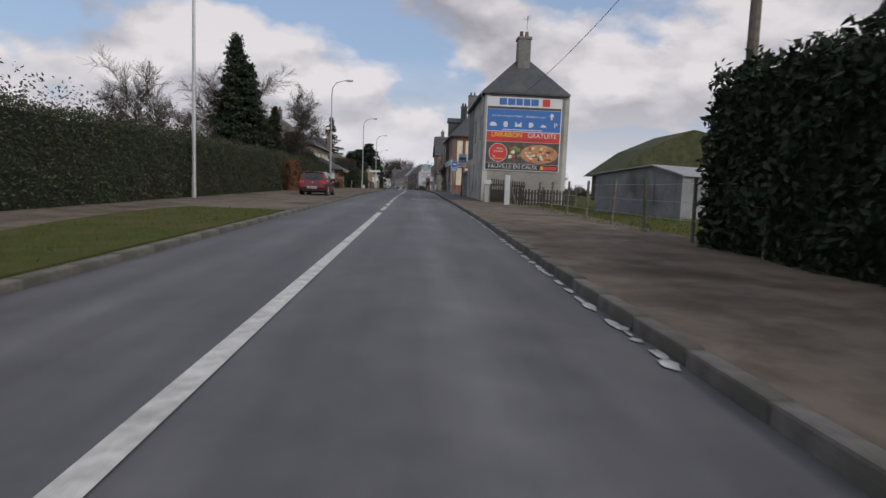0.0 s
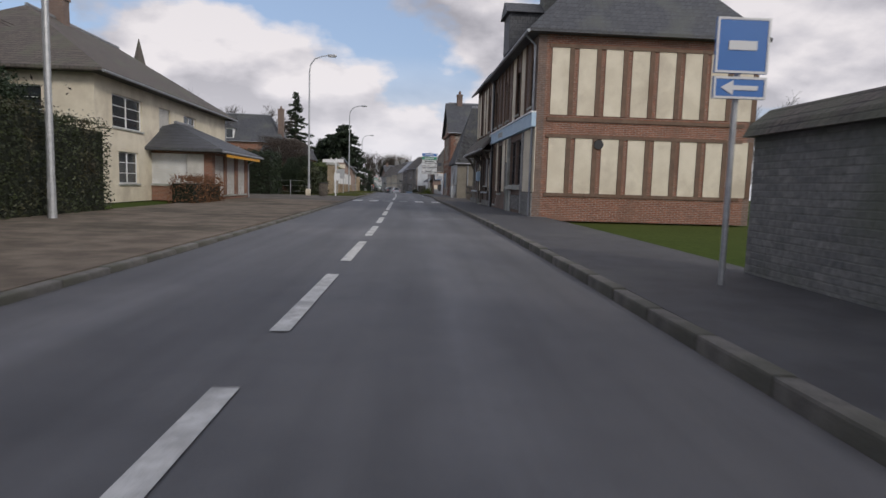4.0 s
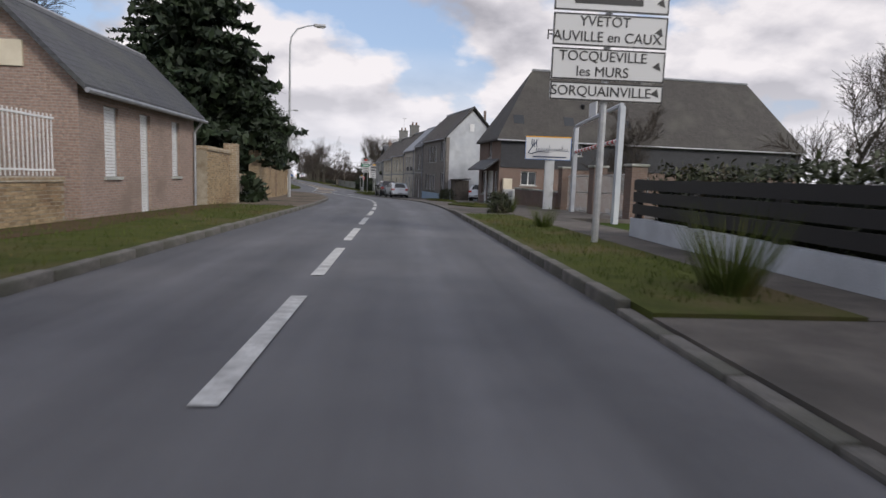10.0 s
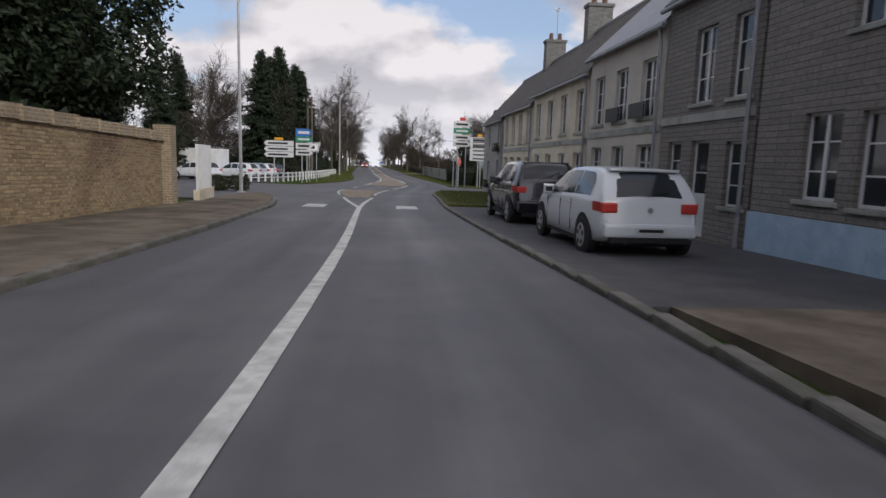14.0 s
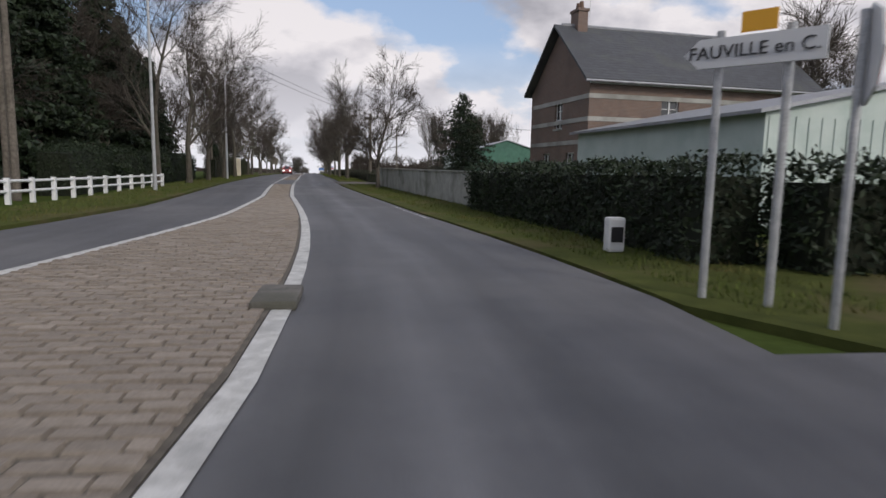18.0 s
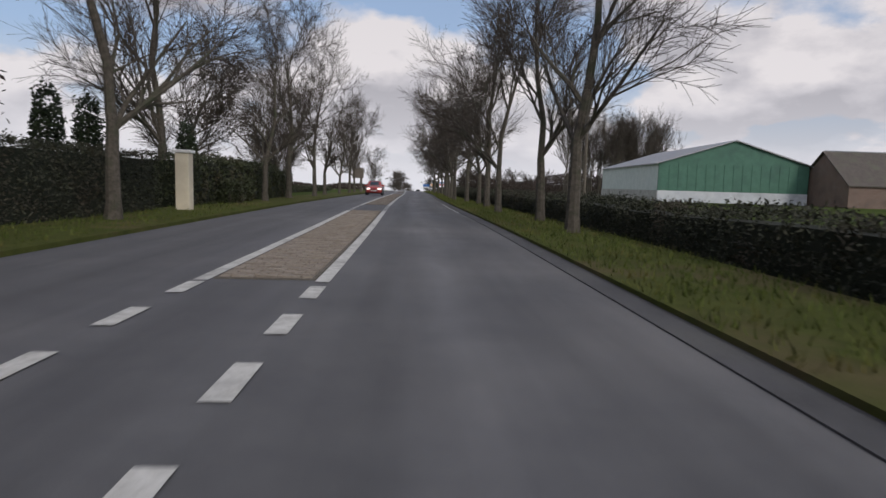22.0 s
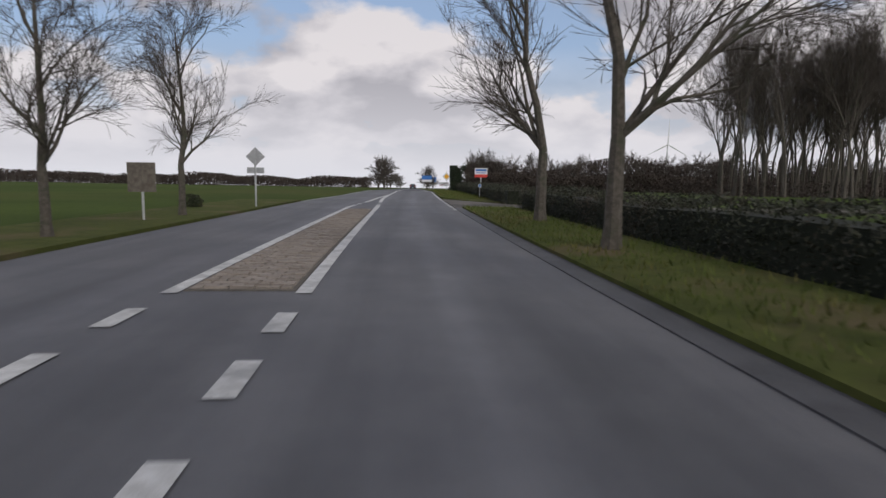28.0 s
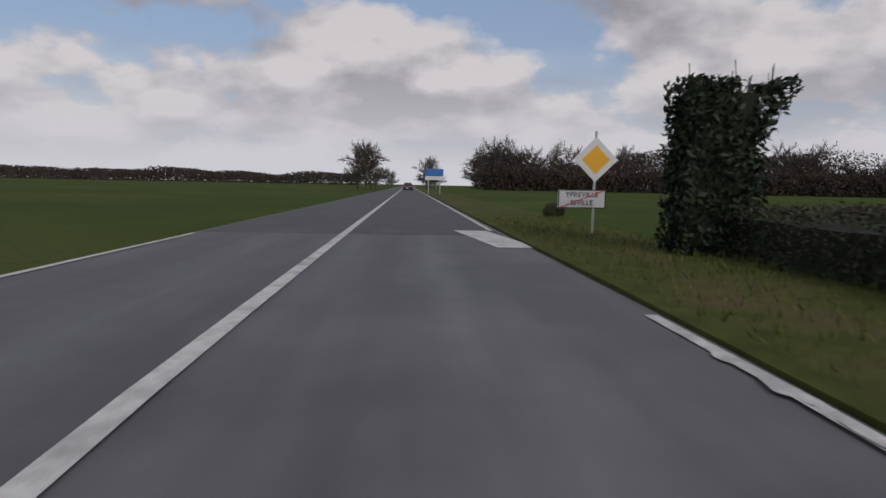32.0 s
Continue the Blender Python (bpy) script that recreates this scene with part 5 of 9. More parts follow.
for k in range(7):
    s = 80.31 + k * 0.95
    part("post", bx(lx(s) - 0.08, -0.05, 3.95, lx(s) + 0.08, -0.003, 6.7), TIMBER, h)
    if k not in (1, 4):
        part("plaster_panel", bx(lx(s + 0.85), -0.03, 4.05, lx(s + 0.1), -0.004, 6.5), CREAM, h)
part("letter_box", bx(lx(85.06), -0.24, 1.46, lx(84.62), -0.035, 1.98, bevel=0.02), BLUE, h, "small blue wall box")
part("box_lid", prism(nb(), [(-0.28, 1.96), (-0.03, 1.985), (-0.03, 2.05)], lx(85.10), lx(84.58), "x"), BLUE, h)
part("downpipe", tube(nb(), [(lx(80.03), -0.06, 0.1), (lx(80.03), -0.06, 6.4)], 0.05, 8), DARKMETAL, h)
chimney(h, 2.0, 4.0, 9.2, 11.0)
h, L, lx = house("shop_extension", "r", 87.19, 88.86, 4.25, 6.0, 3.0, 4.6, "low grey shop wing with a closed shutter", DIRTYWALL, OLDSLATE, front=((87.22, 88.22, 0.92, 2.85, "s", GREYSHUT),), over=0.05, gutter=False)
part("plinth", bx(0.0, -0.1, 0.0, L, -0.003, 0.42), GREYBRICK, h, "worn rubble plinth")
part("long_sill", bx(lx(88.45), -0.14, 0.82, L, -0.003, 0.9), WHITEWALL, h)


# slate-roofed house set back behind the forecourt, with its garage end at the road
h, L, lx = house("mansard_house", "r", 101.9, 109.0, 4.35, 7.1, 3.4, 8.2, "grey-brown house with steep slate roof and pale garage doors", DIRTYWALL, DIAMOND,
                 front=((2.6, 3.4, 1.2, 2.05, "w"), (7.3, 8.3, 0.1, 2.25, "d", None)), far=((0.5, 1.1, 1.25, 2.1, "w"), (1.95, 4.7, 0.08, 2.7, "g")), across=(4.35, 18.35), roof_kind="hip", hip=1.5, over=0.25, frame_mat=PEELING, far_wall=PEELING)
sk = part("skylight", bx(0.0, -0.16, 0.0, 0.75, 0.05, 0.8, m=pose(2.7, 0.89, 4.6, -36.5)), GALV, h)
part("pane", bx(0.07, -0.175, 0.07, 0.68, -0.163, 0.73, m=pose(2.7, 0.89, 4.6, -36.5)), GLASS, sk)
dm = part("dormer", bx(6.95, -0.05, 3.9, 8.45, 2.0, 5.4), WHITE, h)
part("dormer_roof", prism(nb(), [(6.7, 5.38), (8.7, 5.38), (7.7, 6.15)], -0.25, 2.6), SLATE, dm)
part("pane", bx(7.15, -0.08, 4.1, 8.25, -0.054, 5.25), CURTAIN, dm)
lf = part("door_leaf", bx(7.34, 0.04, 0.12, 8.26, 0.09, 2.22, bevel=0.01), BLUE, h, "pale blue panelled house door")
part("fanlight", prism(nb(), [(7.55, 1.85), (8.05, 1.85), (7.98, 2.0), (7.8, 2.08), (7.62, 2.0)], 0.03, 0.038), GLASS, lf)
part("wall_box", bx(6.6, -0.18, 1.4, 7.05, -0.01, 1.8, bevel=0.02), WHITE, h)
part("house_downpipe", tube(nb(), [(0.9, -0.06, 0.0), (0.9, -0.06, 3.35)], 0.05, 8), ZINC, h)
uc = thing("utility_cabinet", spot(102.75, 4.1, 0.1), "grey-green painted utility cabinet against the garage wall", "cabinet")
part("body", bx(-0.2, -0.45, 0.0, 0.22, 0.45, 1.08, bevel=0.015), PEELING, uc)
part("lid", bx(-0.24, -0.49, 1.08, 0.22, 0.49, 1.14, bevel=0.015), CONCRETE, uc)
part("door", bx(-0.225, -0.36, 0.14, -0.204, 0.36, 0.98, bevel=0.005), GALV, uc)
tb = thing("wheelie_bin", spot(110.3, 4.75, 0.1, 4), "grey-green wheelie bin beside the garage wall", "bin")
part("body", bx(-0.28, -0.3, 0.1, 0.28, 0.3, 0.95, bevel=0.04), GREYWALL, tb)
part("lid", bx(-0.3, -0.33, 0.95, 0.3, 0.33, 1.03, bevel=0.03), DARKMETAL, tb)
for k in (-0.24, 0.24):
    part("wheel", tube(nb(), [(k - 0.03, 0.25, 0.1), (k + 0.03, 0.25, 0.1)], 0.1, 12), BLACK, tb)

slope = math.hypot(3.55 + 0.25, (8.2 - 3.4) / 3.55 * 3.8)
pitch = math.degrees(math.atan2(8.2 - 3.4, 3.55))
slate_me = []
SLATE1 = surface("single_slate", (0.036, 0.037, 0.041), (0.058, 0.059, 0.064), scale=9, rough=0.85, bump=0.25, c=(0.075, 0.077, 0.062), big_scale=2.0, per=0.35, spec=0.2)
for k in range(3):
    b = prism(nb(), [(-0.15, 0.0), (-0.06, -0.13), (0.06 + 0.01 * k, -0.13), (0.15, 0.0), (0.15, 0.16), (-0.15, 0.16)], -0.012, 0.0)
    me = bpy.data.meshes.new("slate")
    b.to_mesh(me)
    b.free()
    me.materials.append(SLATE1)
    slate_me.append(me)
slates = part("slate_slope", nb(), SLATE1, h)
rs = random.Random(9)
row, up, rest = 0, 0.16, []
while up < slope - 0.2:
    f = up / slope
    x0, x1 = -0.1 + f * 1.55, L + 0.1 - f * 1.55
    x = x0 + 0.15 + (row % 2) * 0.15
    while x < x1 - 0.15:
        mm = pose(x, -0.25 + up * math.cos(math.radians(pitch)) - 0.012, 3.4 - 0.25 * (8.2 - 3.4) / 3.55 + 0.155 + up * math.sin(math.radians(pitch)), pitch - 90 - 3 + rs.uniform(-1.5, 1.5), 0, 0)
        if x < 6.2 and len(slates.children) < 320:
            ob = new("slate", rs.choice(slate_me))
            ob.parent = slates
            ob.matrix_basis = mm
        else:
            rest.append(mm)
        x += 0.305
    row += 1
    up += 0.165
tri = [(-0.15, 0.0, 0.16), (-0.15, 0.0, 0.0), (-0.06, 0.0, -0.13), (0.06, 0.0, -0.13), (0.15, 0.0, 0.0), (0.15, 0.0, 0.16)]
soup("slate_rest", np.array([[tuple(mm @ Vector((a, -0.012, c))) for a, b, c in tri] for mm in rest]), SLATE1, h)

# flint and brick house
h, L, lx = house("flint_house", "r", 113.0, 121.4, 4.62, 8.4, 6.9, 10.1, "tall house of knapped flint with red brick quoins and blue shutters", FLINT, SLATE,
                 front=((4.0, 5.0, 4.3, 6.0, "w"),), far=((2.4, 3.5, 0.9, 2.55, "w"), (5.6, 6.6, 0.9, 2.55, "w", BLUE), (2.6, 3.4, 4.3, 6.0, "w"), (6.0, 6.8, 4.3, 6.0, "w")), across=(4.62, 14.5), over=0.35)
for y in (0.3, 1.6, 7.9):
    for z in range(20):
        w = 0.32 if z % 2 else 0.22
        part("quoin", bx(-0.05, max(y - w, 0.0), 0.05 + z * 0.335, -0.003, min(y + w, 8.4), 0.36 + z * 0.335), BRICK, h)
for z in range(20):
    part("quoin", bx(0.0, -0.05, 0.05 + z * 0.335, 0.55 if z % 2 else 0.35, -0.003, 0.36 + z * 0.335), BRICK, h)
for z in (3.2, 3.75):
    part("brick_band", bx(-0.07, 0.0, z, -0.003, 8.4, z + 0.22), BRICK, h)
part("cornice", bx(-0.2, 0.0, 6.5, -0.003, 8.4, 6.85), BRICK, h)
for y in (2.95, 6.1):
    part("lintel", bx(-0.09, y - 0.8, 2.62, -0.003, y + 0.8, 2.95), BRICK, h)
chimney(h, 1.2, 4.2, 9.6, 11.3)
chimney(h, 7.0, 4.2, 9.6, 11.1)

# gateway and black fence
gt = thing("white_gate", spot(126.8, 5.0, 0.06), "white iron gate between round-topped posts", "gate")
part("gate_post", bx(-0.18, -0.18, 0.0, 0.18, 0.18, 1.6, bevel=0.02), WHITE, gt)
gate = part("gate_leaf", nb(), WHITE, gt)
for z in (0.12, 1.3):
    part("rail", tube(nb(), [(0.2, 0.0, z), (2.9, 0.4, z)], 0.025, 8), WHITE, gate)
for i in range(19):
    f = i / 18
    part("bar", tube(nb(), [(0.24 + 2.6 * f, 0.385 * f, 0.12), (0.24 + 2.6 * f, 0.385 * f, 1.3)], 0.013, 6), WHITE, gate)
part("post_ball", tube(nb(), [(0, 0, 1.6), (0, 0, 1.66), (0, 0, 1.78), (0, 0, 1.9)], [0.2, 0.17, 0.17, 0.05], 14), WHITE, gt)
fn = thing("black_fence", spot(132.5, 5.35, 0.06), "dark slatted fence on a low white wall with hedge behind", "fence")
part("low_wall", bx(-0.1, -5.2, 0.0, 0.12, 5.6, 0.42), WHITEWALL, fn)
for i in range(5):
    part("post", bx(-0.06, -5.1 + i * 2.6, 0.42, 0.06, -4.95 + i * 2.6, 1.3), DARKMETAL, fn)
for k in range(3):
    part("slat", bx(-0.1, -5.15, 0.52 + k * 0.27, -0.06, 5.5, 0.74 + k * 0.27), DARKMETAL, fn)

# slate-hung house of brick at the forecourt, with its sign, gantry and boundary wall
h, L, lx = house("slate_hung_house", "r", 163.8, 169.3, 7.4, 5.6, 4.8, 9.3, "brick house with slate-hung upper floor and steep tiled roof", DULLBRICK, DARKTILE,
                 front=((1.5, 2.55, 1.5, 2.4, "w"), (4.95, 5.7, 3.55, 4.4, "w"), (6.5, 7.4, 0.1, 2.2, "d"), (9.5, 10.7, 1.2, 2.3, "w"), (13.5, 14.6, 1.2, 2.3, "w")),
                 far=((0.45, 1.35, 0.75, 2.35, "w"), (2.0, 3.3, 0.1, 2.4, "s", WHITE), (3.8, 4.8, 0.75, 2.35, "w"), (2.2, 3.1, 3.3, 4.5, "w")), across=(7.4, 29.6), roof_kind="hip", hip=2.8, over=0.28)
part("slate_hanging", bx(0.05, -0.06, 2.62, 4.93, -0.004, 4.62), DARKSLATE, h, "dark slate hung on the upper wall")
part("slate_hanging", bx(4.93, -0.06, 2.62, 5.72, -0.004, 3.5), DARKSLATE, h)
part("slate_hanging", bx(5.72, -0.06, 2.62, L, -0.004, 4.62), DARKSLATE, h)
part("slate_apron", prism(nb(), [(-0.95, 2.5), (-0.02, 3.2), (-0.02, 3.1), (-0.95, 2.4)], 0.15, 5.4), SLATE, h, "slate apron roof over the shop front")
for x in (0.9, 4.4, 8.5):
    sk = part("skylight", bx(0.0, -0.1, 0.0, 0.85, 0.04, 0.85, m=pose(x, 0.42, 5.42, -32)), GALV, h)
    part("pane", bx(0.07, -0.115, 0.07, 0.78, -0.103, 0.78, m=pose(x, 0.42, 5.42, -32)), GLASS, sk)
part("wall_box", bx(0.25, -0.28, 1.2, 0.85, -0.01, 1.9, bevel=0.02), CREAM, h, "cream letter box on the wall")
part("vent_cowl", tube(nb(), [(6.0, 1.35, 6.6), (6.0, 1.1, 7.1)], [0.12, 0.14], 8), DARKMETAL, h)
chimney(h, 11.2, 2.8, 8.8, 10.1, 0.9, 0.7, GREYBRICK)
aerial(h, 10.2, 2.8, 9.3, 11.6)
fr = thing("steel_gantry", spot(148.8, 7.8, 0.05), "pale steel gantry with a red and white striped height bar", "gantry")
inv = fr.matrix_basis.inverted()
ga, gb = inv @ at(152.4, 8.25), inv @ at(145.2, 7.5)
for g in (ga, gb):
    part("post", bx(g.x - 0.09, g.y - 0.12, g.z - 0.05, g.x + 0.09, g.y + 0.12, g.z + 4.0), WHITEWALL, fr)
part("beam", tube(nb(), [ga + Vector((0, 0, 4.05)), gb + Vector((0, 0, 4.05))], 0.085, 6), WHITEWALL, fr)
bar = part("height_bar", nb(), WHITE, fr)
for k in range(24):
    part("stripe", tube(nb(), [ga.lerp(gb, k / 24) + Vector((0, 0, 2.85)), ga.lerp(gb, (k + 1) / 24) + Vector((0, 0, 2.85))], 0.08, 6), SIGNRED if k % 2 else WHITE, bar)
gm = ga.lerp(gb, 0.42) + Vector((0, 0, 4.15))
part("small_sign", bx(gm.x - 0.02, gm.y - 0.45, gm.z, gm.x + 0.02, gm.y + 0.45, gm.z + 0.55), SIGNWHITE, fr)
bw = thing("brick_boundary_wall", spot(159.0, 8.4, 0.05), "dark brick boundary wall with tall piers and iron gates", "wall")
inv = bw.matrix_basis.inverted()
for k in range(8):
    p, q = inv @ at(163.2 - k, 8.45), inv @ at(162.2 - k, 8.45)
    m = pose(q.x, q.y, 0, 0, 0, math.degrees(math.atan2(p.y - q.y, p.x - q.x)))
    part("masonry", bx(0.0, -0.12, 0.0, 1.0, 0.12, 0.95, m=m), DULLBRICK, bw)
    part("coping", bx(0.0, -0.17, 0.95, 1.0, 0.17, 1.03, bevel=0.015, m=m), CONCRETE, bw)
for s in (155.0, 150.6, 146.6):
    p = inv @ at(s, 8.75)
    pr = part("pier", bx(p.x - 0.3, p.y - 0.3, 0, p.x + 0.3, p.y + 0.3, 2.2), DULLBRICK, bw)
    part("pier_cap", bx(p.x - 0.36, p.y - 0.36, 2.2, p.x + 0.36, p.y + 0.36, 2.3, bevel=0.03), CONCRETE, pr)
for s0, s1 in ((151.0, 154.6), (147.0, 150.2)):
    p, q = inv @ at(s0, 8.75), inv @ at(s1, 8.75)
    gl = part("gate_leaf", nb(), GALV, bw)
    for z in (0.15, 1.0, 1.75):
        part("rail", tube(nb(), [p + Vector((0, 0, z)), q + Vector((0, 0, z))], 0.025, 6), GALV, gl)
    for k in range(24):
        g = p.lerp(q, (k + 0.5) / 24)
        part("bar", tube(nb(), [(g.x, g.y, 0.1), (g.x, g.y, 1.9)], 0.014, 5), GALV, gl)
cb = thing("pale_meter_cabinet", spot(163.7, 8.1, 0.07), "pale grey meter cabinet before the brick house", "cabinet")
part("body", bx(-0.4, -0.16, 0.0, 0.4, 0.16, 1.0, bevel=0.02), PEELING, cb)
part("door", bx(-0.34, -0.175, 0.08, 0.34, -0.162, 0.94), GALV, cb)
setting("verge_12", 154.2, 160.5, lambda s: 3.0 + abs(s - 157.4) * 0.25, lambda s: 5.6 - abs(s - 157.4) * 0.25, 0.13, GRASS, "kerbed grass island on the forecourt", "verge", step=0.6)
setting("verge_13", 166.0, 173.6, lambda s: 3.6 + abs(s - 169.4) * 0.2, lambda s: 5.6 - abs(s - 169.4) * 0.15, 0.13, GRASS, "kerbed grass island with a round shrub", "verge", step=0.6)
blades("grass_blades", 154.8, 160, lambda s: 3.6, lambda s: 5.1, 1500, 0.1, 0.13)
blades("grass_blades", 166.6, 173, lambda s: 4.2, lambda s: 5.1, 1500, 0.1, 0.13)

# white gable house and terrace
FRONT_A = ((177.8, 178.9, 0.9, 2.6, "w"), (180.9, 182.0, 1.0, 2.4, "c"), (182.1, 183.15, 1.0, 2.4, "c"), (183.5, 184.3, 1.05, 2.45, "w"), (178.1, 179.1, 3.75, 5.4, "w"), (180.5, 181.45, 3.6, 5.1, "w"), (181.6, 182.5, 3.6, 5.1, "w"), (182.65, 183.5, 3.6, 5.1, "w"))
FRONT_B = ((185.75, 186.45, 0.85, 2.15, "c"), (187.05, 187.75, 0.12, 2.2, "d"), (188.2, 188.8, 0.9, 2.2, "w"), (185.8, 186.5, 3.0, 4.6, "w"), (187.1, 187.9, 3.0, 4.6, "w"))
h, L, lx = house("white_gable_house", "r", 177.3, 185.5, TERRACE(185.5), 4.7, 5.7, 8.2, "house with white gable and weathered slate-hung front", CLAD, OLDSLATE,
                 front=FRONT_A, near_wall=WHITEWALL, over=0.15, skew=TERRACE(177.3) - TERRACE(185.5), frame_mat=WHITE)
part("plinth", bx(0, -0.06, 0, L, -0.003, 0.75), BLUE, h, "pale blue painted plinth")
part("gable_vent", bx(L + 0.003, 2.1, 6.3, L + 0.05, 2.5, 6.95), WHITE, h)
part("coping", prism(nb(), [(-0.2, 5.55), (2.35, 8.36), (4.9, 5.55), (4.9, 5.67), (2.35, 8.48), (-0.2, 5.67)], L + 0.14, L + 0.3, "x"), SLATE, h)
part("flue", tube(nb(), [(L - 0.5, 3.6, 6.6), (L - 0.5, 3.6, 8.2)], [0.12, 0.12], 8), DULLBRICK, h)
sh = thing("lean_to_shed", spot(176.5, 7.9, 0.1), "small weathered wooden lean-to with sheet roof", "shed")
part("shell", bx(-0.6, -0.75, 0, 0.6, 0.75, 1.7), OLDWOOD, sh)
part("roof", prism(nb(), [(-0.72, 1.68), (0.72, 1.8), (0.72, 1.87), (-0.72, 1.75)], -0.9, 0.8), DARKMETAL, sh)
h, L, lx = house("white_annexe", "r", 177.5, 184.0, 11.8, 7.5, 3.75, 4.0, "low white flat-roofed annexe with a garage door", WHITEWALL, ZINC, near=((1.0, 4.2, 0.1, 2.25, "g"),), gutter=False, over=0.1)
for i, (a, b, wl, lab, ev, rd, rf) in enumerate(((185.6, 189.2, CLAD, "slate-hung terraced house with tall windows", 5.4, 7.9, SLATE), (189.3, 194.6, PALE, "pale rendered terraced house under a zinc roof", 5.2, 7.7, ZINC), (194.7, 202.6, CREAM, "cream terraced house with many narrow windows", 4.95, 7.7, OLDSLATE), (202.7, 210.0, CREAM, "cream terraced house near the junction", 4.75, 7.6, OLDSLATE))):
    fr = list(FRONT_B) if i == 0 else []
    n = max(2, int((b - a) / 1.75))
    for k in range(n if i else 0):
        c = a + (k + 0.5) * (b - a) / n
        fr.append((c - 0.42, c + 0.42, 3.0, 4.5, "w"))
        fr.append((c - 0.45, c + 0.45, 0.15, 2.3, "d") if k == n // 2 else (c - 0.45, c + 0.45, 0.9, 2.3, "w"))
    h, L, lx = house("terraced_house", "r", a, b, TERRACE(b), 5.2, ev, rd, lab, wl, rf, front=tuple(fr), over=0.12, skew=TERRACE(a) - TERRACE(b), frame_mat=WHITE)
    h["group"] = "terrace along the lay-by"
    part("string_course", bx(0, -0.04, 2.6, L, -0.003, 2.78), CONCRETE, h)
    if i == 1:
        for s in (190.5, 192.2):
            part("window_grille", bx(lx(s) - 0.5, -0.16, 3.0, lx(s) + 0.5, -0.12, 3.4), DARKMETAL, h)
    if i > 1:
        chimney(h, 0.6, 2.6, rd - 0.4, rd + 1.4, 0.6, 1.1, GREYBRICK)
aerial(h, 0.9, 2.6, 8.8, 10.6)
h, L, lx = house("corner_house", "r", 210.1, 217.2, TERRACE(217.2), 5.2, 4.65, 7.5, "grey rendered corner house with flower boxes", GREYWALL, OLDSLATE, front=((211.0, 212.0, 3.1, 4.4, "w"), (214.4, 215.3, 3.1, 4.4, "w"), (211.2, 212.1, 0.1, 2.25, "d"), (214.6, 215.6, 0.75, 2.2, "w")), skew=TERRACE(210.1) - TERRACE(217.2), frame_mat=WHITE, over=0.12)
for s in (211.6, 215.0):
    fb = part("flower_box", bx(lx(s) - 0.5, -0.3, 2.75 if s < 213 else 0.45, lx(s) + 0.5, -0.06, 2.97 if s < 213 else 0.67), DARKMETAL, h)
    rb = np.random.default_rng(int(s))
    soup("flowers", scatter(rb, np.stack([rb.uniform(lx(s) - 0.5, lx(s) + 0.5, 260), rb.uniform(-0.32, -0.05, 260), rb.uniform(0.0, 0.28, 260) + (2.97 if s < 213 else 0.67)], 1), 260, 0.05), GREENLEAF, fb)

# far side of the side road: hedge, tall brick house, metal shed, concrete wall
h, L, lx = house("tall_brick_house", "r", 250.0, 257.0, 13.0, 7.0, 6.0, 8.9, "tall banded brick house with slate roof", DULLBRICK, SLATE, front=((2.0, 3.0, 1.0, 2.4, "w"), (6.0, 7.0, 1.0, 2.4, "w"), (4.0, 5.0, 3.6, 5.0, "w")), far=((1.4, 2.3, 0.8, 2.3, "w"), (4.4, 5.3, 0.8, 2.3, "w"), (3.0, 3.9, 3.6, 5.0, "w")), across=(12.9, 26.0), over=0.45)
for z in range(5):
    part("stone_band", bx(-0.03, 0.0, 0.5 + z * 1.1, -0.003, 7.0, 0.72 + z * 1.1), GREYWALL, h)
    part("stone_band", bx(0.0, -0.03, 0.5 + z * 1.1, L, -0.003, 0.72 + z * 1.1), GREYWALL, h)
part("dentil_band", bx(0.0, -0.08, 5.6, L, -0.003, 5.75), WHITE, h)
chimney(h, 1.0, 3.5, 8.6, 10.0)
aerial(h, 1.6, 3.5, 9.6, 11.2)
sh = thing("metal_shed", spot(240.5, 13.5, 0.0), "pale green sheet-metal shed with a shallow roof", "shed")
part("shell", prism(nb(), [(-3.2, 0.0), (7.0, 0.0), (7.0, 2.7), (1.9, 3.9), (-3.2, 2.9)], -5.0, 5.5), PALEMETAL, sh)
part("roof", prism(nb(), [(-3.5, 2.84), (1.9, 3.92), (7.3, 2.66), (7.3, 2.76), (1.9, 4.04), (-3.5, 2.94)], -5.2, 5.7), ZINC, sh)
for i in range(26):
    part("rib", bx(-3.1 + i * 0.4, -5.03, 0.05, -3.04 + i * 0.4, -5.003, 2.8), PALEMETAL, sh)
cw = thing("concrete_wall", spot(255.0, 4.95, 0.0), "long grey concrete panel wall with dark streaks", "wall")
for i in range(13):
    p0, p1 = at(242.5 + i * 1.9, 4.95), at(244.36 + i * 1.9, 4.95)
    m = cw.matrix_basis.inverted() @ pose(p0.x, p0.y, p0.z, 0, 0, math.degrees(math.atan2(p1.y - p0.y, p1.x - p0.x)))
    part("panel", bx(0.0, -0.05, -0.1, 1.86, 0.05, 1.22 + random.uniform(-0.01, 0.01), m=m), CONCRETE, cw)
    part("pier", bx(-0.05, -0.1, -0.1, 0.07, -0.051, 1.28, m=m), CONCRETE, cw)
    part("coping", bx(-0.03, -0.12, 1.23, 1.87, 0.1, 1.29, m=m), CONCRETE, cw)
cg = thing("closed_gate", spot(271.2, 5.6, 0.02), "cream sheet-metal gate leaf between posts", "gate")
part("leaf", bx(-0.04, -2.3, 0.06, 0.04, 2.3, 1.12), CREAM, cg)
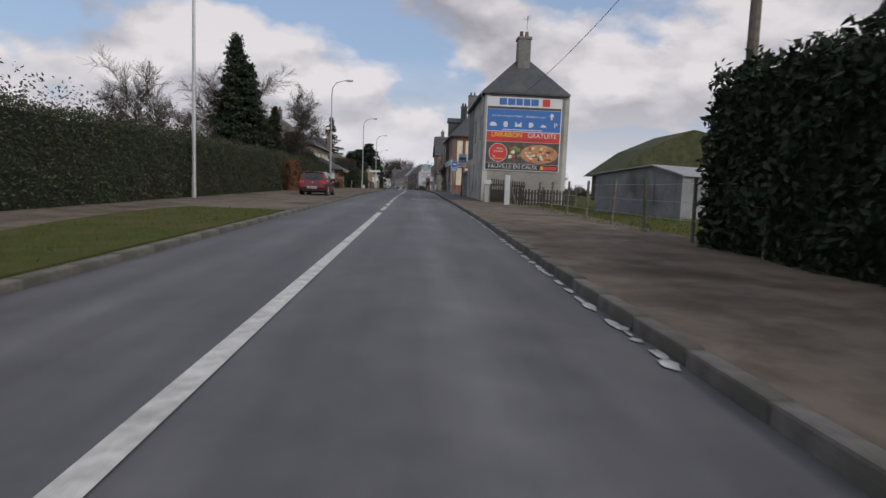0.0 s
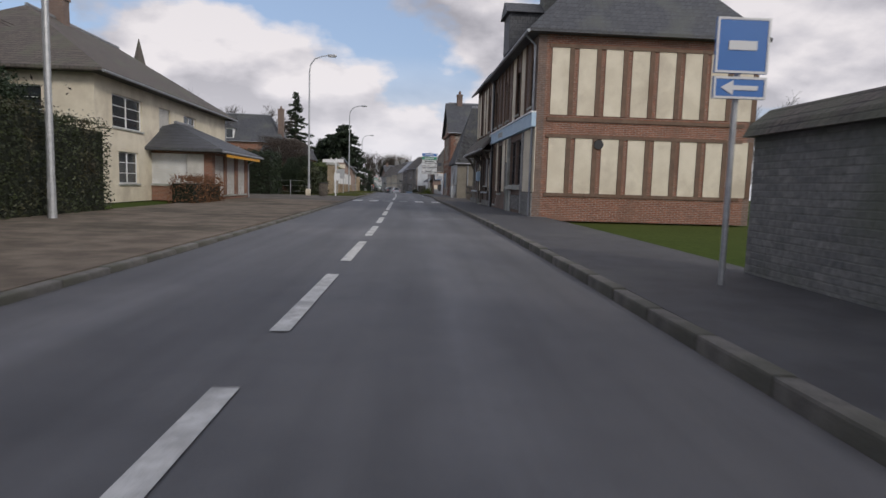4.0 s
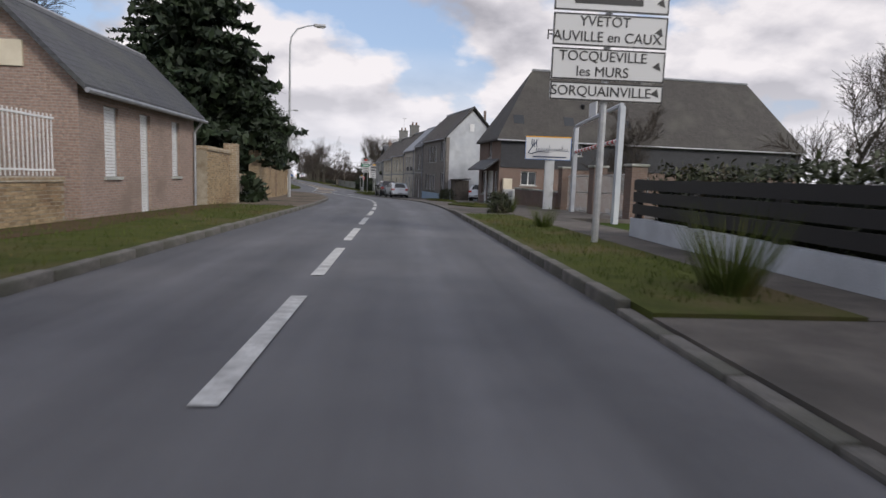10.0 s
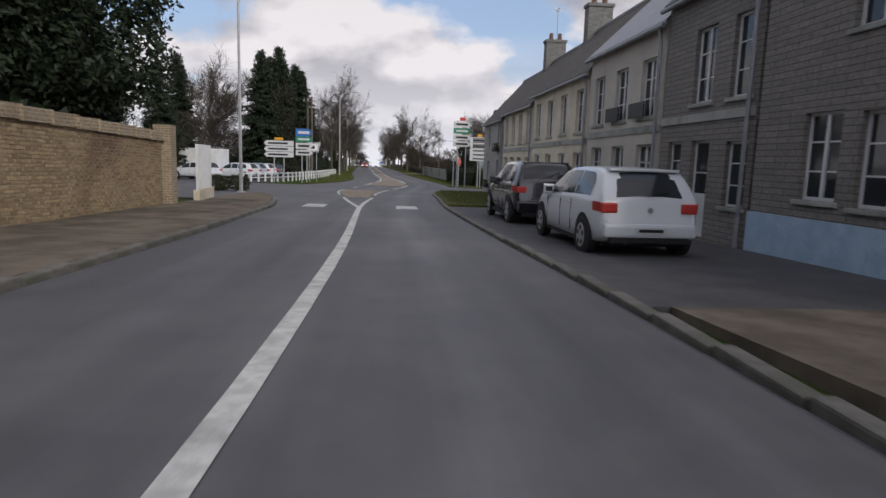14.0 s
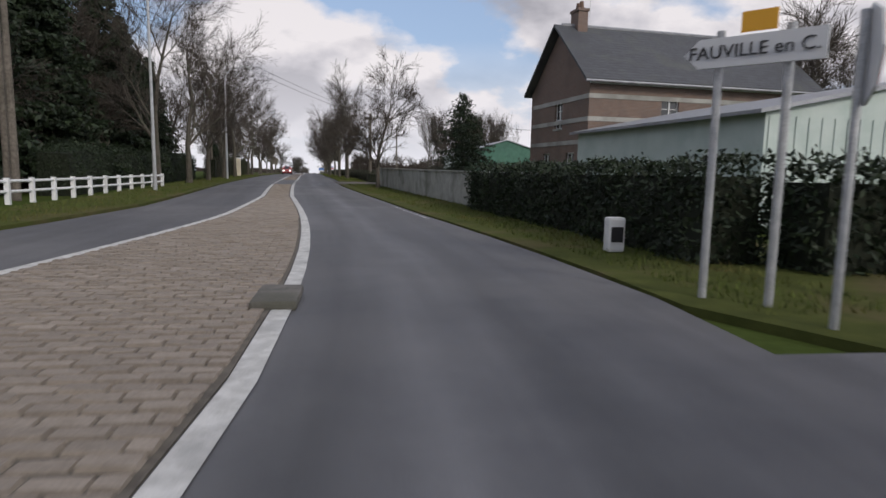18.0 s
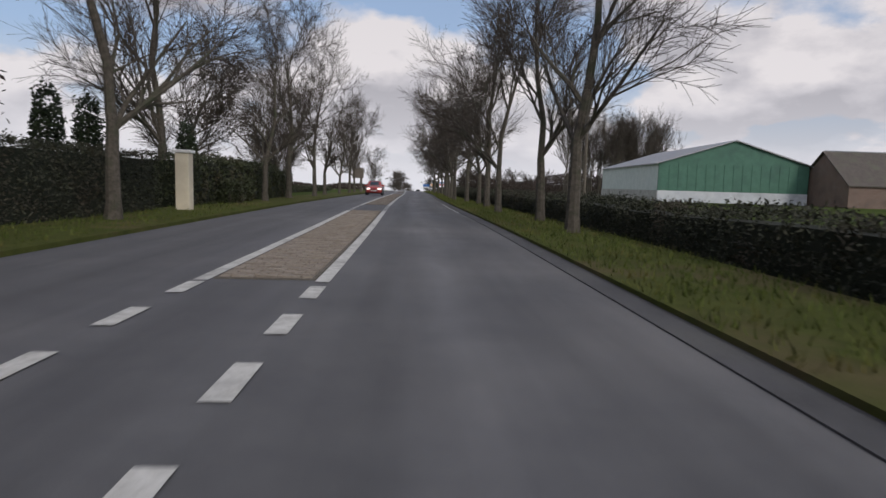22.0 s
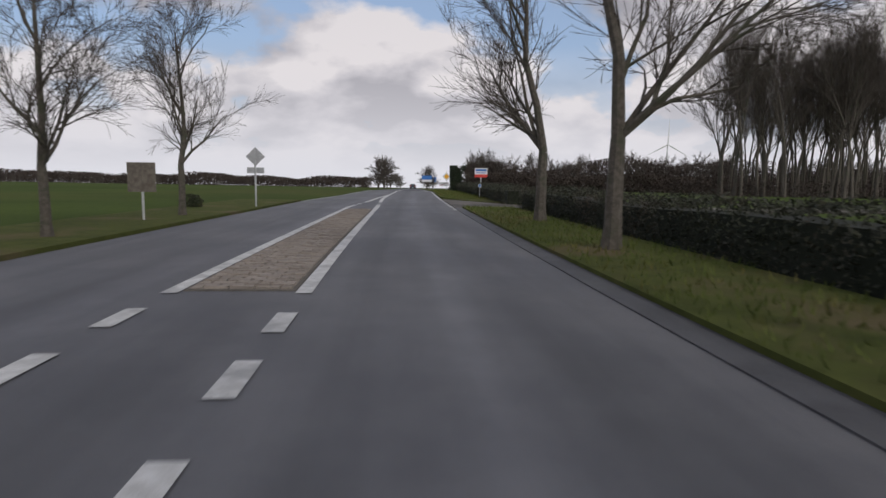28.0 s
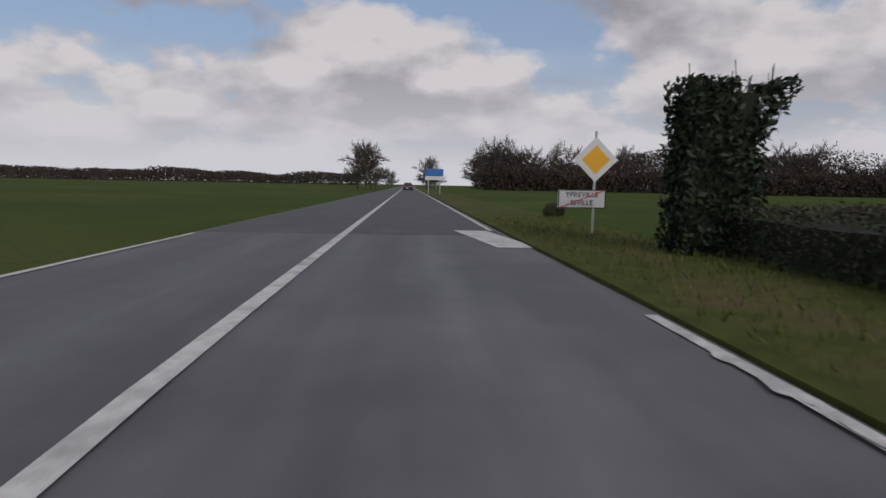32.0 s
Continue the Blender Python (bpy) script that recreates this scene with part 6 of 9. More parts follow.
for y in (-2.4, 2.4):
    part("post", bx(-0.08, y - 0.08, 0, 0.08, y + 0.08, 1.25), CONCRETE, cg)
for i in range(5):
    part("rib", bx(-0.055, -2.2 + i * 1.08, 0.08, -0.042, -2.14 + i * 1.08, 1.1), CREAM, cg)

# green barn across the field
bn = thing("farm_barn", spot(356.0, 42.9, 0.0, -5.5), "large farm barn of pale sheet with a dark green gable", "barn")
part("side_wall", bx(-9.8, -4.0, 0.0, -9.6, 30.0, 5.1), PALEMETAL, bn)
part("low_wall", bx(-9.9, -4.05, 0.0, -9.805, 30.0, 1.5), CONCRETE, bn)
part("gable_wall", prism(nb(), [(-9.8, 1.5), (9.8, 1.5), (9.8, 5.1), (0.0, 8.2), (-9.8, 5.1)], -4.2, -4.0), GREENMETAL, bn)
part("gable_base", bx(-9.8, -4.25, 0.0, 9.8, -4.05, 1.5), WHITEWALL, bn)
part("far_wall", bx(9.6, -4.0, 0.0, 9.8, 30.0, 5.1), PALEMETAL, bn)
part("end_wall", prism(nb(), [(-9.8, 0.0), (9.8, 0.0), (9.8, 5.1), (0.0, 8.2), (-9.8, 5.1)], 29.8, 30.0), GREENMETAL, bn)
for a, b in ((-10.2, 0.0), (10.2, 0.0)):
    part("roof", prism(nb(), [(a, 5.0), (b, 8.22), (b, 8.36), (a, 5.14)], -4.6, 30.4), ZINC, bn)
for i in range(17):
    part("rib", bx(-9.6 + i * 1.2, -4.26, 1.55, -9.5 + i * 1.2, -4.2, 5.0), GREENMETAL, bn)
h, L, lx = house("farm_shed", "r", 344.0, 354.0, 52.5, 10.0, 2.8, 6.9, "long brown farm shed with a tiled roof", DULLBRICK, OLDSLATE, gutter=False, across=(52.5, 80.0))

# left side: clinic-like bungalow, kiosk, park house, church
h, L, lx = house("cream_villa", "l", 74.0, 92.0, -12.6, 10.0, 5.5, 8.6, "cream villa with broad dark tiled hip roof", CREAM, OLDSLATE, front=((75.5, 78.5, 3.2, 4.6, "w"), (80.5, 82.0, 3.2, 4.6, "s", SHUTTER), (84, 86, 3.2, 4.6, "w"), (76, 78, 0.8, 2.2, "w")), near=((2.0, 4.5, 3.2, 4.6, "w"), (6.0, 7.5, 3.2, 4.6, "w")), roof_kind="hip", hip=4.5, over=0.6)
chimney(h, 7.0, 5.0, 8.4, 9.9)
h, L, lx = house("porch_pavilion", "l", 79.4, 86.4, -9.7, 5.0, 2.7, 3.8, "low brick pavilion with cream shutters and slate roof", BRICK, SLATE, front=((79.9, 81.6, 0.3, 2.3, "s", SHUTTER), (82.0, 83.7, 0.3, 2.3, "s", SHUTTER), (84.2, 85.9, 0.3, 2.3, "s", SHUTTER)), near=((1.2, 3.4, 0.8, 2.3, "s", SHUTTER),), roof_kind="hip", hip=2.2, over=0.7)
part("yellow_garland", bx(0.0, -0.72, 2.2, L, -0.7, 2.35), SIGNYELLOW, h, "yellow bunting below the eaves")
h, L, lx = house("manor_house", "r", 143.2, 150.4, -18.0, 7.2, 7.4, 11.3, "brick manor with tall slate roof among trees", BRICK, SLATE, front=((2, 3.2, 1, 3, "w"), (6, 7.2, 1, 3, "w"), (11, 12.2, 1, 3, "w"), (2, 3.2, 4.4, 6.3, "w"), (6, 7.2, 4.4, 6.3, "w"), (11, 12.2, 4.4, 6.3, "w")), across=(-31.3, -17.8), near=((2.0, 3.2, 1.0, 3.0, "w"), (4.4, 5.6, 1.0, 3.0, "w"), (2.0, 3.2, 4.2, 6.0, "w")), roof_kind="hip", hip=2.5)
chimney(h, 0.5, 1.2, 7.0, 11.9, 0.85, 0.7, DULLBRICK)
chimney(h, 13.0, 1.2, 7.0, 12.3, 0.85, 0.7, DULLBRICK)
dm = part("dormer", bx(5.1, 0.0, 7.4, 6.3, 1.8, 9.0), WHITE, h)
part("dormer_roof", prism(nb(), [(4.9, 9.0), (6.5, 9.0), (5.7, 9.6)], -0.2, 2.6), SLATE, dm)
part("pane", bx(5.25, -0.02, 7.6, 6.15, -0.003, 8.85), GLASS, dm)
h, L, lx = house("mansard_lodge", "r", 142.4, 148.4, -14.0, 6.0, 4.7, 5.3, "small lodge with slate mansard and white dormers", BRICK, SLATE, across=(-21.4, -13.4), roof_kind="hip", hip=1.6, over=0.1)
part("mansard_slope", frustum(nb(), (-0.25, -0.25, L + 0.25, 6.25), 4.65, (0.75, 0.75, L - 0.75, 5.25), 6.7), SLATE, h, "steep slate lower slope")
part("upper_roof", frustum(nb(), (0.6, 0.6, L - 0.6, 5.4), 6.66, (2.7, 2.98, L - 2.7, 3.02), 7.9), OLDSLATE, h, "shallow slate upper roof")
for x in (2.4, 5.4):
    dm = part("dormer", bx(x, -0.2, 4.9, x + 0.95, 1.2, 6.35), WHITE, h)
    part("dormer_roof", bx(x - 0.1, -0.3, 6.35, x + 1.05, 1.3, 6.45), OLDSLATE, dm)
    part("pane", bx(x + 0.12, -0.22, 5.05, x + 0.83, -0.202, 6.2), CURTAIN, dm)
h, L, lx = house("garden_pavilion", "l", 138.6, 146.4, -7.15, 3.2, 3.25, 4.85, "small pale brick garden pavilion with slate roof and white shutters", PALEBRICK, SLATE, front=((139.8, 140.6, 1.1, 2.8, "s", WHITE), (141.9, 142.6, 0.1, 2.8, "s", WHITE), (144.3, 145.0, 1.1, 2.8, "s", WHITE)), over=0.3)
part("gable_louvre", bx(-0.05, 1.1, 3.45, -0.003, 2.1, 4.0), CREAM, h)

CHURCHSTONE = coursed("church_stone", (0.30, 0.265, 0.21), (0.23, 0.20, 0.16), (0.17, 0.15, 0.12), 0.6, 0.32, gap=0.02, uneven=0.12, stain=(0.14, 0.125, 0.10))
ch = thing("church", spot(176.5, -46.2, 0.0), "grey stone church tower with a balustrade, slate spire and clock", "church")
part("lower_stage", bx(-4.75, -4.75, 0.0, 4.75, 4.75, 10.6), CHURCHSTONE, ch)
part("set_off", frustum(nb(), (-4.85, -4.85, 4.85, 4.85), 10.6, (-4.2, -4.2, 4.2, 4.2), 11.5), CHURCHSTONE, ch)
part("bell_stage", bx(-4.1, -4.1, 11.5, 4.1, 4.1, 13.8), CHURCHSTONE, ch)
part("cornice", bx(-4.45, -4.45, 13.8, 4.45, 4.45, 14.15, bevel=0.06), CHURCHSTONE, ch)
for x in (-1, 1):
    for y in (-1, 1):
        part("buttress", bx(min(x * 4.4, x * 5.5), min(y * 4.4, y * 5.5), 0.0, max(x * 4.4, x * 5.5), max(y * 4.4, y * 5.5), 9.3), CHURCHSTONE, ch)
        part("buttress_cap", frustum(nb(), (x * 4.95 - 0.6, y * 4.95 - 0.6, x * 4.95 + 0.6, y * 4.95 + 0.6), 9.3, (x * 4.5 - 0.25, y * 4.5 - 0.25, x * 4.5 + 0.25, y * 4.5 + 0.25), 12.0), CHURCHSTONE, ch)
        part("pinnacle", tube(nb(), [(x * 4.2, y * 4.2, 14.15), (x * 4.2, y * 4.2, 15.6), (x * 4.2, y * 4.2, 15.7), (x * 4.2, y * 4.2, 16.5)], [0.32, 0.32, 0.42, 0.05], 8), CHURCHSTONE, ch)
for k in (-1, 1):
    part("balustrade_rail", bx(-4.0, k * 4.2 - 0.12, 15.0, 4.0, k * 4.2 + 0.12, 15.25), CHURCHSTONE, ch)
    part("balustrade_rail", bx(k * 4.2 - 0.12, -4.0, 15.0, k * 4.2 + 0.12, 4.0, 15.25), CHURCHSTONE, ch)
    for j in range(15):
        part("baluster", bx(-3.85 + j * 0.55 - 0.12, k * 4.2 - 0.1, 14.15, -3.85 + j * 0.55 + 0.12, k * 4.2 + 0.1, 15.0), CHURCHSTONE, ch)
        part("baluster", bx(k * 4.2 - 0.1, -3.85 + j * 0.55 - 0.12, 14.15, k * 4.2 + 0.1, -3.85 + j * 0.55 + 0.12, 15.0), CHURCHSTONE, ch)
part("spire", tube(nb(), [(0, 0, 14.15), (0, 0, 15.9), (0, 0, 27.0)], [3.15, 2.6, 0.05], 8), OLDSLATE, ch)
part("clock_face", tube(nb(), [(2.4, -4.75, 9.4), (2.4, -4.83, 9.4)], 0.8, 24), SIGNWHITE, ch)
for a, l in ((20, 0.55), (150, 0.4)):
    part("clock_needle", bx(-0.04, -4.86, 0.0, 0.04, -4.84, l, m=pose(2.4, 0, 9.4, 0, a, 0)), SIGNBLACK, ch)
for x in (-2.3, -1.5, 1.3, 2.1):
    part("belfry_opening", bx(x - 0.28, -4.16, 11.9, x + 0.28, -4.08, 13.2), DARKMETAL, ch)
part("nave", bx(-5, 4.76, 0, 5, 26, 7.5), CHURCHSTONE, ch)
part("nave_roof", prism(nb(), [(-5.4, 7.4), (5.4, 7.4), (0, 12.0)], 4.76, 26.4), SLATE, ch)

# walls and railings on the left
LIME = surface("lime_mortar", (0.30, 0.26, 0.20), (0.38, 0.34, 0.27), scale=6, rough=0.95, bump=0.3, c=(0.20, 0.16, 0.11), big_scale=0.7)
STOCK = surface("stock_brick", (0.27, 0.19, 0.11), (0.40, 0.31, 0.19), scale=9, rough=0.9, bump=0.35, c=(0.20, 0.13, 0.08), big_scale=0.5, per=0.28, island=True, spread=0.3)
STOCK1 = surface("single_stock_brick", (0.27, 0.19, 0.11), (0.40, 0.31, 0.19), scale=9, rough=0.9, bump=0.35, c=(0.20, 0.13, 0.08), big_scale=0.5, per=0.28, spread=0.3)
brick_me = []
for k in range(3):
    b = bx(-0.105 + 0.004 * k, -0.014 - 0.003 * k, -0.033, 0.105, 0.0, 0.032, bevel=0.006)
    me = bpy.data.meshes.new("brick")
    b.to_mesh(me)
    b.free()
    me.materials.append(STOCK1)
    brick_me.append(me)


def brick_face(parent, s0, s1, u, z0, z1, near0, near1):
    """Brick courses on the road face of a wall: the nearest ones as single bricks, the others joined."""
    rg = random.Random(int(s0))
    inv = parent.matrix_basis.inverted()
    rest, row, z = [], 0, z0
    while z < z1 - 0.03:
        s = s0 + (row % 2) * 0.112
        while s < s1 - 0.11:
            j = rg.uniform(-0.006, 0.006)
            if near0 <= s < near1:
                p = at(s + 0.105, u, z + 0.035 + j)
                ob = new("brick", rg.choice(brick_me))
                ob.parent = parent
                ob.matrix_basis = inv @ pose(p.x, p.y, p.z, 0, 0, facing(s) + 90 + rg.uniform(-0.5, 0.5))
            else:
                o = 0.008 + rg.uniform(0, 0.008)
                w = 0.21 + rg.uniform(-0.012, 0.0)
                q = [inv @ at(a, u, b) for a, b in ((s, z + 0.002 + j), (s + w, z + 0.002 + j), (s + w, z + 0.067 + j), (s, z + 0.067 + j))]
                f = [inv @ at(a, u + o, b) for a, b in ((s + 0.004, z + 0.005 + j), (s + w - 0.004, z + 0.005 + j), (s + w - 0.004, z + 0.063 + j), (s + 0.004, z + 0.063 + j))]
                rest.append([tuple(c) for c in f])
                for k in range(4):
                    rest.append([tuple(c) for c in (q[k], q[(k + 1) % 4], f[(k + 1) % 4], f[k])])
            s += 0.224
        z += 0.078
        row += 1
    tagged(soup("brick_rest", np.array(rest), STOCK, parent), kind="stuff")


wl = thing("flint_wall_with_railing", spot(125.5, -7.25, 0.02), "low flint and brick wall carrying a white railing", "wall")
for s in range(114, 138):
    p0, p1 = at(s, -7.2), at(s + 1, -7.2)
    m = wl.matrix_basis.inverted() @ pose(p0.x, p0.y, p0.z, 0, 0, math.degrees(math.atan2(p1.y - p0.y, p1.x - p0.x)))
    part("masonry", bx(0, 0, -0.1, 1.0, 0.35, 0.9, m=m), LIME, wl)
    part("coping", bx(0, -0.04, 0.9, 1.0, 0.39, 1.0, m=m), YBRICK, wl)
    for z in (1.12, 2.2):
        part("rail", bx(0, 0.15, z, 1.0, 0.19, z + 0.04, m=m), WHITE, wl)
    for k in range(7):
        part("bar", bx(k / 7 + 0.06, 0.16, 1.02, k / 7 + 0.079, 0.18, 2.3, m=m), WHITE, wl)
brick_face(wl, 114.05, 137.95, -7.2, 0.03, 0.9, 121.0, 123.4)
gt = thing("iron_gate", spot(111.0, -7.3, 0.03), "white iron double gate with stone piers", "gate")
for y in (-2.2, 2.0):
    g = part("pier", bx(-0.3, y - 0.3, 0, 0.3, y + 0.3, 2.8), YBRICK, gt)
    part("pier_cap", prism(nb(), [(-0.46, 2.8), (0.46, 2.8), (0.34, 3.0), (0.0, 3.5), (-0.34, 3.0)], y - 0.42, y + 0.42), CONCRETE, g)
lf = part("gate_leaf", nb(), WHITE, gt)
for z in (0.15, 1.0, 1.95):
    part("rail", bx(-0.02, -1.9, z, 0.02, 1.7, z + 0.05), WHITE, lf)
for i in range(24):
    part("bar", tube(nb(), [(0, -1.85 + i * 0.152, 0.1), (0, -1.85 + i * 0.152, 2.1 + 0.15 * math.sin(i * 0.27)), (0, -1.85 + i * 0.152, 2.25 + 0.15 * math.sin(i * 0.27))], [0.014, 0.014, 0.003], 6), WHITE, lf)
bwl = thing("brick_park_wall", spot(170.0, -6.7, 0.0), "long weathered yellow-brown brick wall with rounded coping", "wall")
s = 146.5
while s < 193.5:
    p0, p1 = at(s, -6.75), at(s + 1.02, -6.75)
    m = bwl.matrix_basis.inverted() @ pose(p0.x, p0.y, p0.z, 0, 0, math.degrees(math.atan2(p1.y - p0.y, p1.x - p0.x)))
    hh = 2.0 if s < 150 or s > 155 else 1.1
    part("masonry", bx(0, 0, -0.1, 1.02, 0.35, hh, m=m), LIME, bwl)
    part("coping", bx(0, -0.07, hh, 1.02, 0.42, hh + 0.17, bevel=0.05, m=m), YBRICK, bwl)
    s += 1.0
brick_face(bwl, 146.5, 149.7, -6.75, 0.03, 2.0, 0, 0)
brick_face(bwl, 155.3, 193.4, -6.75, 0.03, 2.0, 176.0, 178.4)
for s in (150.0, 155.0, 193.8):
    p = at(s, -6.75)
    part("pier", bx(-0.25, -0.25, -0.1, 0.25, 0.25, 2.45, m=bwl.matrix_basis.inverted() @ pose(p.x, p.y, p.z, 0, 0, facing(s))), YBRICK, bwl)
dg = thing("white_panel_gate", spot(197.0, -6.6, 0.02, 6), "white louvred gate panel beside the wall end", "gate")
part("leaf", bx(-0.03, -1.3, 0.45, 0.03, 1.3, 2.0), WHITE, dg)
part("base", bx(-0.1, -1.4, 0.0, 0.1, 1.4, 0.45), CREAM, dg)
for i in range(13):
    part("louvre", bx(0.03, -1.28 + i * 0.2, 0.5, 0.05, -1.16 + i * 0.2, 1.95), WHITE, dg)

# ---- trees, hedges, shrubs ----
def limbs(seed, tall, clear, r0, spread, levels=4, twigs=5, droop=0.0, upright=0.5, reach=1.0, forks=3):
    """Segments (p, q, rp, rq, level) of a bare tree, from a tapered trunk to fine twigs."""
    rng = random.Random(seed)
    segs = []

    def grow(p, d, length, r, level):
        n = 4 if level < 2 else 3
        step = length / n
        for i in range(n):
            d = (d + Vector((rng.gauss(0, 0.13), rng.gauss(0, 0.13), rng.gauss(0.03 * upright - droop * level * 0.05, 0.09)))).normalized()
            q = p + d * step
            ra, rb = r * (1 - 0.7 * i / n), r * (1 - 0.7 * (i + 1) / n)
            segs.append((p, q, ra, rb, level))
            if level < levels:
                k = (2 if level == 0 and i > 0 else 1 if level == 0 else rng.choice((1, 2))) if level < levels - 1 else rng.choice((3, twigs - 1, 4))
                for _ in range(k):
                    a = rng.uniform(0, 6.28)
                    side = d.orthogonal().normalized()
                    side.rotate(Matrix.Rotation(a, 3, d))
                    w = spread * rng.uniform(0.7, 1.25)
                    nd = (d + side * w + Vector((0, 0, 0.12 * upright))).normalized()
                    grow(q - d * step * rng.random() * 0.5, nd, length * rng.uniform(0.42, 0.62) * (reach if level >= levels - 2 else 1.0), rb * rng.uniform(0.55, 0.75), level + 1)
            p = q

    base = Vector((0, 0, -0.1))
    p, r, d = base, r0, Vector((0, 0, 1))
    for i in range(4):
        d = (d + Vector((rng.gauss(0, 0.03), rng.gauss(0, 0.03), 0))).normalized()
        q = p + d * clear / 4
        segs.append((p, q, r * (1.25 if i == 0 else 1), r * 0.93, -1))
        p, r = q, r * 0.93
    grow(p, d, tall - clear, r * 0.95, 0)
    for k in range(forks):
        a = rng.uniform(0, 6.28)
        grow(p, Vector((math.cos(a) * spread, math.sin(a) * spread, 0.8)).normalized(), (tall - clear) * 0.6, r * 0.55, 1)
    return segs


def prisms(segs, n):
    P = np.array([s[0] for s in segs], float)
    Q = np.array([s[1] for s in segs], float)
    ra, rb = np.array([s[2] for s in segs]), np.array([s[3] for s in segs])
    D = Q - P
    D /= np.linalg.norm(D, axis=1)[:, None]
    A = np.cross(D, np.where(np.abs(D[:, 2:3]) < 0.9, [[0, 0, 1.0]], [[1.0, 0, 0]]))
    A /= np.linalg.norm(A, axis=1)[:, None]
    B = np.cross(D, A)
    faces = []
    for k in range(n):
        c0, s0, c1, s1 = (f(2 * math.pi * j / n) for j in (k, k + 1) for f in (math.cos, math.sin))
        e0, e1 = A * c0 + B * s0, A * c1 + B * s1
        faces.append(np.stack([P + e0 * ra[:, None], P + e1 * ra[:, None], Q + e1 * rb[:, None], Q + e0 * rb[:, None]], 1))
    return np.concatenate(faces)


def bare_tree(name, seed, tall, clear, r0, spread, label, group="", fine=0.007, **k):
    raw = limbs(seed, tall, clear, r0, spread, **k)
    f = tall / max(q.z for p, q, a, b, l in raw)
    segs = [(p * f, q * f, max(a, fine), max(b, fine * 0.7), l) for p, q, a, b, l in raw]
    ob = thing(name, Matrix(), label, "tree", group)
    soup("trunk", prisms([s for s in segs if s[4] <= 0], 8), BARK, ob)
    soup("limb_crown", prisms([s for s in segs if 1 <= s[4] <= 2], 5), BARK, ob)
    soup("twig_crown", prisms([s for s in segs if s[4] > 2], 3), TWIG, ob)
    return ob


def conifer(name, seed, tall, wide, label, mat=None, dense=1.0, gap=0.35, size=0.16, full=0.8):
    rng = np.random.default_rng(seed)
    ob = thing(name, Matrix(), label, "tree")
    part("trunk", tube(nb(), [(0, 0, -0.1), (0, 0, tall * 0.5), (0, 0, tall)], [tall * 0.022, tall * 0.012, 0.02], 8), BARK, ob)
    pts, br = [], []
    z = tall * 0.10
    while z < tall * 0.985:
        f = 1 - z / tall
        n = int(5 + 6 * f)
        for i in range(n):
            a = rng.uniform(0, 6.28)
            L = wide * (f ** full) * rng.uniform(0.5 if full < 0.6 else 0.65, 1.15) + 0.1
            tip = np.array([math.cos(a) * L, math.sin(a) * L, -0.22 * L + 0.1])
            br.append((Vector((0, 0, z)), Vector(tip) + Vector((0, 0, z)), 0.03 * f + 0.01, 0.006, 1))
            for t in np.linspace(0.15, 1, max(3, int(L / 0.16 * dense))):
                side = np.array([-math.sin(a), math.cos(a), 0]) * rng.normal(0, 0.16 * L * (1.1 - t) + 0.06)
                pts.append(np.array([0, 0, z]) + tip * t + side + rng.normal(0, 0.05, 3))
        z += gap * (0.5 + f)
    soup("branch_crown", prisms(br, 3), BARK, ob)
    pts = np.array(pts)
    many = np.repeat(pts, 5, axis=0)
    many += rng.normal(0, 1, many.shape) * np.array([0.13, 0.13, 0.07])
    soup("needle_crown", scatter(rng, many, len(many), size * 1.15), mat or DARKLEAF, ob)
    return ob


def leafy(name, seed, lumps, label, category="tree", mat=None, dense=900, size=0.11, trunk=None):
    """A leafy evergreen: lumps (x, y, z, rx, ry, rz) covered with leaves, with gaps."""
    rng = np.random.default_rng(seed)
    ob = thing(name, Matrix(), label, category)
    tot = []
    for x, y, z, rx, ry, rz in lumps:
        n = int(dense * (rx * ry + ry * rz + rx * rz) ** 0.9)
        v = rng.normal(size=(n, 3))
        v /= np.linalg.norm(v, axis=1)[:, None]
        bumps = 1 + 0.16 * np.sin(v[:, 0] * 7 + x) * np.sin(v[:, 1] * 6 + y) + 0.12 * np.sin(v[:, 2] * 9 + z)
        rad = (rng.uniform(0.55, 1.0, (n, 1)) ** 0.5) * bumps[:, None] * rng.uniform(0.9, 1.07, (n, 1))
        c = v * np.array([rx, ry, rz]) * rad + np.array([x, y, z])
        tot.append(c[c[:, 2] > 0.03])
    c = np.concatenate(tot)
    soup("foliage", scatter(rng, c, len(c), size), mat or DARKLEAF, ob)
    bm = nb()
    for x, y, z, rx, ry, rz in lumps:
        tube(bm, [(x * 0.2, y * 0.2, 0.0), (x * 0.7, y * 0.7, z * 0.6), (x, y, z)], [0.09 * rz ** 0.5, 0.06, 0.03], 6)
    part("stem_frame", bm, BARK, ob)
    return ob


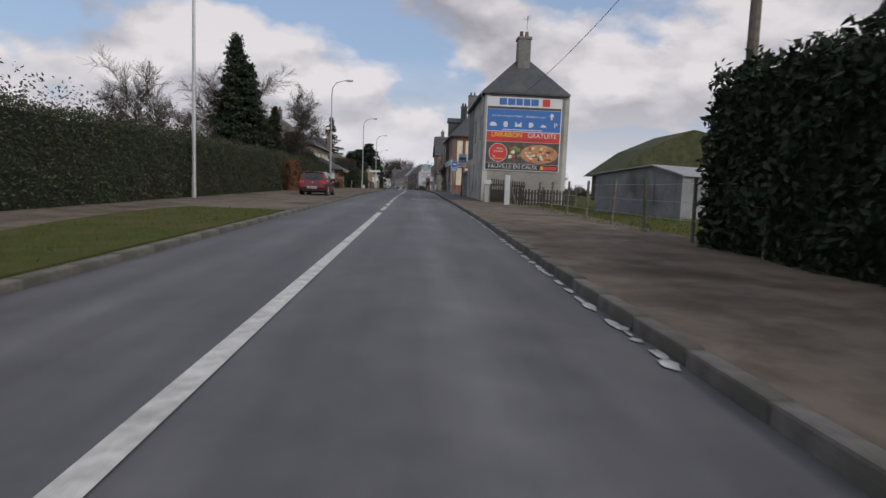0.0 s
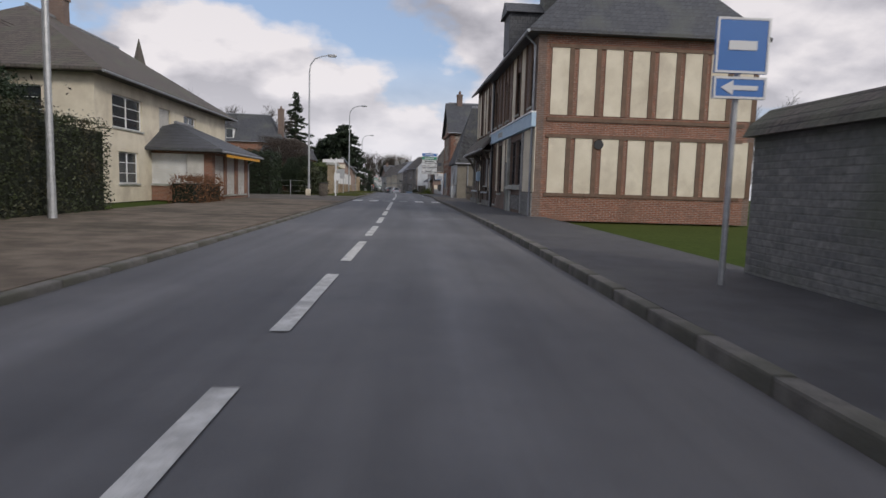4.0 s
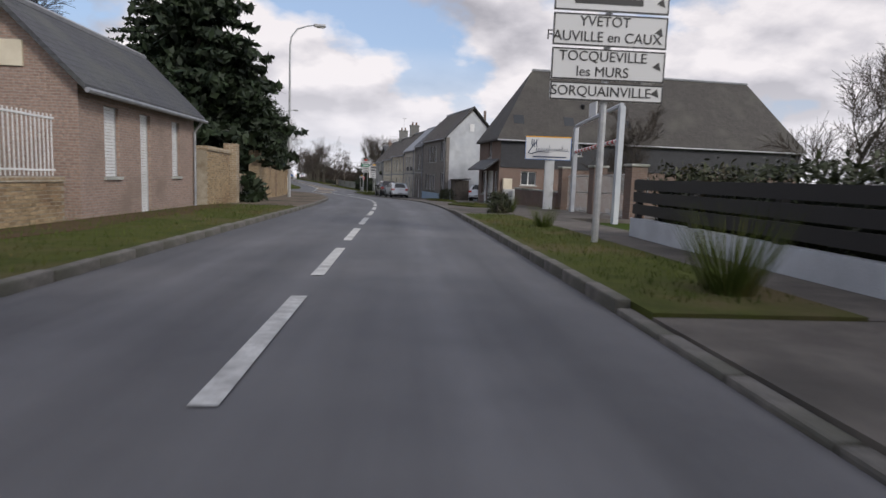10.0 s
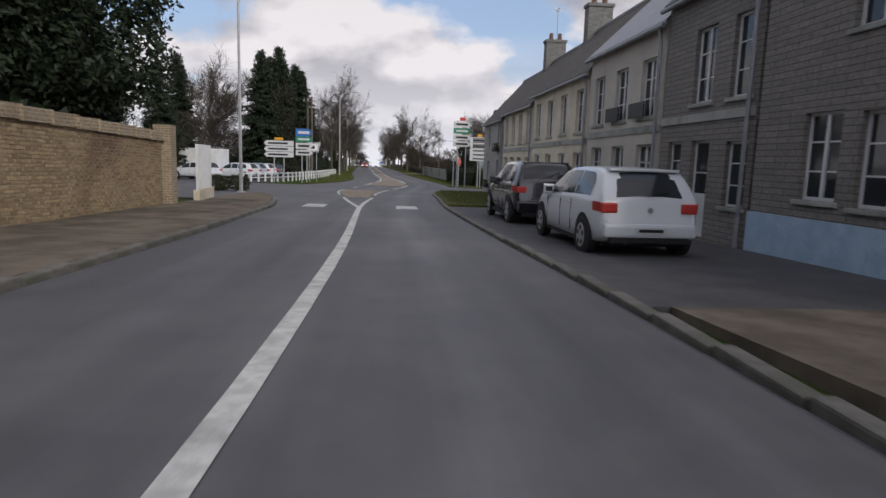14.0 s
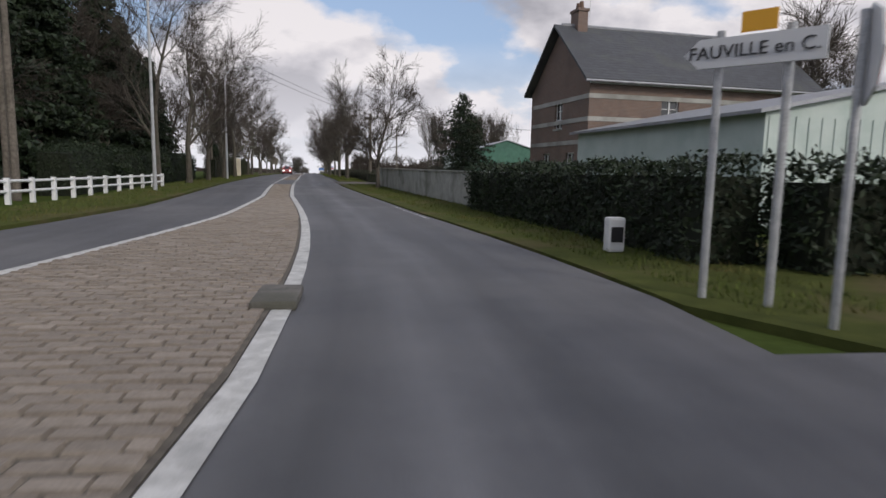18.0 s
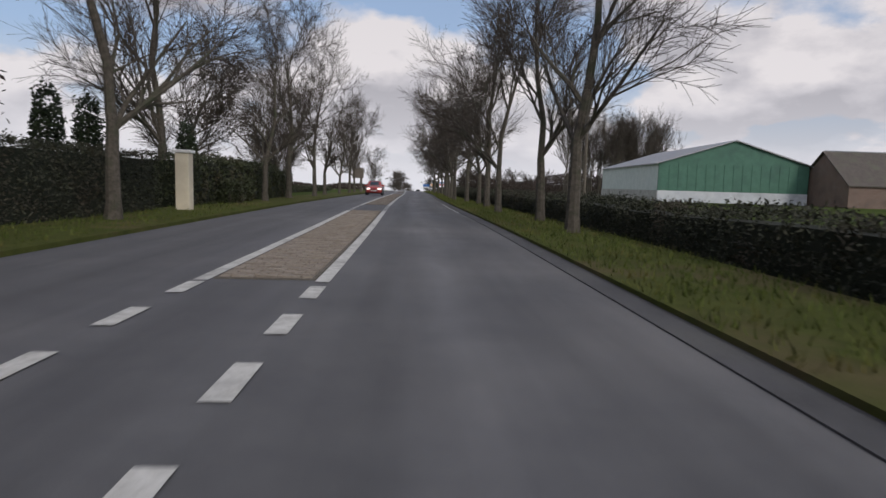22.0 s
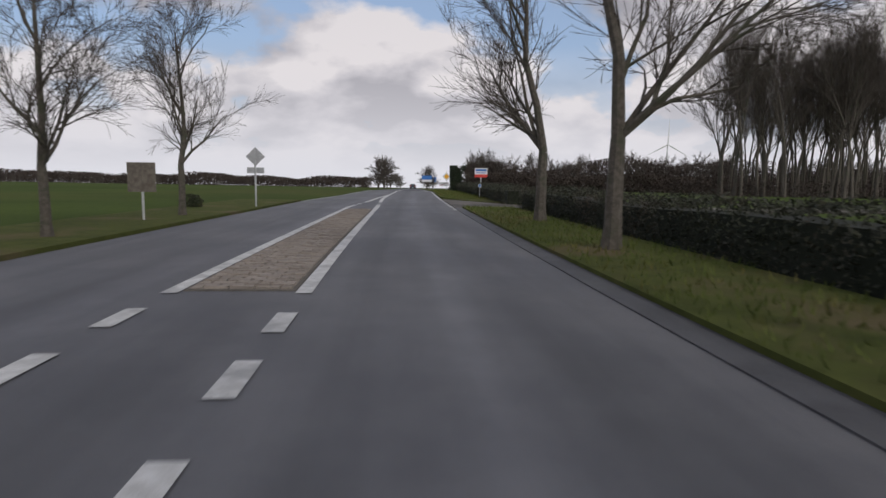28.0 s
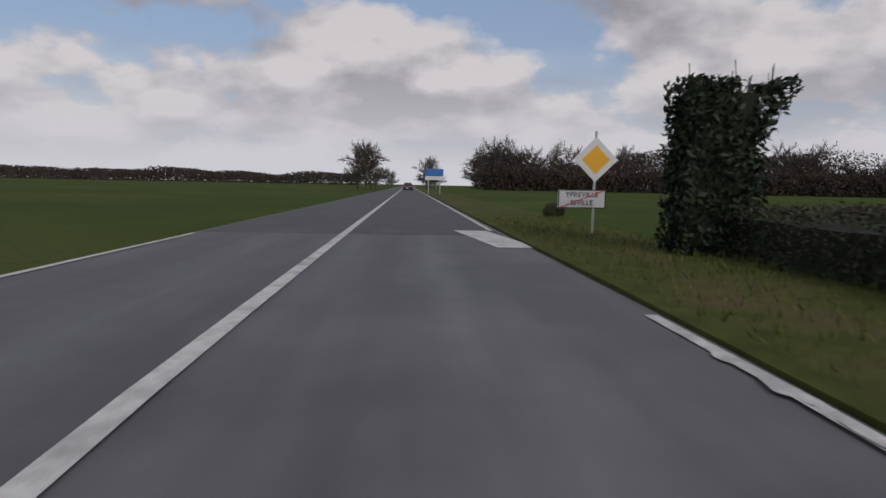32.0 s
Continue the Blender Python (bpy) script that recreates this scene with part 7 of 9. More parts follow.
def hedge(name, s0, s1, ul, ur, tall, label, mat=None, dense=170, size=0.07, wobble=0.06, straggle=0.1):
    """A clipped hedge along the road with leaves all over an uneven dark core that paints the shade inside."""
    mat = mat or LEAF
    f = tall if callable(tall) else (lambda s: tall)
    m0 = spot((s0 + s1) / 2, (ul + ur) / 2)
    ob = thing(name, m0, label, "hedge")
    inv = m0.inverted()
    rng = np.random.default_rng(int(abs(s0) * 13 + abs(ul) * 7))
    bm, rows = nb(), []
    n = max(2, int((s1 - s0) / 2) + 1)
    for i in range(n):
        s = s0 + 0.1 + (s1 - s0 - 0.2) * i / (n - 1)
        t = f(s)
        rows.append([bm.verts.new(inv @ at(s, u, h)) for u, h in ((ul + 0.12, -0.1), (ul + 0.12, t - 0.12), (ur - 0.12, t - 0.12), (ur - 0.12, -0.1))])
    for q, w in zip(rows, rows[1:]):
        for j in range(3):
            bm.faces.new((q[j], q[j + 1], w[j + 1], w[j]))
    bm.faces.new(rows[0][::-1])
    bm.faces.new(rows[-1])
    part("core", bm, SHADECORE, ob)
    tt = f((s0 + s1) / 2)
    W = ur - ul
    N = int(dense * (s1 - s0) * (2 * tt + W) + dense * 2 * W * tt)
    S = rng.uniform(s0, s1, N)
    k = rng.random(N) * (2 * tt + W)
    c = np.empty((N, 3))
    for i in range(N):
        s = S[i]
        t = f(s) + wobble * (math.sin(s * 1.7) + math.sin(s * 4.1 + 1))
        g = wobble * math.sin(s * 2.3 + k[i] * 3)
        if k[i] < tt:
            p = at(s, ul - g, k[i] / tt * t)
        elif k[i] < 2 * tt:
            p = at(s, ur + g, (k[i] - tt) / tt * t)
        else:
            p = at(s, ul + (k[i] - 2 * tt), t + abs(rng.normal(0, straggle)))
        c[i] = inv @ p
    e = rng.random(N) < (2 * W * tt) / ((s1 - s0) * (2 * tt + W) + 2 * W * tt)
    for i in np.nonzero(e)[0]:
        s = s0 if rng.random() < 0.5 else s1
        c[i] = inv @ at(s, rng.uniform(ul, ur), rng.uniform(0, f(s)))
    c += rng.normal(0, 0.045, (N, 3))
    soup("foliage", scatter(rng, c, N, size), mat, ob)
    return ob


def put(ob, s, u, turn=0.0, size=1.0, h=0.0, lean=0.0):
    c = copy_thing(ob, spot(s, u, h, turn) @ pose(0, 0, 0, lean) @ Matrix.Scale(size, 4))
    return c


def gone(ob):
    """Takes a pattern tree away again once it has been copied."""
    for o in (*ob.children_recursive, ob):
        bpy.data.objects.remove(o)


AV = [bare_tree("avenue_tree", 11 + i, 12.5 + i * 0.7, 3.7 + 0.5 * (i % 2), 0.18 + 0.012 * i, 0.64, "tall bare roadside tree with ascending limbs and fine twigs", "avenue trees", reach=1.15) for i in range(4)]
tr = random.Random(4)
for i, (s, u) in enumerate(((287.3, 4.0), (292.0, 4.25), (297.6, 3.75), (304.7, 4.2), (309.4, 4.3), (314.4, 4.0), (319.2, 3.5), (325.2, 3.6), (330.9, 3.7), (336.3, 3.7), (342.0, 3.9), (348.2, 4.1), (355.5, 4.1), (362.6, 4.0), (369.6, 3.65), (376.9, 4.05))):
    put(AV[i % 4], s, u, tr.uniform(0, 360), 1.0 if s < 290 else tr.uniform(0.76, 0.88))
for i, (s, u) in enumerate(((260.2, -8.5), (264.8, -7.6), (272.3, -7.5), (280.5, -7.4), (288.0, -7.3), (297.2, -9.6), (304.8, -7.4), (311.5, -7.5), (318.6, -7.0), (326.5, -7.4), (334.8, -7.2), (342.0, -7.0), (349.0, -7.1), (356.0, -6.9), (371.0, -6.4), (377.8, -6.4))):
    put(AV[(i + 2) % 4], s, u, tr.uniform(0, 360), tr.uniform(0.86, 1.05) if s < 320 else tr.uniform(0.74, 0.86) if s < 365 else 0.6)
for o in AV:
    gone(o)
SMALL = [bare_tree("bare_tree", 31 + i, 8.0, 2.0, 0.15, 0.72, "bare round-headed garden tree with fine twigs", "", 0.008, reach=1.32, twigs=6) for i in range(3)]
for i, (s, u, z) in enumerate(((60.8, -11.8, 1.02), (62, -17, 1.25), (70, -20, 1.3), (24, -25, 0.8), (28, -30, 0.95), (56, -24, 1.2), (75, -30, 1.2), (86, -30, 1.1), (76, 17, 0.62), (158, -27, 1.3), (163, -23.5, 1.35), (150, -30, 1.5), (165, -20.6, 1.55), (166, -31, 1.4), (178, -26, 1.5), (190, -22, 1.35),
                               (256, 29.5, 1.36), (251, 30, 1.2), (265, 24, 0.8), (276, 26, 0.9), (145, 15.5, 0.75), (310, 75, 0.9), (330, 80, 1.0), (240, -22, 1.3), (252, -24, 1.35), (222, -26, 1.2), (268, -14, 1.4), (277, -14.5, 1.3), (232, -30, 1.3), (305, -12, 1.1), (338, -14, 0.9), (346, -17, 0.8), (240, 45, 1.1), (232, 40, 0.9), (261.2, 4.2, 0.84), (154.6, 11.9, 0.62), (52, -17.0, 1.05), (250, -15, 1.2), (258, -17, 1.3), (263, -12, 1.15), (286, -13, 1.25), (319, -9.5, 0.95))):
    put(SMALL[i % 3], s, u, tr.uniform(0, 360), z * 1.25)
for o in SMALL:
    gone(o)
WOODS = [bare_tree("slender_tree", 51 + i, 19.5, 6.5, 0.16, 0.5, "slender bare woodland tree", "wood beside the field", 0.007, levels=4, forks=0, twigs=3, upright=1.5) for i in range(3)]
for i in range(88):
    s, u = tr.uniform(429, 454), tr.random()
    u = 38.0 + (s - 434) * 0.5 + u * 26.0
    put(WOODS[i % 3], s, u, tr.uniform(0, 360), tr.uniform(0.98, 1.28))
FAR = bare_tree("far_tree", 77, 9.5, 1.2, 0.2, 0.8, "bare tree of a distant wood", "distant wood", 0.03, levels=3)
for i in range(150):
    put(FAR, tr.uniform(600, 660), tr.uniform(26, 330), tr.uniform(0, 360), tr.uniform(1.3, 1.9))
for i in range(80):
    put(FAR, tr.uniform(640, 900), -tr.uniform(120, 700), tr.uniform(0, 360), tr.uniform(0.5, 0.8))
for s, u, z in ((546, -8.5, 1.1), (549, -10.5, 1.1), (552, -9.0, 1.1), (548, -6.8, 1.0), (556, -8.2, 1.1), (554, -11.0, 1.05), (561, -9.5, 1.0), (563, 5.5, 0.85), (569, 4.6, 0.9), (574, 5.0, 0.85), (566, 6.6, 0.8), (640, -7, 0.8), (655, -8, 0.7), (690, -7, 0.8), (720, -8, 0.8)):
    put(FAR, s, u, tr.uniform(0, 360), z)
gone(FAR)
for o in WOODS:
    gone(o)
rng = np.random.default_rng(5)


def wood_band(name, s0, s1, u0, u1, tall, n, label, size=0.5, bias=1.3, lumps=0.0):
    """Undergrowth and twig haze of a far wood."""
    c = []
    for _ in range(n):
        u = rng.uniform(u0, u1)
        top = tall * (1 - lumps * (0.5 + 0.25 * math.sin(u * 0.043) + 0.25 * math.sin(u * 0.117 + 1.0)))
        c.append(tuple(at(rng.uniform(s0, s1), u, top * rng.random() ** bias)))
    tagged(soup(name, scatter(rng, np.array(c), n, size), FARWOOD), label, "wood", kind="stuff")


wood_band("distant_wood", 600, 660, 24, 340, 15.5, 120000, "brown twiggy mass of a distant bare wood", 0.42, 0.9, 0.5)
wood_band("wood_edge", 598, 612, 24, 340, 7.5, 60000, "brown scrub along the edge of a distant wood", 0.5, 0.9, 0.3)
wood_band("distant_hedgerow", 880, 960, -900, -40, 11.0, 60000, "thin distant hedgerow on the horizon", 1.1, 0.7, 0.45)
wood_band("wood_undergrowth", 430, 452, 38, 66, 2.0, 9000, "brown undergrowth below slender trees", 0.13)
wood_band("park_thicket", 246, 292, -24, -12, 5.0, 70000, "dark twiggy thicket behind the avenue", 0.11)
wood_band("garden_thicket", 20, 80, -30, -13, 4.6, 45000, "twiggy garden shrubs behind the hedge", 0.085)
wood_band("park_scrub", 103.5, 113.5, -13.2, -9.8, 5.4, 34000, "brown twiggy scrub beside the park drive", 0.06, 0.75, 0.25)

SPRUCE = conifer("spruce", 3, 12.5, 3.4, "dark dense spruce in a garden", dense=1.9, gap=0.28, size=0.12)
put(SPRUCE, 53.0, -15.2, 20, 1.02)
put(SPRUCE, 60.0, -13.6, 200, 0.62)
put(SPRUCE, 53.6, -14.2, 95, 0.84)
put(SPRUCE, 243.0, -24.0, 0, 1.0)
put(SPRUCE, 232.0, -23.0, 120, 0.8)
put(SPRUCE, 228.0, -27.0, 10, 0.9)
for i, (s, u, z) in enumerate(((256, -13, 1.1), (260, -14, 1.0), (266, -13, 1.15), (273, -13.5, 0.95), (279, -13, 0.8), (251, -14.5, 1.2), (246.5, -16, 1.1), (263, -17, 1.25), (270, -17.5, 1.2), (283.5, -15, 0.9))):
    put(SPRUCE, s, u, i * 70, z)
gone(SPRUCE)
BROAD = conifer("broad_spruce", 5, 6.6, 3.5, "broad dark spruce behind the concrete wall", dense=1.5, gap=0.27, size=0.085, full=0.92)
put(BROAD, 264.7, 10.7, 50, 1.0)
gone(BROAD)
CEDAR = conifer("open_conifer", 8, 20.5, 6.6, "tall sparse old conifer above the park", dense=0.75, gap=0.8, size=0.24)
put(CEDAR, 183.0, -17.9, 0, 1.0)
gone(CEDAR)
DARK = conifer("dark_cedar", 15, 11.6, 5.0, "large dark cedar with ragged spreading boughs", dense=1.3, gap=0.5, size=0.26, full=0.5)
put(DARK, 154.3, -9.1, 0, 0.97)
put(DARK, 161.0, -11.5, 130, 0.88)
put(DARK, 175.0, -12.0, 60, 0.92)
put(DARK, 183.5, -11.8, 200, 0.9)
put(DARK, 190.0, -11.2, 310, 0.78)
gone(DARK)
YEW = leafy("yew", 21, [(0, 0, 4.5, 3.0, 3.0, 4.3), (1.5, 2.2, 5.5, 2.2, 2.2, 3.5), (-1.4, -2.0, 4.0, 2.4, 2.4, 3.4), (0.5, 0.6, 8.6, 1.8, 1.9, 2.3)], "large dark evergreen with a ragged crown", size=0.105, dense=900)
for i, (s, u, z) in enumerate(((169.0, -11.0, 0.95), (175.5, -11.5, 1.0), (182.0, -11.2, 1.0), (187.5, -11.0, 1.0), (192.5, -11.0, 1.0), (197.0, -12.5, 0.85), (65.5, -12.5, 0.55), (103.6, -9.9, 0.3), (107.2, -10.2, 0.33), (110.6, -10.6, 0.36))):
    put(YEW, s, u, i * 77, z)
gone(YEW)
BUSH = leafy("shrub", 22, [(0, 0, 0.55, 0.6, 0.7, 0.6), (0.3, 0.4, 0.5, 0.5, 0.5, 0.55)], "round clipped evergreen shrub", "shrub", LEAF, dense=1300, size=0.06)
for i, (s, u, z) in enumerate(((148.3, 3.9, 0.8), (169.2, 5.1, 0.85), (104.0, -8.6, 2.0), (107.0, -9.2, 2.3), (109.3, -8.8, 1.9), (206.0, -9.2, 0.75), (206.6, -8.3, 0.75), (300.0, -7.8, 1.0), (303.0, -8.2, 1.1), (440.5, 5.2, 0.5), (443.0, 6.0, 0.4), (383.0, -8.0, 0.5), (122.5, 9.0, 1.0))):
    put(BUSH, s, u, i * 60, z)
gone(BUSH)
CYP = leafy("cypress", 23, [(0, 0, 1.5, 0.5, 0.5, 1.6), (0, 0, 2.6, 0.36, 0.36, 1.05)], "narrow clipped cypress behind the fence", "tree", DARKLEAF, dense=1100, size=0.07)
for i, (s, u) in enumerate(((289.5, -9.6), (291.6, -9.6), (299.6, -9.5))):
    put(CYP, s, u, i * 40, 1.0)
gone(CYP)
TUFT = thing("pampas_tuft", Matrix(), "tuft of dry ornamental grass beside the path", "plant")
v = []
for i in range(420):
    a, l = rng.uniform(0, 6.28), rng.uniform(0.4, 1.3)
    r = np.array([math.cos(a), math.sin(a), 0])
    b = r * rng.uniform(0, 0.2)
    q = np.array([-r[1], r[0], 0]) * 0.008
    v.append([b - q, b + q, b + r * l * 0.55 + np.array([0, 0, l * 0.9])])
soup("foliage", np.array(v), BLADE, TUFT)
put(TUFT, 130.6, 3.5, 0, 1.0)
put(TUFT, 140.0, 3.7, 90, 0.7)
put(TUFT, 149.4, 4.6, 90, 0.8)
gone(TUFT)

hedge("clipped_hedge", -6, 68, -11.2, -9.35, lambda s: 2.6 + 0.06 * math.sin(s), "long tall clipped hedge beside the path", dense=300, size=0.046)
hedge("beech_hedge", 45.0, 48.5, -9.33, -8.9, 2.2, "rusty winter-leaved beech piece in the hedge", RUSTLEAF, dense=260)
hedge("low_hedge", 74.5, 78.5, -10.0, -8.9, 1.0, "small square clipped hedge at the villa", RUSTLEAF, dense=220, size=0.05)
hedge("dark_tall_hedge", -8, 12.2, 5.9, 8.8, lambda s: 3.35 + 0.1 * math.sin(s * 2), "tall dark conifer hedge beside the path", DARKLEAF, dense=200, size=0.1, wobble=0.1, straggle=0.14)
hedge("park_hedge", 96.2, 100.2, -18.5, -10.4, 3.15, "tall square dark hedge in the park", DARKLEAF, dense=120, size=0.09)
hedge("wall_hedge", 114.5, 136.5, -10.2, -8.3, lambda s: 2.85 + 0.12 * math.sin(s * 0.9) - 0.25 * max(0.0, s - 133) / 3, "loose green hedge above the railing wall", GREENLEAF, dense=170, size=0.075, wobble=0.12, straggle=0.14)
hedge("fence_hedge", 128.5, 138.0, 5.7, 6.9, 1.45, "clipped hedge behind the slatted fence", LEAF, dense=150)
hedge("side_road_hedge", 228.9, 230.0, 5.6, 34.0, 1.3, "dark hedge running along the side road", DARKLEAF, dense=200)
hedge("junction_hedge", 229.8, 242.2, 4.5, 5.6, 1.36, "dark clipped hedge below the metal shed", DARKLEAF, dense=300, size=0.055, straggle=0.05)
hedge("garden_hedge", 296.5, 316, -9.8, -8.2, lambda s: 1.9 if s < 312 else 1.6, "dense garden hedge beside the avenue", LEAF, dense=150)
hedge("drive_hedge", 281.0, 293.0, -9.2, -8.1, 1.8, "dark screen hedge beside a gatepost", WINTERLEAF, dense=330, size=0.04, straggle=0.03)
hedge("shade_hedge", 250.0, 280.5, -11.2, -9.8, lambda s: 1.85 + 0.08 * math.sin(s), "dark hedge under the tall trees", DARKLEAF, dense=260, size=0.05)
hedge("avenue_hedge", 276, 386, 5.1, 6.3, lambda s: 0.82 + 0.04 * math.sin(s * 0.5), "long low clipped hedge along the avenue", WINTERLEAF, dense=340, size=0.04, straggle=0.04)
hedge("field_hedge", 390.5, 428.3, 5.2, 6.6, lambda s: 0.8 + 0.03 * math.sin(s), "low dark hedge at the field edge", WINTERLEAF, dense=320, size=0.042, straggle=0.05)
hedge("left_field_hedge", 322, 372, -14.0, -12.8, 0.45, "low field hedge behind the trees", LEAF, dense=80, size=0.09)
iv = thing("ivy_covered_pillar", spot(428.9, 5.0), "square pillar thickly overgrown with dark ivy", "pillar")
# pillar coloured near-black as the shade under the ivy
part("pillar", bx(-0.4, -0.4, -0.1, 0.62, 0.4, 2.7), SHADECORE, iv)
n = 9000
c = np.stack([rng.uniform(-0.56, 0.8, n), rng.uniform(-0.55, 0.55, n), rng.uniform(0, 2.95, n)], 1)
c = c[(np.abs(c[:, 0] - 0.12) > 0.5) | (np.abs(c[:, 1]) > 0.38) | (c[:, 2] > 2.66)]
c[:, 0] += np.where(c[:, 2] > 2.0, (c[:, 2] - 2.0) * 0.55 * (c[:, 0] > 0.3), 0)
soup("ivy", scatter(rng, c, len(c), 0.075), DARKLEAF, iv)
bm = nb()
for i in range(14):
    x, y = rng.uniform(-0.4, 1.3), rng.uniform(-0.4, 0.4)
    tube(bm, [(x, y, 2.6), (x + rng.normal(0, 0.05), y, 2.9 + rng.uniform(0, 0.35))], 0.008, 4)
part("stray_shoots", bm, BARK, iv)

# ---- street furniture ----
def street_lamp(s, u, tall=9.6, reach=1.9, turn=0.0):
    ob = thing("street_lamp", spot(s, u, 0.05, turn), "tall grey steel street lamp with curved arm", "lamp", "street lamps")
    part("pole", tube(nb(), [(0, 0, 0), (0, 0, 1.2), (0, 0, tall - 1.3)], [0.10, 0.085, 0.055], 10), GALV, ob)
    part("door", bx(-0.04, -0.115, 0.5, 0.04, -0.08, 0.9), GALV, ob)
    part("base_plate", bx(-0.18, -0.18, -0.05, 0.18, 0.18, 0.02), GALV, ob)
    part("arm", tube(nb(), [(0, 0, tall - 1.3), (0.08, 0, tall - 0.75), (0.42, 0, tall - 0.28), (1.0, 0, tall - 0.06), (reach - 0.4, 0, tall + 0.02)], [0.055, 0.05, 0.045, 0.04, 0.035], 8), GALV, ob)
    hd = part("head", bx(reach - 0.5, -0.13, tall - 0.06, reach + 0.2, 0.13, tall + 0.1, bevel=0.05), GALV, ob)
    part("lens", bx(reach - 0.35, -0.1, tall - 0.11, reach + 0.12, 0.1, tall - 0.062, bevel=0.015), CURTAIN, hd)
    return ob


for s, u, h in ((26.0, -9.1, 11.0), (63.7, -8.7, 11.0), (98.5, -7.9, 11.0), (127.3, -6.95, 10.8), (163.5, -6.0, 10.4), (204.4, -7.4, 10.2), (253.5, -7.4, 10.4), (277.0, -6.7, 9.3)):
    street_lamp(s, u, h)


def wood_pole(s, u, tall, label="weathered wooden utility pole with insulators"):
    ob = thing("utility_pole", spot(s, u, 0.0), label, "pole")
    part("mast", tube(nb(), [(0, 0, -0.1), (0, 0, tall)], [0.14, 0.09], 10), OLDWOOD, ob)
    part("crossarm", bx(-0.5, -0.05, tall - 0.5, 0.5, 0.05, tall - 0.4), OLDWOOD, ob)
    for x in (-0.42, 0.0, 0.42):
        part("insulator", tube(nb(), [(x, 0, tall - 0.4), (x, 0, tall - 0.22)], [0.04, 0.03], 8), WHITE, ob)
    return ob


def wire(a, b, sag, r=0.012):
    p, q = Vector(a), Vector(b)
    pts = [p.lerp(q, i / 16) - Vector((0, 0, sag * 4 * (i / 16) * (1 - i / 16))) for i in range(17)]
    ob = part("overhead_wire", tube(nb(), pts, r, 4), DARKMETAL)
    return tagged(ob, "thin dark overhead wire hung between poles", "cable")


wood_pole(12.8, 7.0, 9.0)
wood_pole(277.4, 5.4, 6.0)
wood_pole(321.0, 14.0, 8.0)
wood_pole(246.5, -10.5, 9.0, "pale wooden utility pole beside the white rail")
wood_pole(247.2, -11.0, 9.0, "pale wooden utility pole beside the white rail")
wood_pole(281.5, -8.6, 8.0)
for k in (-0.4, 0.4):
    wire(at(246.5, -10.5 + k, 8.7), at(277.4, 5.4 + k, 5.7), 0.5)
    wire(at(277.4, 5.4 + k, 5.7), at(300, 60 + k, 7.5), 0.8)
wire(at(12.8, 7.0, 8.7), at(38.6, 6.4, 6.6), 0.5)
wire(at(12.8, 7.0, 8.7), at(-20, 7.5, 8.7), 0.5)


def mast(parent, x, y, tall, r=0.035, mat=None):
    return part("post", tube(nb(), [(x, y, -0.05), (x, y, tall)], r, 8), mat or GALV, parent)


def plate(parent, x0, x1, z0, z1, mat, y=0.0, name="panel", edge=None, label=""):
    b = part(name, bx(x0, y - 0.02, z0, x1, y + 0.02, z1), mat, parent, label)
    if edge is not None:
        for a in ((x0, z0, x1, z0 + 0.025), (x0, z1 - 0.025, x1, z1), (x0, z0 + 0.026, x0 + 0.025, z1 - 0.026), (x1 - 0.025, z0 + 0.026, x1, z1 - 0.026)):
            part("border", bx(a[0], y - 0.026, a[1], a[2], y - 0.021, a[3]), edge, b)
    return b


def words(parent, text, x, z, size, mat, y=-0.027):
    return letters(text, size, pose(x, y, z, 90), mat, parent)


# big direction sign
ds = thing("direction_sign", spot(136.0, 3.8, 0.1), "tall stack of blue, green and white direction panels", "road sign")
mast(ds, 0.0, 0.1, 5.85, 0.07)
for z0, z1, mt, tx in ((5.25, 5.68, SIGNBLUE, ()), (4.78, 5.2, SIGNGREEN, ()), (4.35, 4.73, SIGNWHITE, ()), (3.72, 4.3, SIGNWHITE, (("YVETOT", 0.15), ("FAUVILLE en CAUX", -0.13))), (3.1, 3.67, SIGNWHITE, (("TOCQUEVILLE", 0.14), ("les MURS", -0.14))), (2.72, 3.05, SIGNWHITE, (("SORQUAINVILLE", 0.0),))):
    pl = plate(ds, -1.08, 1.1, z0, z1, mt, name="panel", edge=SIGNBLACK if mt == SIGNWHITE else SIGNWHITE)
    if not tx:
        part("text_bar", bx(-0.7, -0.027, (z0 + z1) / 2 - 0.06, 0.6, -0.021, (z0 + z1) / 2 + 0.06), SIGNWHITE if mt != SIGNWHITE else SIGNBLACK, pl)
    for w, o in tx:
        words(pl, w, -0.1, (z0 + z1) / 2 + o, 0.26, SIGNBLACK)
    part("arrow", prism(nb(), [(0.86, (z0 + z1) / 2), (0.98, (z0 + z1) / 2 + 0.1), (1.02, (z0 + z1) / 2 - 0.06)], -0.027, -0.021), SIGNBLACK if mt == SIGNWHITE else SIGNWHITE, pl)

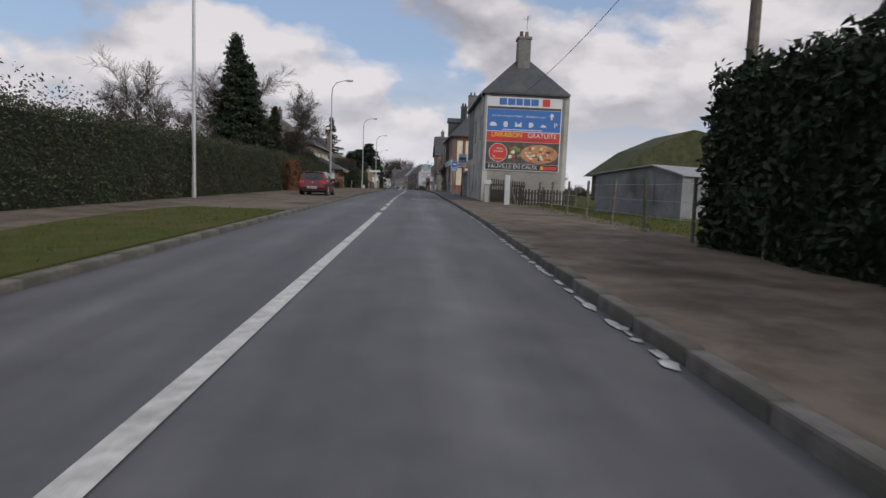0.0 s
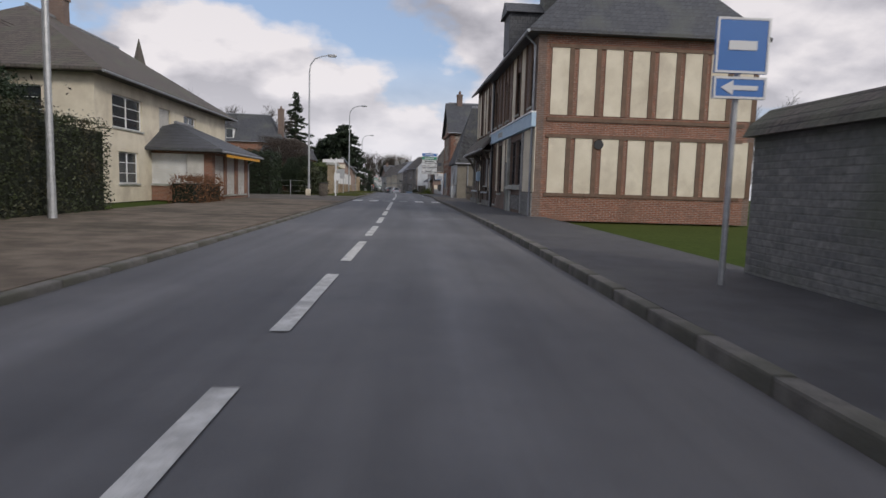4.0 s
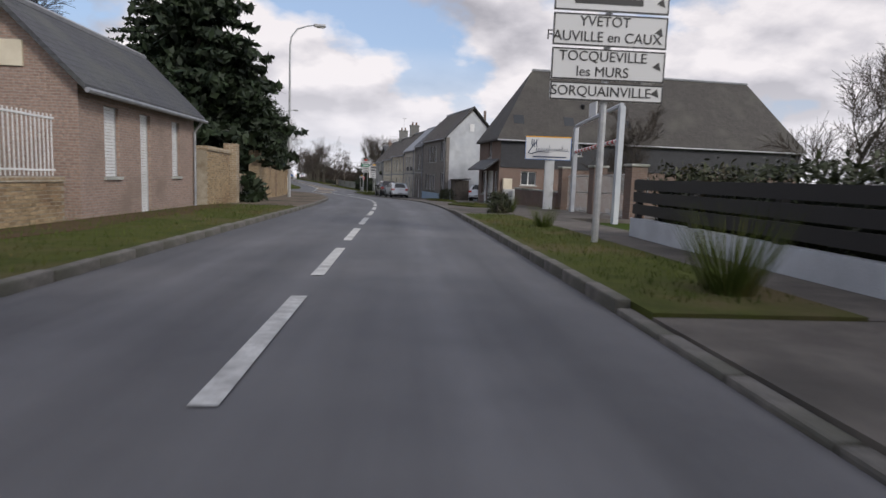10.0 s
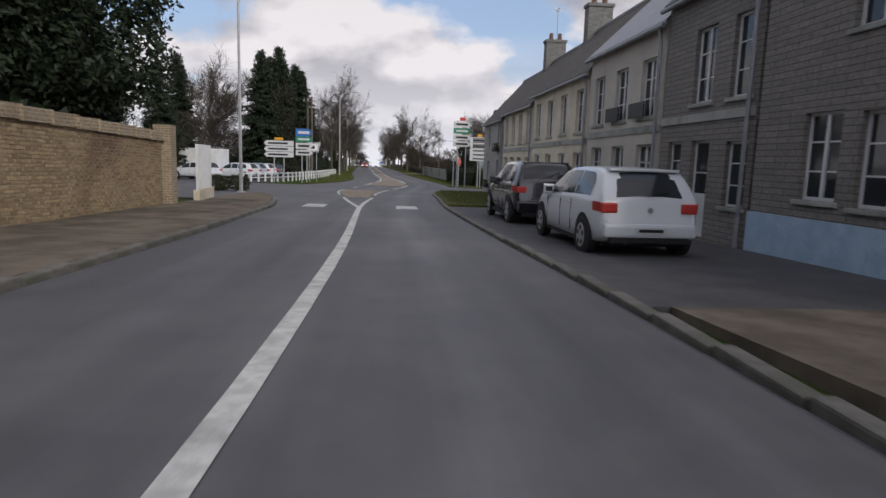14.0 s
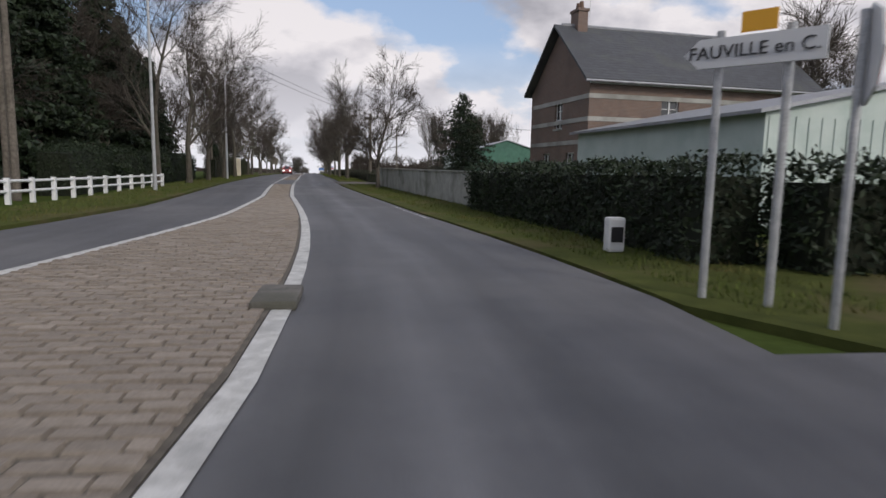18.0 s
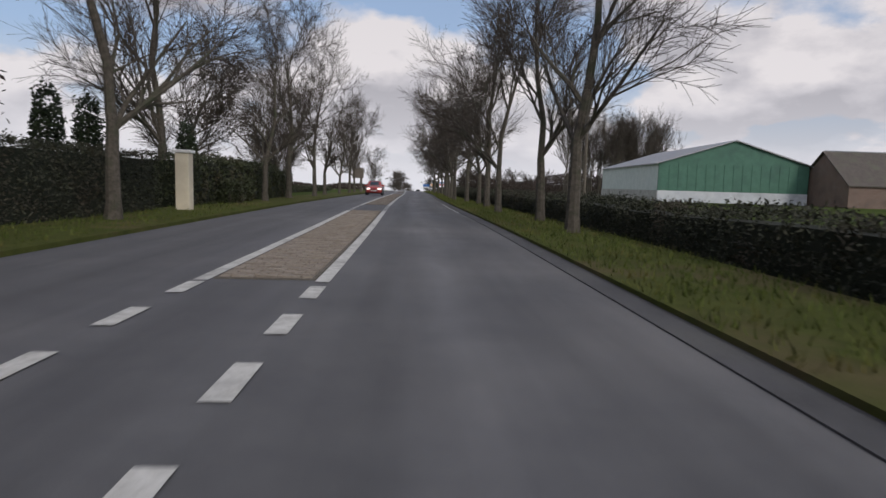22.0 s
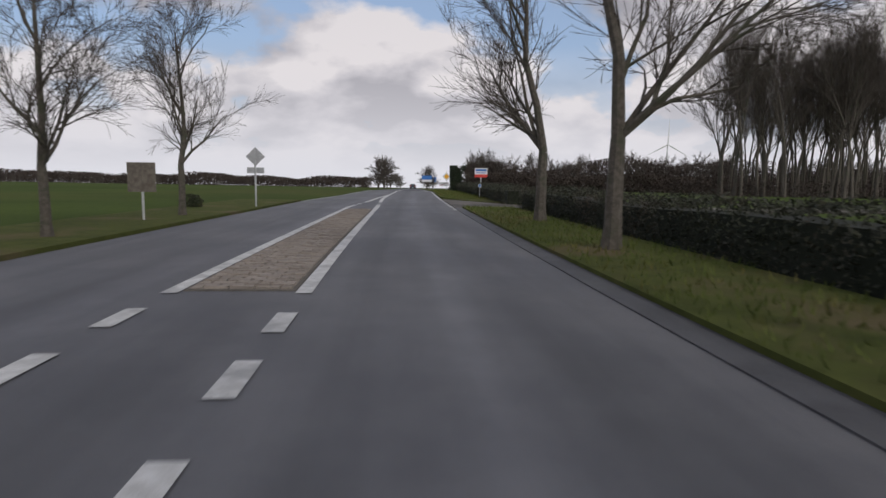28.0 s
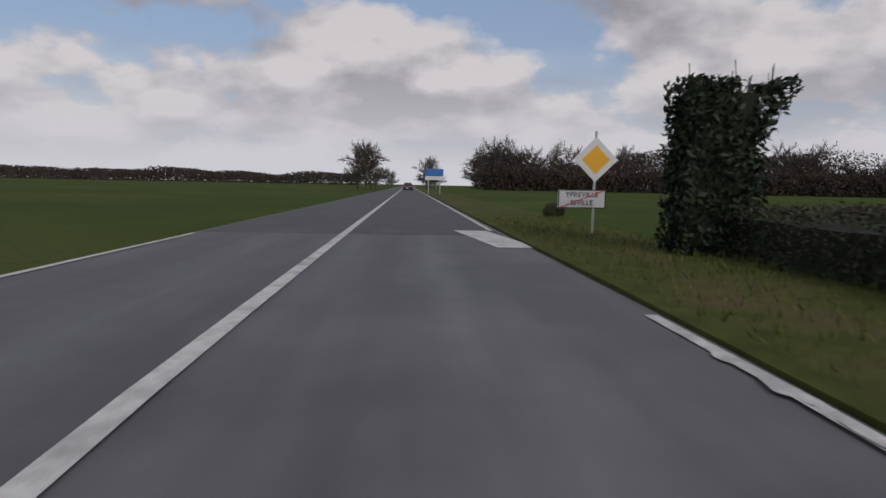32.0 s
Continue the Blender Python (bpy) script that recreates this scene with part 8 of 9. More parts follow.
bs = thing("company_sign", spot(153.9, 7.4, 0.1, -6), "white company sign with blue script and wheat ears", "sign")
part("post", bx(-0.1, 0.03, 0.0, 0.35, 0.2, 2.45), PEELING, bs)
plate(bs, -1.12, 1.12, 2.42, 3.55, SIGNWHITE, edge=SIGNBLUE)
part("yellow_edge", bx(-1.12, -0.03, 3.5, 1.12, -0.026, 3.55), SIGNYELLOW, bs)
SCRIPT = plain("script_blue", (0.02, 0.035, 0.09), 0.5)
rs = random.Random(8)
part("script_stroke", tube(nb(), [(-0.5, -0.03, 3.42), (-0.75, -0.03, 3.1), (-0.98, -0.03, 2.72), (-0.8, -0.03, 2.7), (-0.45, -0.03, 2.82), (0.1, -0.03, 2.78)], [0.01, 0.02, 0.03, 0.025, 0.02, 0.008], 5), SCRIPT, bs)
for x in (-0.82, -0.72, -0.6):
    part("wheat_ear", tube(nb(), [(x + 0.05, -0.028, 3.0), (x, -0.028, 3.2), (x + 0.01, -0.028, 3.4)], [0.006, 0.03, 0.012], 5), SCRIPT, bs)
x = -0.62
while x < 0.95:
    up = rs.choice((0.12, 0.12, 0.28))
    part("script_stroke", tube(nb(), [(x, -0.028, 2.84), (x + 0.05, -0.028, 2.84 + up), (x + 0.09, -0.028, 2.84)], [0.012, 0.022, 0.01], 5), SCRIPT, bs)
    x += 0.125
part("text_bar", bx(-0.75, -0.028, 2.53, 0.9, -0.021, 2.59), SCRIPT, bs)

b1 = thing("bus_stop_sign", spot(47.6, 3.75, 0.12), "white and blue bus stop sign on a dark post", "bus stop")
mast(b1, 0.0, 0.06, 3.2, 0.04, DARKMETAL)
pl = plate(b1, -0.32, 0.32, 2.45, 3.25, SIGNWHITE)
part("blue_field", bx(-0.28, -0.027, 2.6, 0.28, -0.021, 3.0), SIGNBLUE, pl)
part("text_bar", bx(-0.2, -0.033, 2.68, 0.2, -0.028, 2.74), SIGNWHITE, pl)
plate(b1, -0.3, 0.3, 2.25, 2.4, SIGNWHITE, name="lower_plate")
b2 = thing("parking_sign", spot(55.4, 3.55, 0.12), "blue square sign with a blue arrow plate", "road sign")
mast(b2, 0.0, 0.06, 3.0)
pl = plate(b2, -0.3, 0.3, 2.4, 3.0, SIGNBLUE, edge=SIGNWHITE)
part("symbol", bx(-0.16, -0.028, 2.65, 0.16, -0.021, 2.75, bevel=0.0), SIGNWHITE, pl)
pl = plate(b2, -0.3, 0.3, 2.12, 2.36, SIGNBLUE, name="arrow_plate", edge=SIGNWHITE)
part("arrow", prism(nb(), [(-0.22, 2.24), (-0.08, 2.32), (-0.08, 2.265), (0.2, 2.265), (0.2, 2.215), (-0.08, 2.215), (-0.08, 2.16)], -0.028, -0.021), SIGNWHITE, pl)

# left-hand side of the crossing
b3 = thing("finger_post", spot(98.0, -5.7, 0.1), "white post with pale direction arms and a board", "road sign")
mast(b3, 0.0, 0.0, 2.95, 0.05, WHITE)
plate(b3, -1.05, -0.05, 2.6, 2.85, WHITE, name="arm")
plate(b3, 0.06, 0.6, 2.62, 2.88, WHITE, name="arm")
plate(b3, -0.12, 0.32, 1.2, 1.75, WHITE, y=-0.06, name="notice")
b4 = thing("notice_board", spot(104.8, -6.0, 0.1), "grey metal notice panel on posts", "sign")
for x in (-0.25, 0.25):
    mast(b4, x, 0.0, 2.2, 0.03)
plate(b4, -0.35, 0.35, 1.4, 2.25, GALV, y=-0.05)
bn_ = thing("litter_bin", spot(93.6, -6.1, 0.08), "round dark slatted litter bin", "bin")
part("body", tube(nb(), [(0, 0, 0.05), (0, 0, 0.95)], [0.27, 0.3], 16), OLDWOOD, bn_)
for k in range(16):
    a = k * math.pi / 8
    part("slat", bx(-0.03, -0.02, 0.06, 0.03, 0.02, 0.96, m=pose(0.3 * math.cos(a), 0.3 * math.sin(a), 0, 0, 0, math.degrees(a) + 90)), OLDWOOD, bn_)
part("rim", tube(nb(), [(0, 0, 0.95), (0, 0, 1.02)], 0.33, 16), DARKMETAL, bn_)
bo = thing("stone_bollard", spot(95.0, -7.4, 0.08), "short pale stone bollard", "bollard")
part("block", bx(-0.17, -0.17, 0, 0.17, 0.17, 0.5, bevel=0.04), CREAM, bo)
bc = thing("park_bench", spot(99.0, -11.0, 0.05, 10), "low dark park bench on the square", "bench")
part("seat", bx(-0.75, -0.2, 0.42, 0.75, 0.2, 0.48), DARKMETAL, bc)
for x in (-0.6, 0.6):
    part("leg", bx(x - 0.05, -0.18, 0, x + 0.05, 0.18, 0.42), DARKMETAL, bc)
pf = thing("park_fence", spot(101.0, -12.0, 0.0), "pale green wire park fence", "fence")
for i in range(9):
    mast(pf, -9.0 + i * 1.6, 0.0, 1.25, 0.03, GALV)
for z in (0.3, 0.75, 1.2):
    part("wire", tube(nb(), [(-9.0, 0, z), (3.8, 0, z)], 0.008, 4), GALV, pf)

# wooden barrier with planters before the mansard house
br = thing("wooden_barrier", spot(94.4, 4.85, 0.1), "dark wooden two-rail barrier on stout posts", "barrier")
for i in range(6):
    part("post", bx(-0.07, -3.6 + i * 1.35 - 0.07, 0, 0.07, -3.6 + i * 1.35 + 0.07, 1.08, bevel=0.012), OLDWOOD, br)
for z in (0.55, 0.98):
    part("rail", bx(-0.13, -3.75, z - 0.07, -0.07, 3.3, z + 0.07, bevel=0.012), OLDWOOD, br)
for i, y in enumerate((-2.6, -1.2, 0.3, 1.8)):
    p = thing("concrete_planter", spot(94.4 + y, 5.75, 0.1), "pale rectangular concrete planter behind the barrier", "planter", "planters at the barrier")
    part("trough", bx(-0.3, -0.5, 0, 0.3, 0.5, 0.45, bevel=0.03), WHITEWALL, p)
    part("soil", bx(-0.25, -0.45, 0.44, 0.25, 0.45, 0.46), BARK, p)

# picket gate and wire fence before the hoarding
DARKWOOD = surface("dark_stained_wood", (0.028, 0.024, 0.022), (0.05, 0.043, 0.038), scale=8, rough=0.85, bump=0.3, c=(0.065, 0.06, 0.05))
pg = thing("picket_gate", spot(34.7, 4.4, 0.1), "dark stained wooden picket gate standing ajar", "gate")
for k in range(15):
    f = k / 14
    part("picket", prism(nb(), [(-0.045, 0.06), (0.045, 0.06), (0.045, 1.32 - 0.14 * f), (0, 1.4 - 0.14 * f), (-0.045, 1.32 - 0.14 * f)], -0.012, 0.012), DARKWOOD, pg).matrix_basis = pose(0.06 + 1.95 * f, 0.02 + 0.5 * f, 0, 0, 0, 14)
for z in (0.3, 1.0):
    part("rail", bx(0.0, -0.05, z - 0.05, 2.1, -0.015, z + 0.05, m=pose(0.05, 0.0, 0, 0, 0, 14.4)), DARKWOOD, pg)
part("brace", bx(0.0, -0.06, 0.0, 2.0, -0.03, 0.08, m=pose(0.1, 0.0, 0.32, 0, -17, 14.4)), DARKWOOD, pg)
part("kick_panel", bx(0.05, 0.03, 0.05, 0.95, 0.05, 0.75, m=pose(0.0, 0.0, 0, 0, 0, 14.4)), DARKWOOD, pg)
lb = thing("letter_box_pillar", spot(34.9, 4.22, 0.1), "grey rendered gate pillar carrying a pale letter box", "pillar")
part("shaft", bx(-0.14, -0.14, 0.0, 0.14, 0.14, 1.02, bevel=0.015), GREYWALL, lb)
part("letter_box", bx(-0.22, -0.2, 1.02, 0.24, 0.16, 1.27, bevel=0.02), PEELING, lb)
sp = thing("leaning_gatepost", spot(31.75, 4.9, 0.08), "weathered grey-blue wooden gatepost", "post")
part("shaft", bx(-0.13, -0.1, -0.05, 0.13, 0.1, 1.55, bevel=0.015), PEELING, sp)
part("brace", tube(nb(), [(0.15, 0.05, 1.2), (0.55, 0.3, 0.0)], 0.05, 6), OLDWOOD, sp)
yf = thing("yard_fence", spot(32.6, 5.2, 0.06), "dark low picket fence of the yard", "fence")
for k in range(20):
    part("picket", bx(0.12 + k * 0.17, -0.012, 0.04, 0.22 + k * 0.17, 0.012, 0.84 + 0.03 * (k % 3)), DARKWOOD, yf)
for z in (0.3, 0.68):
    part("rail", bx(0.05, 0.014, z - 0.04, 3.6, 0.04, z + 0.04), DARKWOOD, yf)
for x in (0.0, 1.8, 3.6):
    part("post", bx(x - 0.05, 0.02, 0.0, x + 0.05, 0.12, 1.05), OLDWOOD, yf)
wf = thing("wire_fence", spot(20.5, 6.0, 0.05), "sagging wire fence on leaning wooden stakes", "fence")
for i in range(8):
    y = -10.5 + i * 2.7
    part("stake", tube(nb(), [(0, y, -0.1), (random.uniform(-0.06, 0.06), y + random.uniform(-0.08, 0.08), 1.35)], 0.045, 6), OLDWOOD, wf)
for z in (0.4, 0.8, 1.2):
    part("wire", tube(nb(), [(0, -10.5 + k * 2.7, z + 0.02 * (k % 2)) for k in range(8)], 0.006, 4), GALV, wf)
sd = thing("garden_shed", spot(23.5, 10.5, 0.05, 24.5), "low grey weathered shed with a sagging sheet roof", "shed")
part("shell", prism(nb(), [(0.0, 0.0), (5.0, 0.0), (5.0, 1.75), (1.5, 2.1), (0.0, 1.72)], 0.0, 3.1, "x"), SHEDGREY, sd)
part("roof", prism(nb(), [(-0.15, 1.7), (1.5, 2.12), (5.15, 1.76), (5.15, 1.81), (1.5, 2.18), (-0.15, 1.76)], -0.18, 3.3, "x"), ZINC, sd)
for k in range(5):
    part("batten", bx(-0.02, 0.3 + k * 1.1, 0.05, -0.003, 0.34 + k * 1.1, 1.7), SHEDGREY, sd)
ba = thing("blue_barrel", spot(24.6, 13.6, 0.05), "blue plastic barrel beside the shed", "barrel")
part("drum", tube(nb(), [(0, 0, 0), (0, 0, 0.06), (0, 0, 0.3), (0, 0, 0.6), (0, 0, 0.86), (0, 0, 0.9)], [0.26, 0.29, 0.3, 0.3, 0.29, 0.26], 16), SIGNBLUE, ba)
part("lid", tube(nb(), [(0, 0, 0.9), (0, 0, 0.94)], 0.24, 16), SIGNBLACK, ba)
ms = thing("mossy_barn", spot(58.0, 24.0, 0.0), "old barn under a mossy overgrown roof", "barn")
part("shell", bx(-6, -4, 0, 6, 4, 2.6), OLDWOOD, ms)
part("roof", prism(nb(), [(-6.8, 2.4), (-3.4, 4.9), (0.4, 6.6), (3.2, 6.0), (6.8, 2.4)], -4.6, 4.6), surface("mossy_thatch", (0.05, 0.055, 0.025), (0.09, 0.09, 0.045), scale=2, rough=1, bump=0.8, c=(0.04, 0.06, 0.02)), ms)
h, L, lx = house("far_cottage", "r", 64.0, 74.0, 30.0, 8.0, 3.6, 6.6, "distant cottage with brick chimney", RENDER, OLDSLATE, gutter=False)
chimney(h, 8.0, 4.0, 6.0, 8.2)

# direction board far along the road
fb = thing("blue_board", spot(492.6, 3.15, 0.0), "blue direction board with pale lower panel on two posts", "road sign")
for x in (-0.7, 0.7):
    mast(fb, x, 0.06, 3.0, 0.05)
plate(fb, -1.1, 1.1, 2.2, 3.05, SIGNBLUE)
plate(fb, -1.1, 1.1, 1.72, 2.18, SIGNWHITE)

# junction signs
def arrow_sign(parent, x, z, w, hgt, mat, right=True, y=-0.03, text=None, edge=SIGNBLACK):
    t = hgt / 2
    o = [(x - w / 2, z - t), (x + w / 2 - t, z - t), (x + w / 2, z), (x + w / 2 - t, z + t), (x - w / 2, z + t)]
    if not right:
        o = [(2 * x - a, b) for a, b in o]
    p = part("panel", prism(nb(), o, y - 0.012, y + 0.012), mat, parent)
    if text:
        words(p, text, x, z, hgt * 0.62, SIGNBLACK, y - 0.02)
    else:
        part("text_bar", bx(x - w * 0.36, y - 0.018, z - t * 0.35, x + w * 0.3, y - 0.013, z + t * 0.35), SIGNBLACK if mat in (SIGNWHITE, SIGNYELLOW) else SIGNWHITE, p)
    return p


j1 = thing("junction_signpost", spot(226.9, 5.45, 0.05), "stack of white arrow signs with dark lettering on steel posts", "road sign")
for x in (-0.1, 0.12):
    mast(j1, x, 0.05, 4.3, 0.045)
for i in range(5):
    z, hh = (3.98, 3.5, 3.1, 2.76, 2.42)[i], (0.52, 0.42, 0.33, 0.32, 0.32)[i]
    p = arrow_sign(j1, 0.0, z, 1.66 - 0.05 * (i % 2), hh, SIGNWHITE)
    if i < 2:
        for k in (-0.3, 0.3):
            part("text_bar", bx(-0.62, -0.05, z + k * hh - 0.035, 0.5 + k * 0.3, -0.046, z + k * hh + 0.035), SIGNBLACK, p)
    t = hh / 2 - 0.03
    part("arrow_edge", prism(nb(), [(0.83 - t - 0.11, z + t), (0.83 - 0.1, z), (0.83 - t - 0.11, z - t), (0.83 - t - 0.04, z - t), (0.83 - 0.03, z), (0.83 - t - 0.04, z + t)], -0.05, -0.045), SIGNBLACK, p)
part("number_plate", bx(-0.2, -0.04, 4.28, 0.2, -0.02, 4.5), SIGNYELLOW, j1)
j2 = thing("stop_sign", spot(226.5, 3.7, 0.03, 61), "red octagonal stop sign facing the side road", "road sign")
mast(j2, 0.0, 0.04, 2.45)
part("rim", tube(nb(), [(0, -0.02, 2.12), (0, 0.0, 2.12)], 0.38, 8), SIGNWHITE, j2)
part("disc", tube(nb(), [(0, -0.03, 2.12), (0, -0.021, 2.12)], 0.35, 8), SIGNRED, j2)
words(j2, "STOP", 0.0, 2.12, 0.22, SIGNWHITE, -0.034)
ec = thing("electric_cabinet", spot(222.9, 6.6, 0.04, -8), "pale concrete electricity cabinet on the grass corner", "cabinet")
part("body", bx(-0.29, -0.16, 0.0, 0.29, 0.16, 0.66, bevel=0.015), CONCRETE, ec)
part("door", bx(-0.24, -0.175, 0.06, 0.24, -0.162, 0.6), PEELING, ec)
gb_ = thing("dark_grit_bin", spot(223.3, 6.05, 0.04), "small dark bin beside the cabinet", "bin")
part("body", bx(-0.16, -0.16, 0.0, 0.16, 0.16, 0.45, bevel=0.03), DARKMETAL, gb_)
part("lid", bx(-0.18, -0.18, 0.45, 0.18, 0.18, 0.51, bevel=0.02), BLACK, gb_)
j3 = thing("village_arrow", spot(227.5, 3.45, 0.03, -50), "white arrow sign pointing back to the next village", "road sign")
for x in (-0.5, 0.5):
    mast(j3, x * 0.6, 0.05, 2.55, 0.04)
arrow_sign(j3, 0.0, 2.34, 1.2, 0.27, SIGNWHITE, right=False, text="FAUVILLE en C.")
part("number_plate", bx(-0.1, -0.04, 2.5, 0.2, -0.02, 2.68), SIGNYELLOW, j3)
j4 = thing("corner_signpost", spot(214.7, 3.75, 0.1, 22), "tall stack of arrow signs before the corner house", "road sign")
for x in (-0.3, 0.3):
    mast(j4, x, 0.05, 4.6, 0.045)
for i, mt in enumerate((SIGNWHITE, SIGNGREEN, SIGNWHITE, SIGNWHITE)):
    arrow_sign(j4, 0.0, 4.35 - i * 0.42, 1.25, 0.36, mt)
part("number_plate", bx(-0.2, -0.04, 4.58, 0.2, -0.02, 4.8), SIGNRED, j4)
j5 = thing("left_signpost", spot(225.6, -9.3, 0.05, 4), "blue, green and white arrow signs on a post", "road sign")
for x in (-0.2, 0.2):
    mast(j5, x, 0.05, 4.4, 0.045)
for i, mt in enumerate((SIGNBLUE, SIGNGREEN, SIGNWHITE, SIGNWHITE)):
    arrow_sign(j5, 0.0, 4.1 - i * 0.55, 1.4, (0.62, 0.44, 0.5, 0.44)[i], mt)
j6 = thing("village_board", spot(225.1, -11.3, 0.05, 4), "white panel of village names below a yellow number", "road sign")
for x in (-0.4, 0.4):
    mast(j6, x, 0.05, 3.3, 0.045)
for i in range(3):
    arrow_sign(j6, 0.0, 3.15 - i * 0.46, 2.4, 0.42, SIGNWHITE, right=False)
part("number_plate", bx(-0.35, -0.04, 3.4, 0.35, -0.02, 3.62), SIGNYELLOW, j6)
j7 = thing("tourist_board", spot(228.9, -9.05, 0.05), "small striped tourist board", "sign")
for x in (-0.3, 0.3):
    mast(j7, x, 0.05, 3.4, 0.03)
pl = plate(j7, -0.65, 0.65, 2.55, 3.45, SIGNBLACK)
for k in range(11):
    part("hatch", prism(nb(), [(-0.64 + k * 0.105, 2.56), (-0.59 + k * 0.105, 2.56), (-0.40 + k * 0.105, 3.44), (-0.45 + k * 0.105, 3.44)], -0.025, -0.021), WHITE, pl)
part("picture", bx(-0.42, -0.032, 2.72, 0.42, -0.026, 3.28), WHITE, pl)
part("emblem", bx(-0.16, -0.037, 2.86, 0.14, -0.033, 3.12), DARKMETAL, pl)
km = thing("kilometre_marker", spot(231.2, 4.0, 0.03), "small pale kilometre stone with a dark panel", "marker")
part("block", bx(-0.14, -0.1, 0, 0.14, 0.1, 0.55, bevel=0.04), WHITE, km)
part("cap", bx(-0.1, -0.112, 0.16, 0.1, -0.102, 0.4), DARKMETAL, km)
ib = thing("island_beacon", spot(228.0, -0.9, 0.05), "low pale kerb nose of the median", "kerb")
part("nose", bx(-0.12, -0.5, -0.05, 0.28, 0.3, 0.04, bevel=0.03), KERB, ib)
rl = thing("white_rail", spot(236.0, -12.0, 0.0), "long low white concrete rail along the car park", "fence")
for i in range(27):
    s = 221.5 + i * 1.42
    u = float(np.interp(s, [221, 232, 245, 259], [-13.4, -11.5, -9.8, -7.9]))
    u2 = float(np.interp(s + 1.42, [221, 232, 245, 259], [-13.4, -11.5, -9.8, -7.9]))
    inv = rl.matrix_basis.inverted()
    a, b = inv @ at(s, u), inv @ at(s + 1.42, u2)
    part("post", bx(a.x - 0.07, a.y - 0.07, a.z - 0.1, a.x + 0.07, a.y + 0.07, a.z + 0.78), WHITE, rl)
    if i < 26:
        for z in (0.35, 0.68):
            part("rail", tube(nb(), [a + Vector((0, 0, z)), b + Vector((0, 0, z))], 0.05, 6), WHITE, rl)
gpst = thing("gate_post", spot(293.4, -7.45, 0.05), "pale rendered gatepost at a drive", "gatepost")
part("shaft", bx(-0.22, -0.22, 0, 0.22, 0.22, 1.9, bevel=0.02), CREAM, gpst)
part("cap", bx(-0.28, -0.28, 1.9, 0.28, 0.28, 2.0, bevel=0.02), WHITE, gpst)

# open-country signs
g1 = thing("priority_road_sign", spot(384.0, -5.75, 0.05), "grey back of a diamond road sign with plate", "road sign")
mast(g1, 0.0, -0.05, 2.3)
part("diamond", prism(nb(), [(0, 1.6), (0.37, 1.97), (0, 2.34), (-0.37, 1.97)], -0.01, 0.012), GALV, g1)
plate(g1, -0.33, 0.33, 1.32, 1.55, GALV, name="plate")
g2 = thing("small_panel", spot(375.6, -6.6, 0.05), "brown square back of a roadside panel", "sign")
mast(g2, 0.0, 0.03, 1.5)
plate(g2, -0.35, 0.35, 0.75, 1.5, OLDWOOD)
g3 = thing("roadside_panel", spot(351.5, -6.9, 0.05), "dark brown roadside information panel", "sign")
for x in (-0.5, 0.5):
    mast(g3, x, 0.03, 3.0, 0.05, OLDWOOD)
plate(g3, -0.7, 0.7, 1.8, 3.1, OLDWOOD)
g4 = thing("priority_sign", spot(432.6, 4.27, 0.03) @ Matrix.Scale(0.88, 4), "yellow and white priority diamond with place-name plate", "road sign")
mast(g4, 0.0, 0.04, 2.7)
part("diamond", prism(nb(), [(0, 1.4), (0.58, 1.98), (0, 2.56), (-0.58, 1.98)], -0.012, 0.012), SIGNWHITE, g4)
part("yellow_diamond", prism(nb(), [(0, 1.61), (0.37, 1.98), (0, 2.35), (-0.37, 1.98)], -0.02, -0.013), SIGNYELLOW, g4)
pl = plate(g4, -0.95, 0.3, 0.72, 1.2, SIGNWHITE, name="place_plate", edge=SIGNBLACK)
words(pl, "YPREVILLE", -0.33, 1.07, 0.19, SIGNBLACK)
words(pl, "BIVILLE", -0.33, 0.86, 0.19, SIGNBLACK)
part("strike_bar", prism(nb(), [(-0.92, 0.74), (-0.86, 0.74), (0.27, 1.18), (0.21, 1.18)], -0.036, -0.03), SIGNRED, pl)
g5 = thing("kitchen_advert", spot(413.0, 6.3, 0.0), "small blue, white and red advertising board on a post", "billboard")
mast(g5, 0.0, 0.04, 2.3, 0.05)
plate(g5, -0.55, 0.55, 1.5, 2.3, SIGNWHITE)
part("blue_bar", bx(-0.48, -0.027, 2.02, 0.48, -0.021, 2.22), SIGNBLUE, g5)
part("red_bar", bx(-0.55, -0.027, 1.5, 0.55, -0.021, 1.76), SIGNRED, g5)
part("text_bar", bx(-0.42, -0.027, 1.86, 0.42, -0.021, 1.93), SIGNBLUE, g5)
g6 = thing("far_blue_sign", spot(575.0, 6.0, 0.0), "blue and white road panel far ahead", "road sign")
for x in (-1.2, 1.2):
    mast(g6, x, 0.05, 4.2, 0.08)
plate(g6, -2.2, 2.2, 2.6, 4.3, SIGNBLUE)
plate(g6, -2.2, 2.2, 1.6, 2.55, SIGNWHITE, name="lower_panel")
mk = thing("marker_sign", spot(400.6, 4.95, 0.03), "small blue marker plate on a thin post", "road sign")
mast(mk, 0.0, 0.03, 0.95, 0.02)
pl = plate(mk, -0.1, 0.1, 0.72, 0.95, SIGNBLUE, edge=SIGNWHITE)
tb = thing("wind_turbine", pose(151.5, 1645.3, ground(1645.3)), "distant white three-bladed wind turbine", "wind turbine")
HUB = 66.0 - ground(1645.3)
part("tower", tube(nb(), [(0, 0, 0), (0, 0, HUB)], [2.2, 1.2], 12), WHITE, tb)
part("nacelle", bx(-1.5, -5, HUB - 1.5, 1.5, 3, HUB + 1.5, bevel=0.4), WHITE, tb)
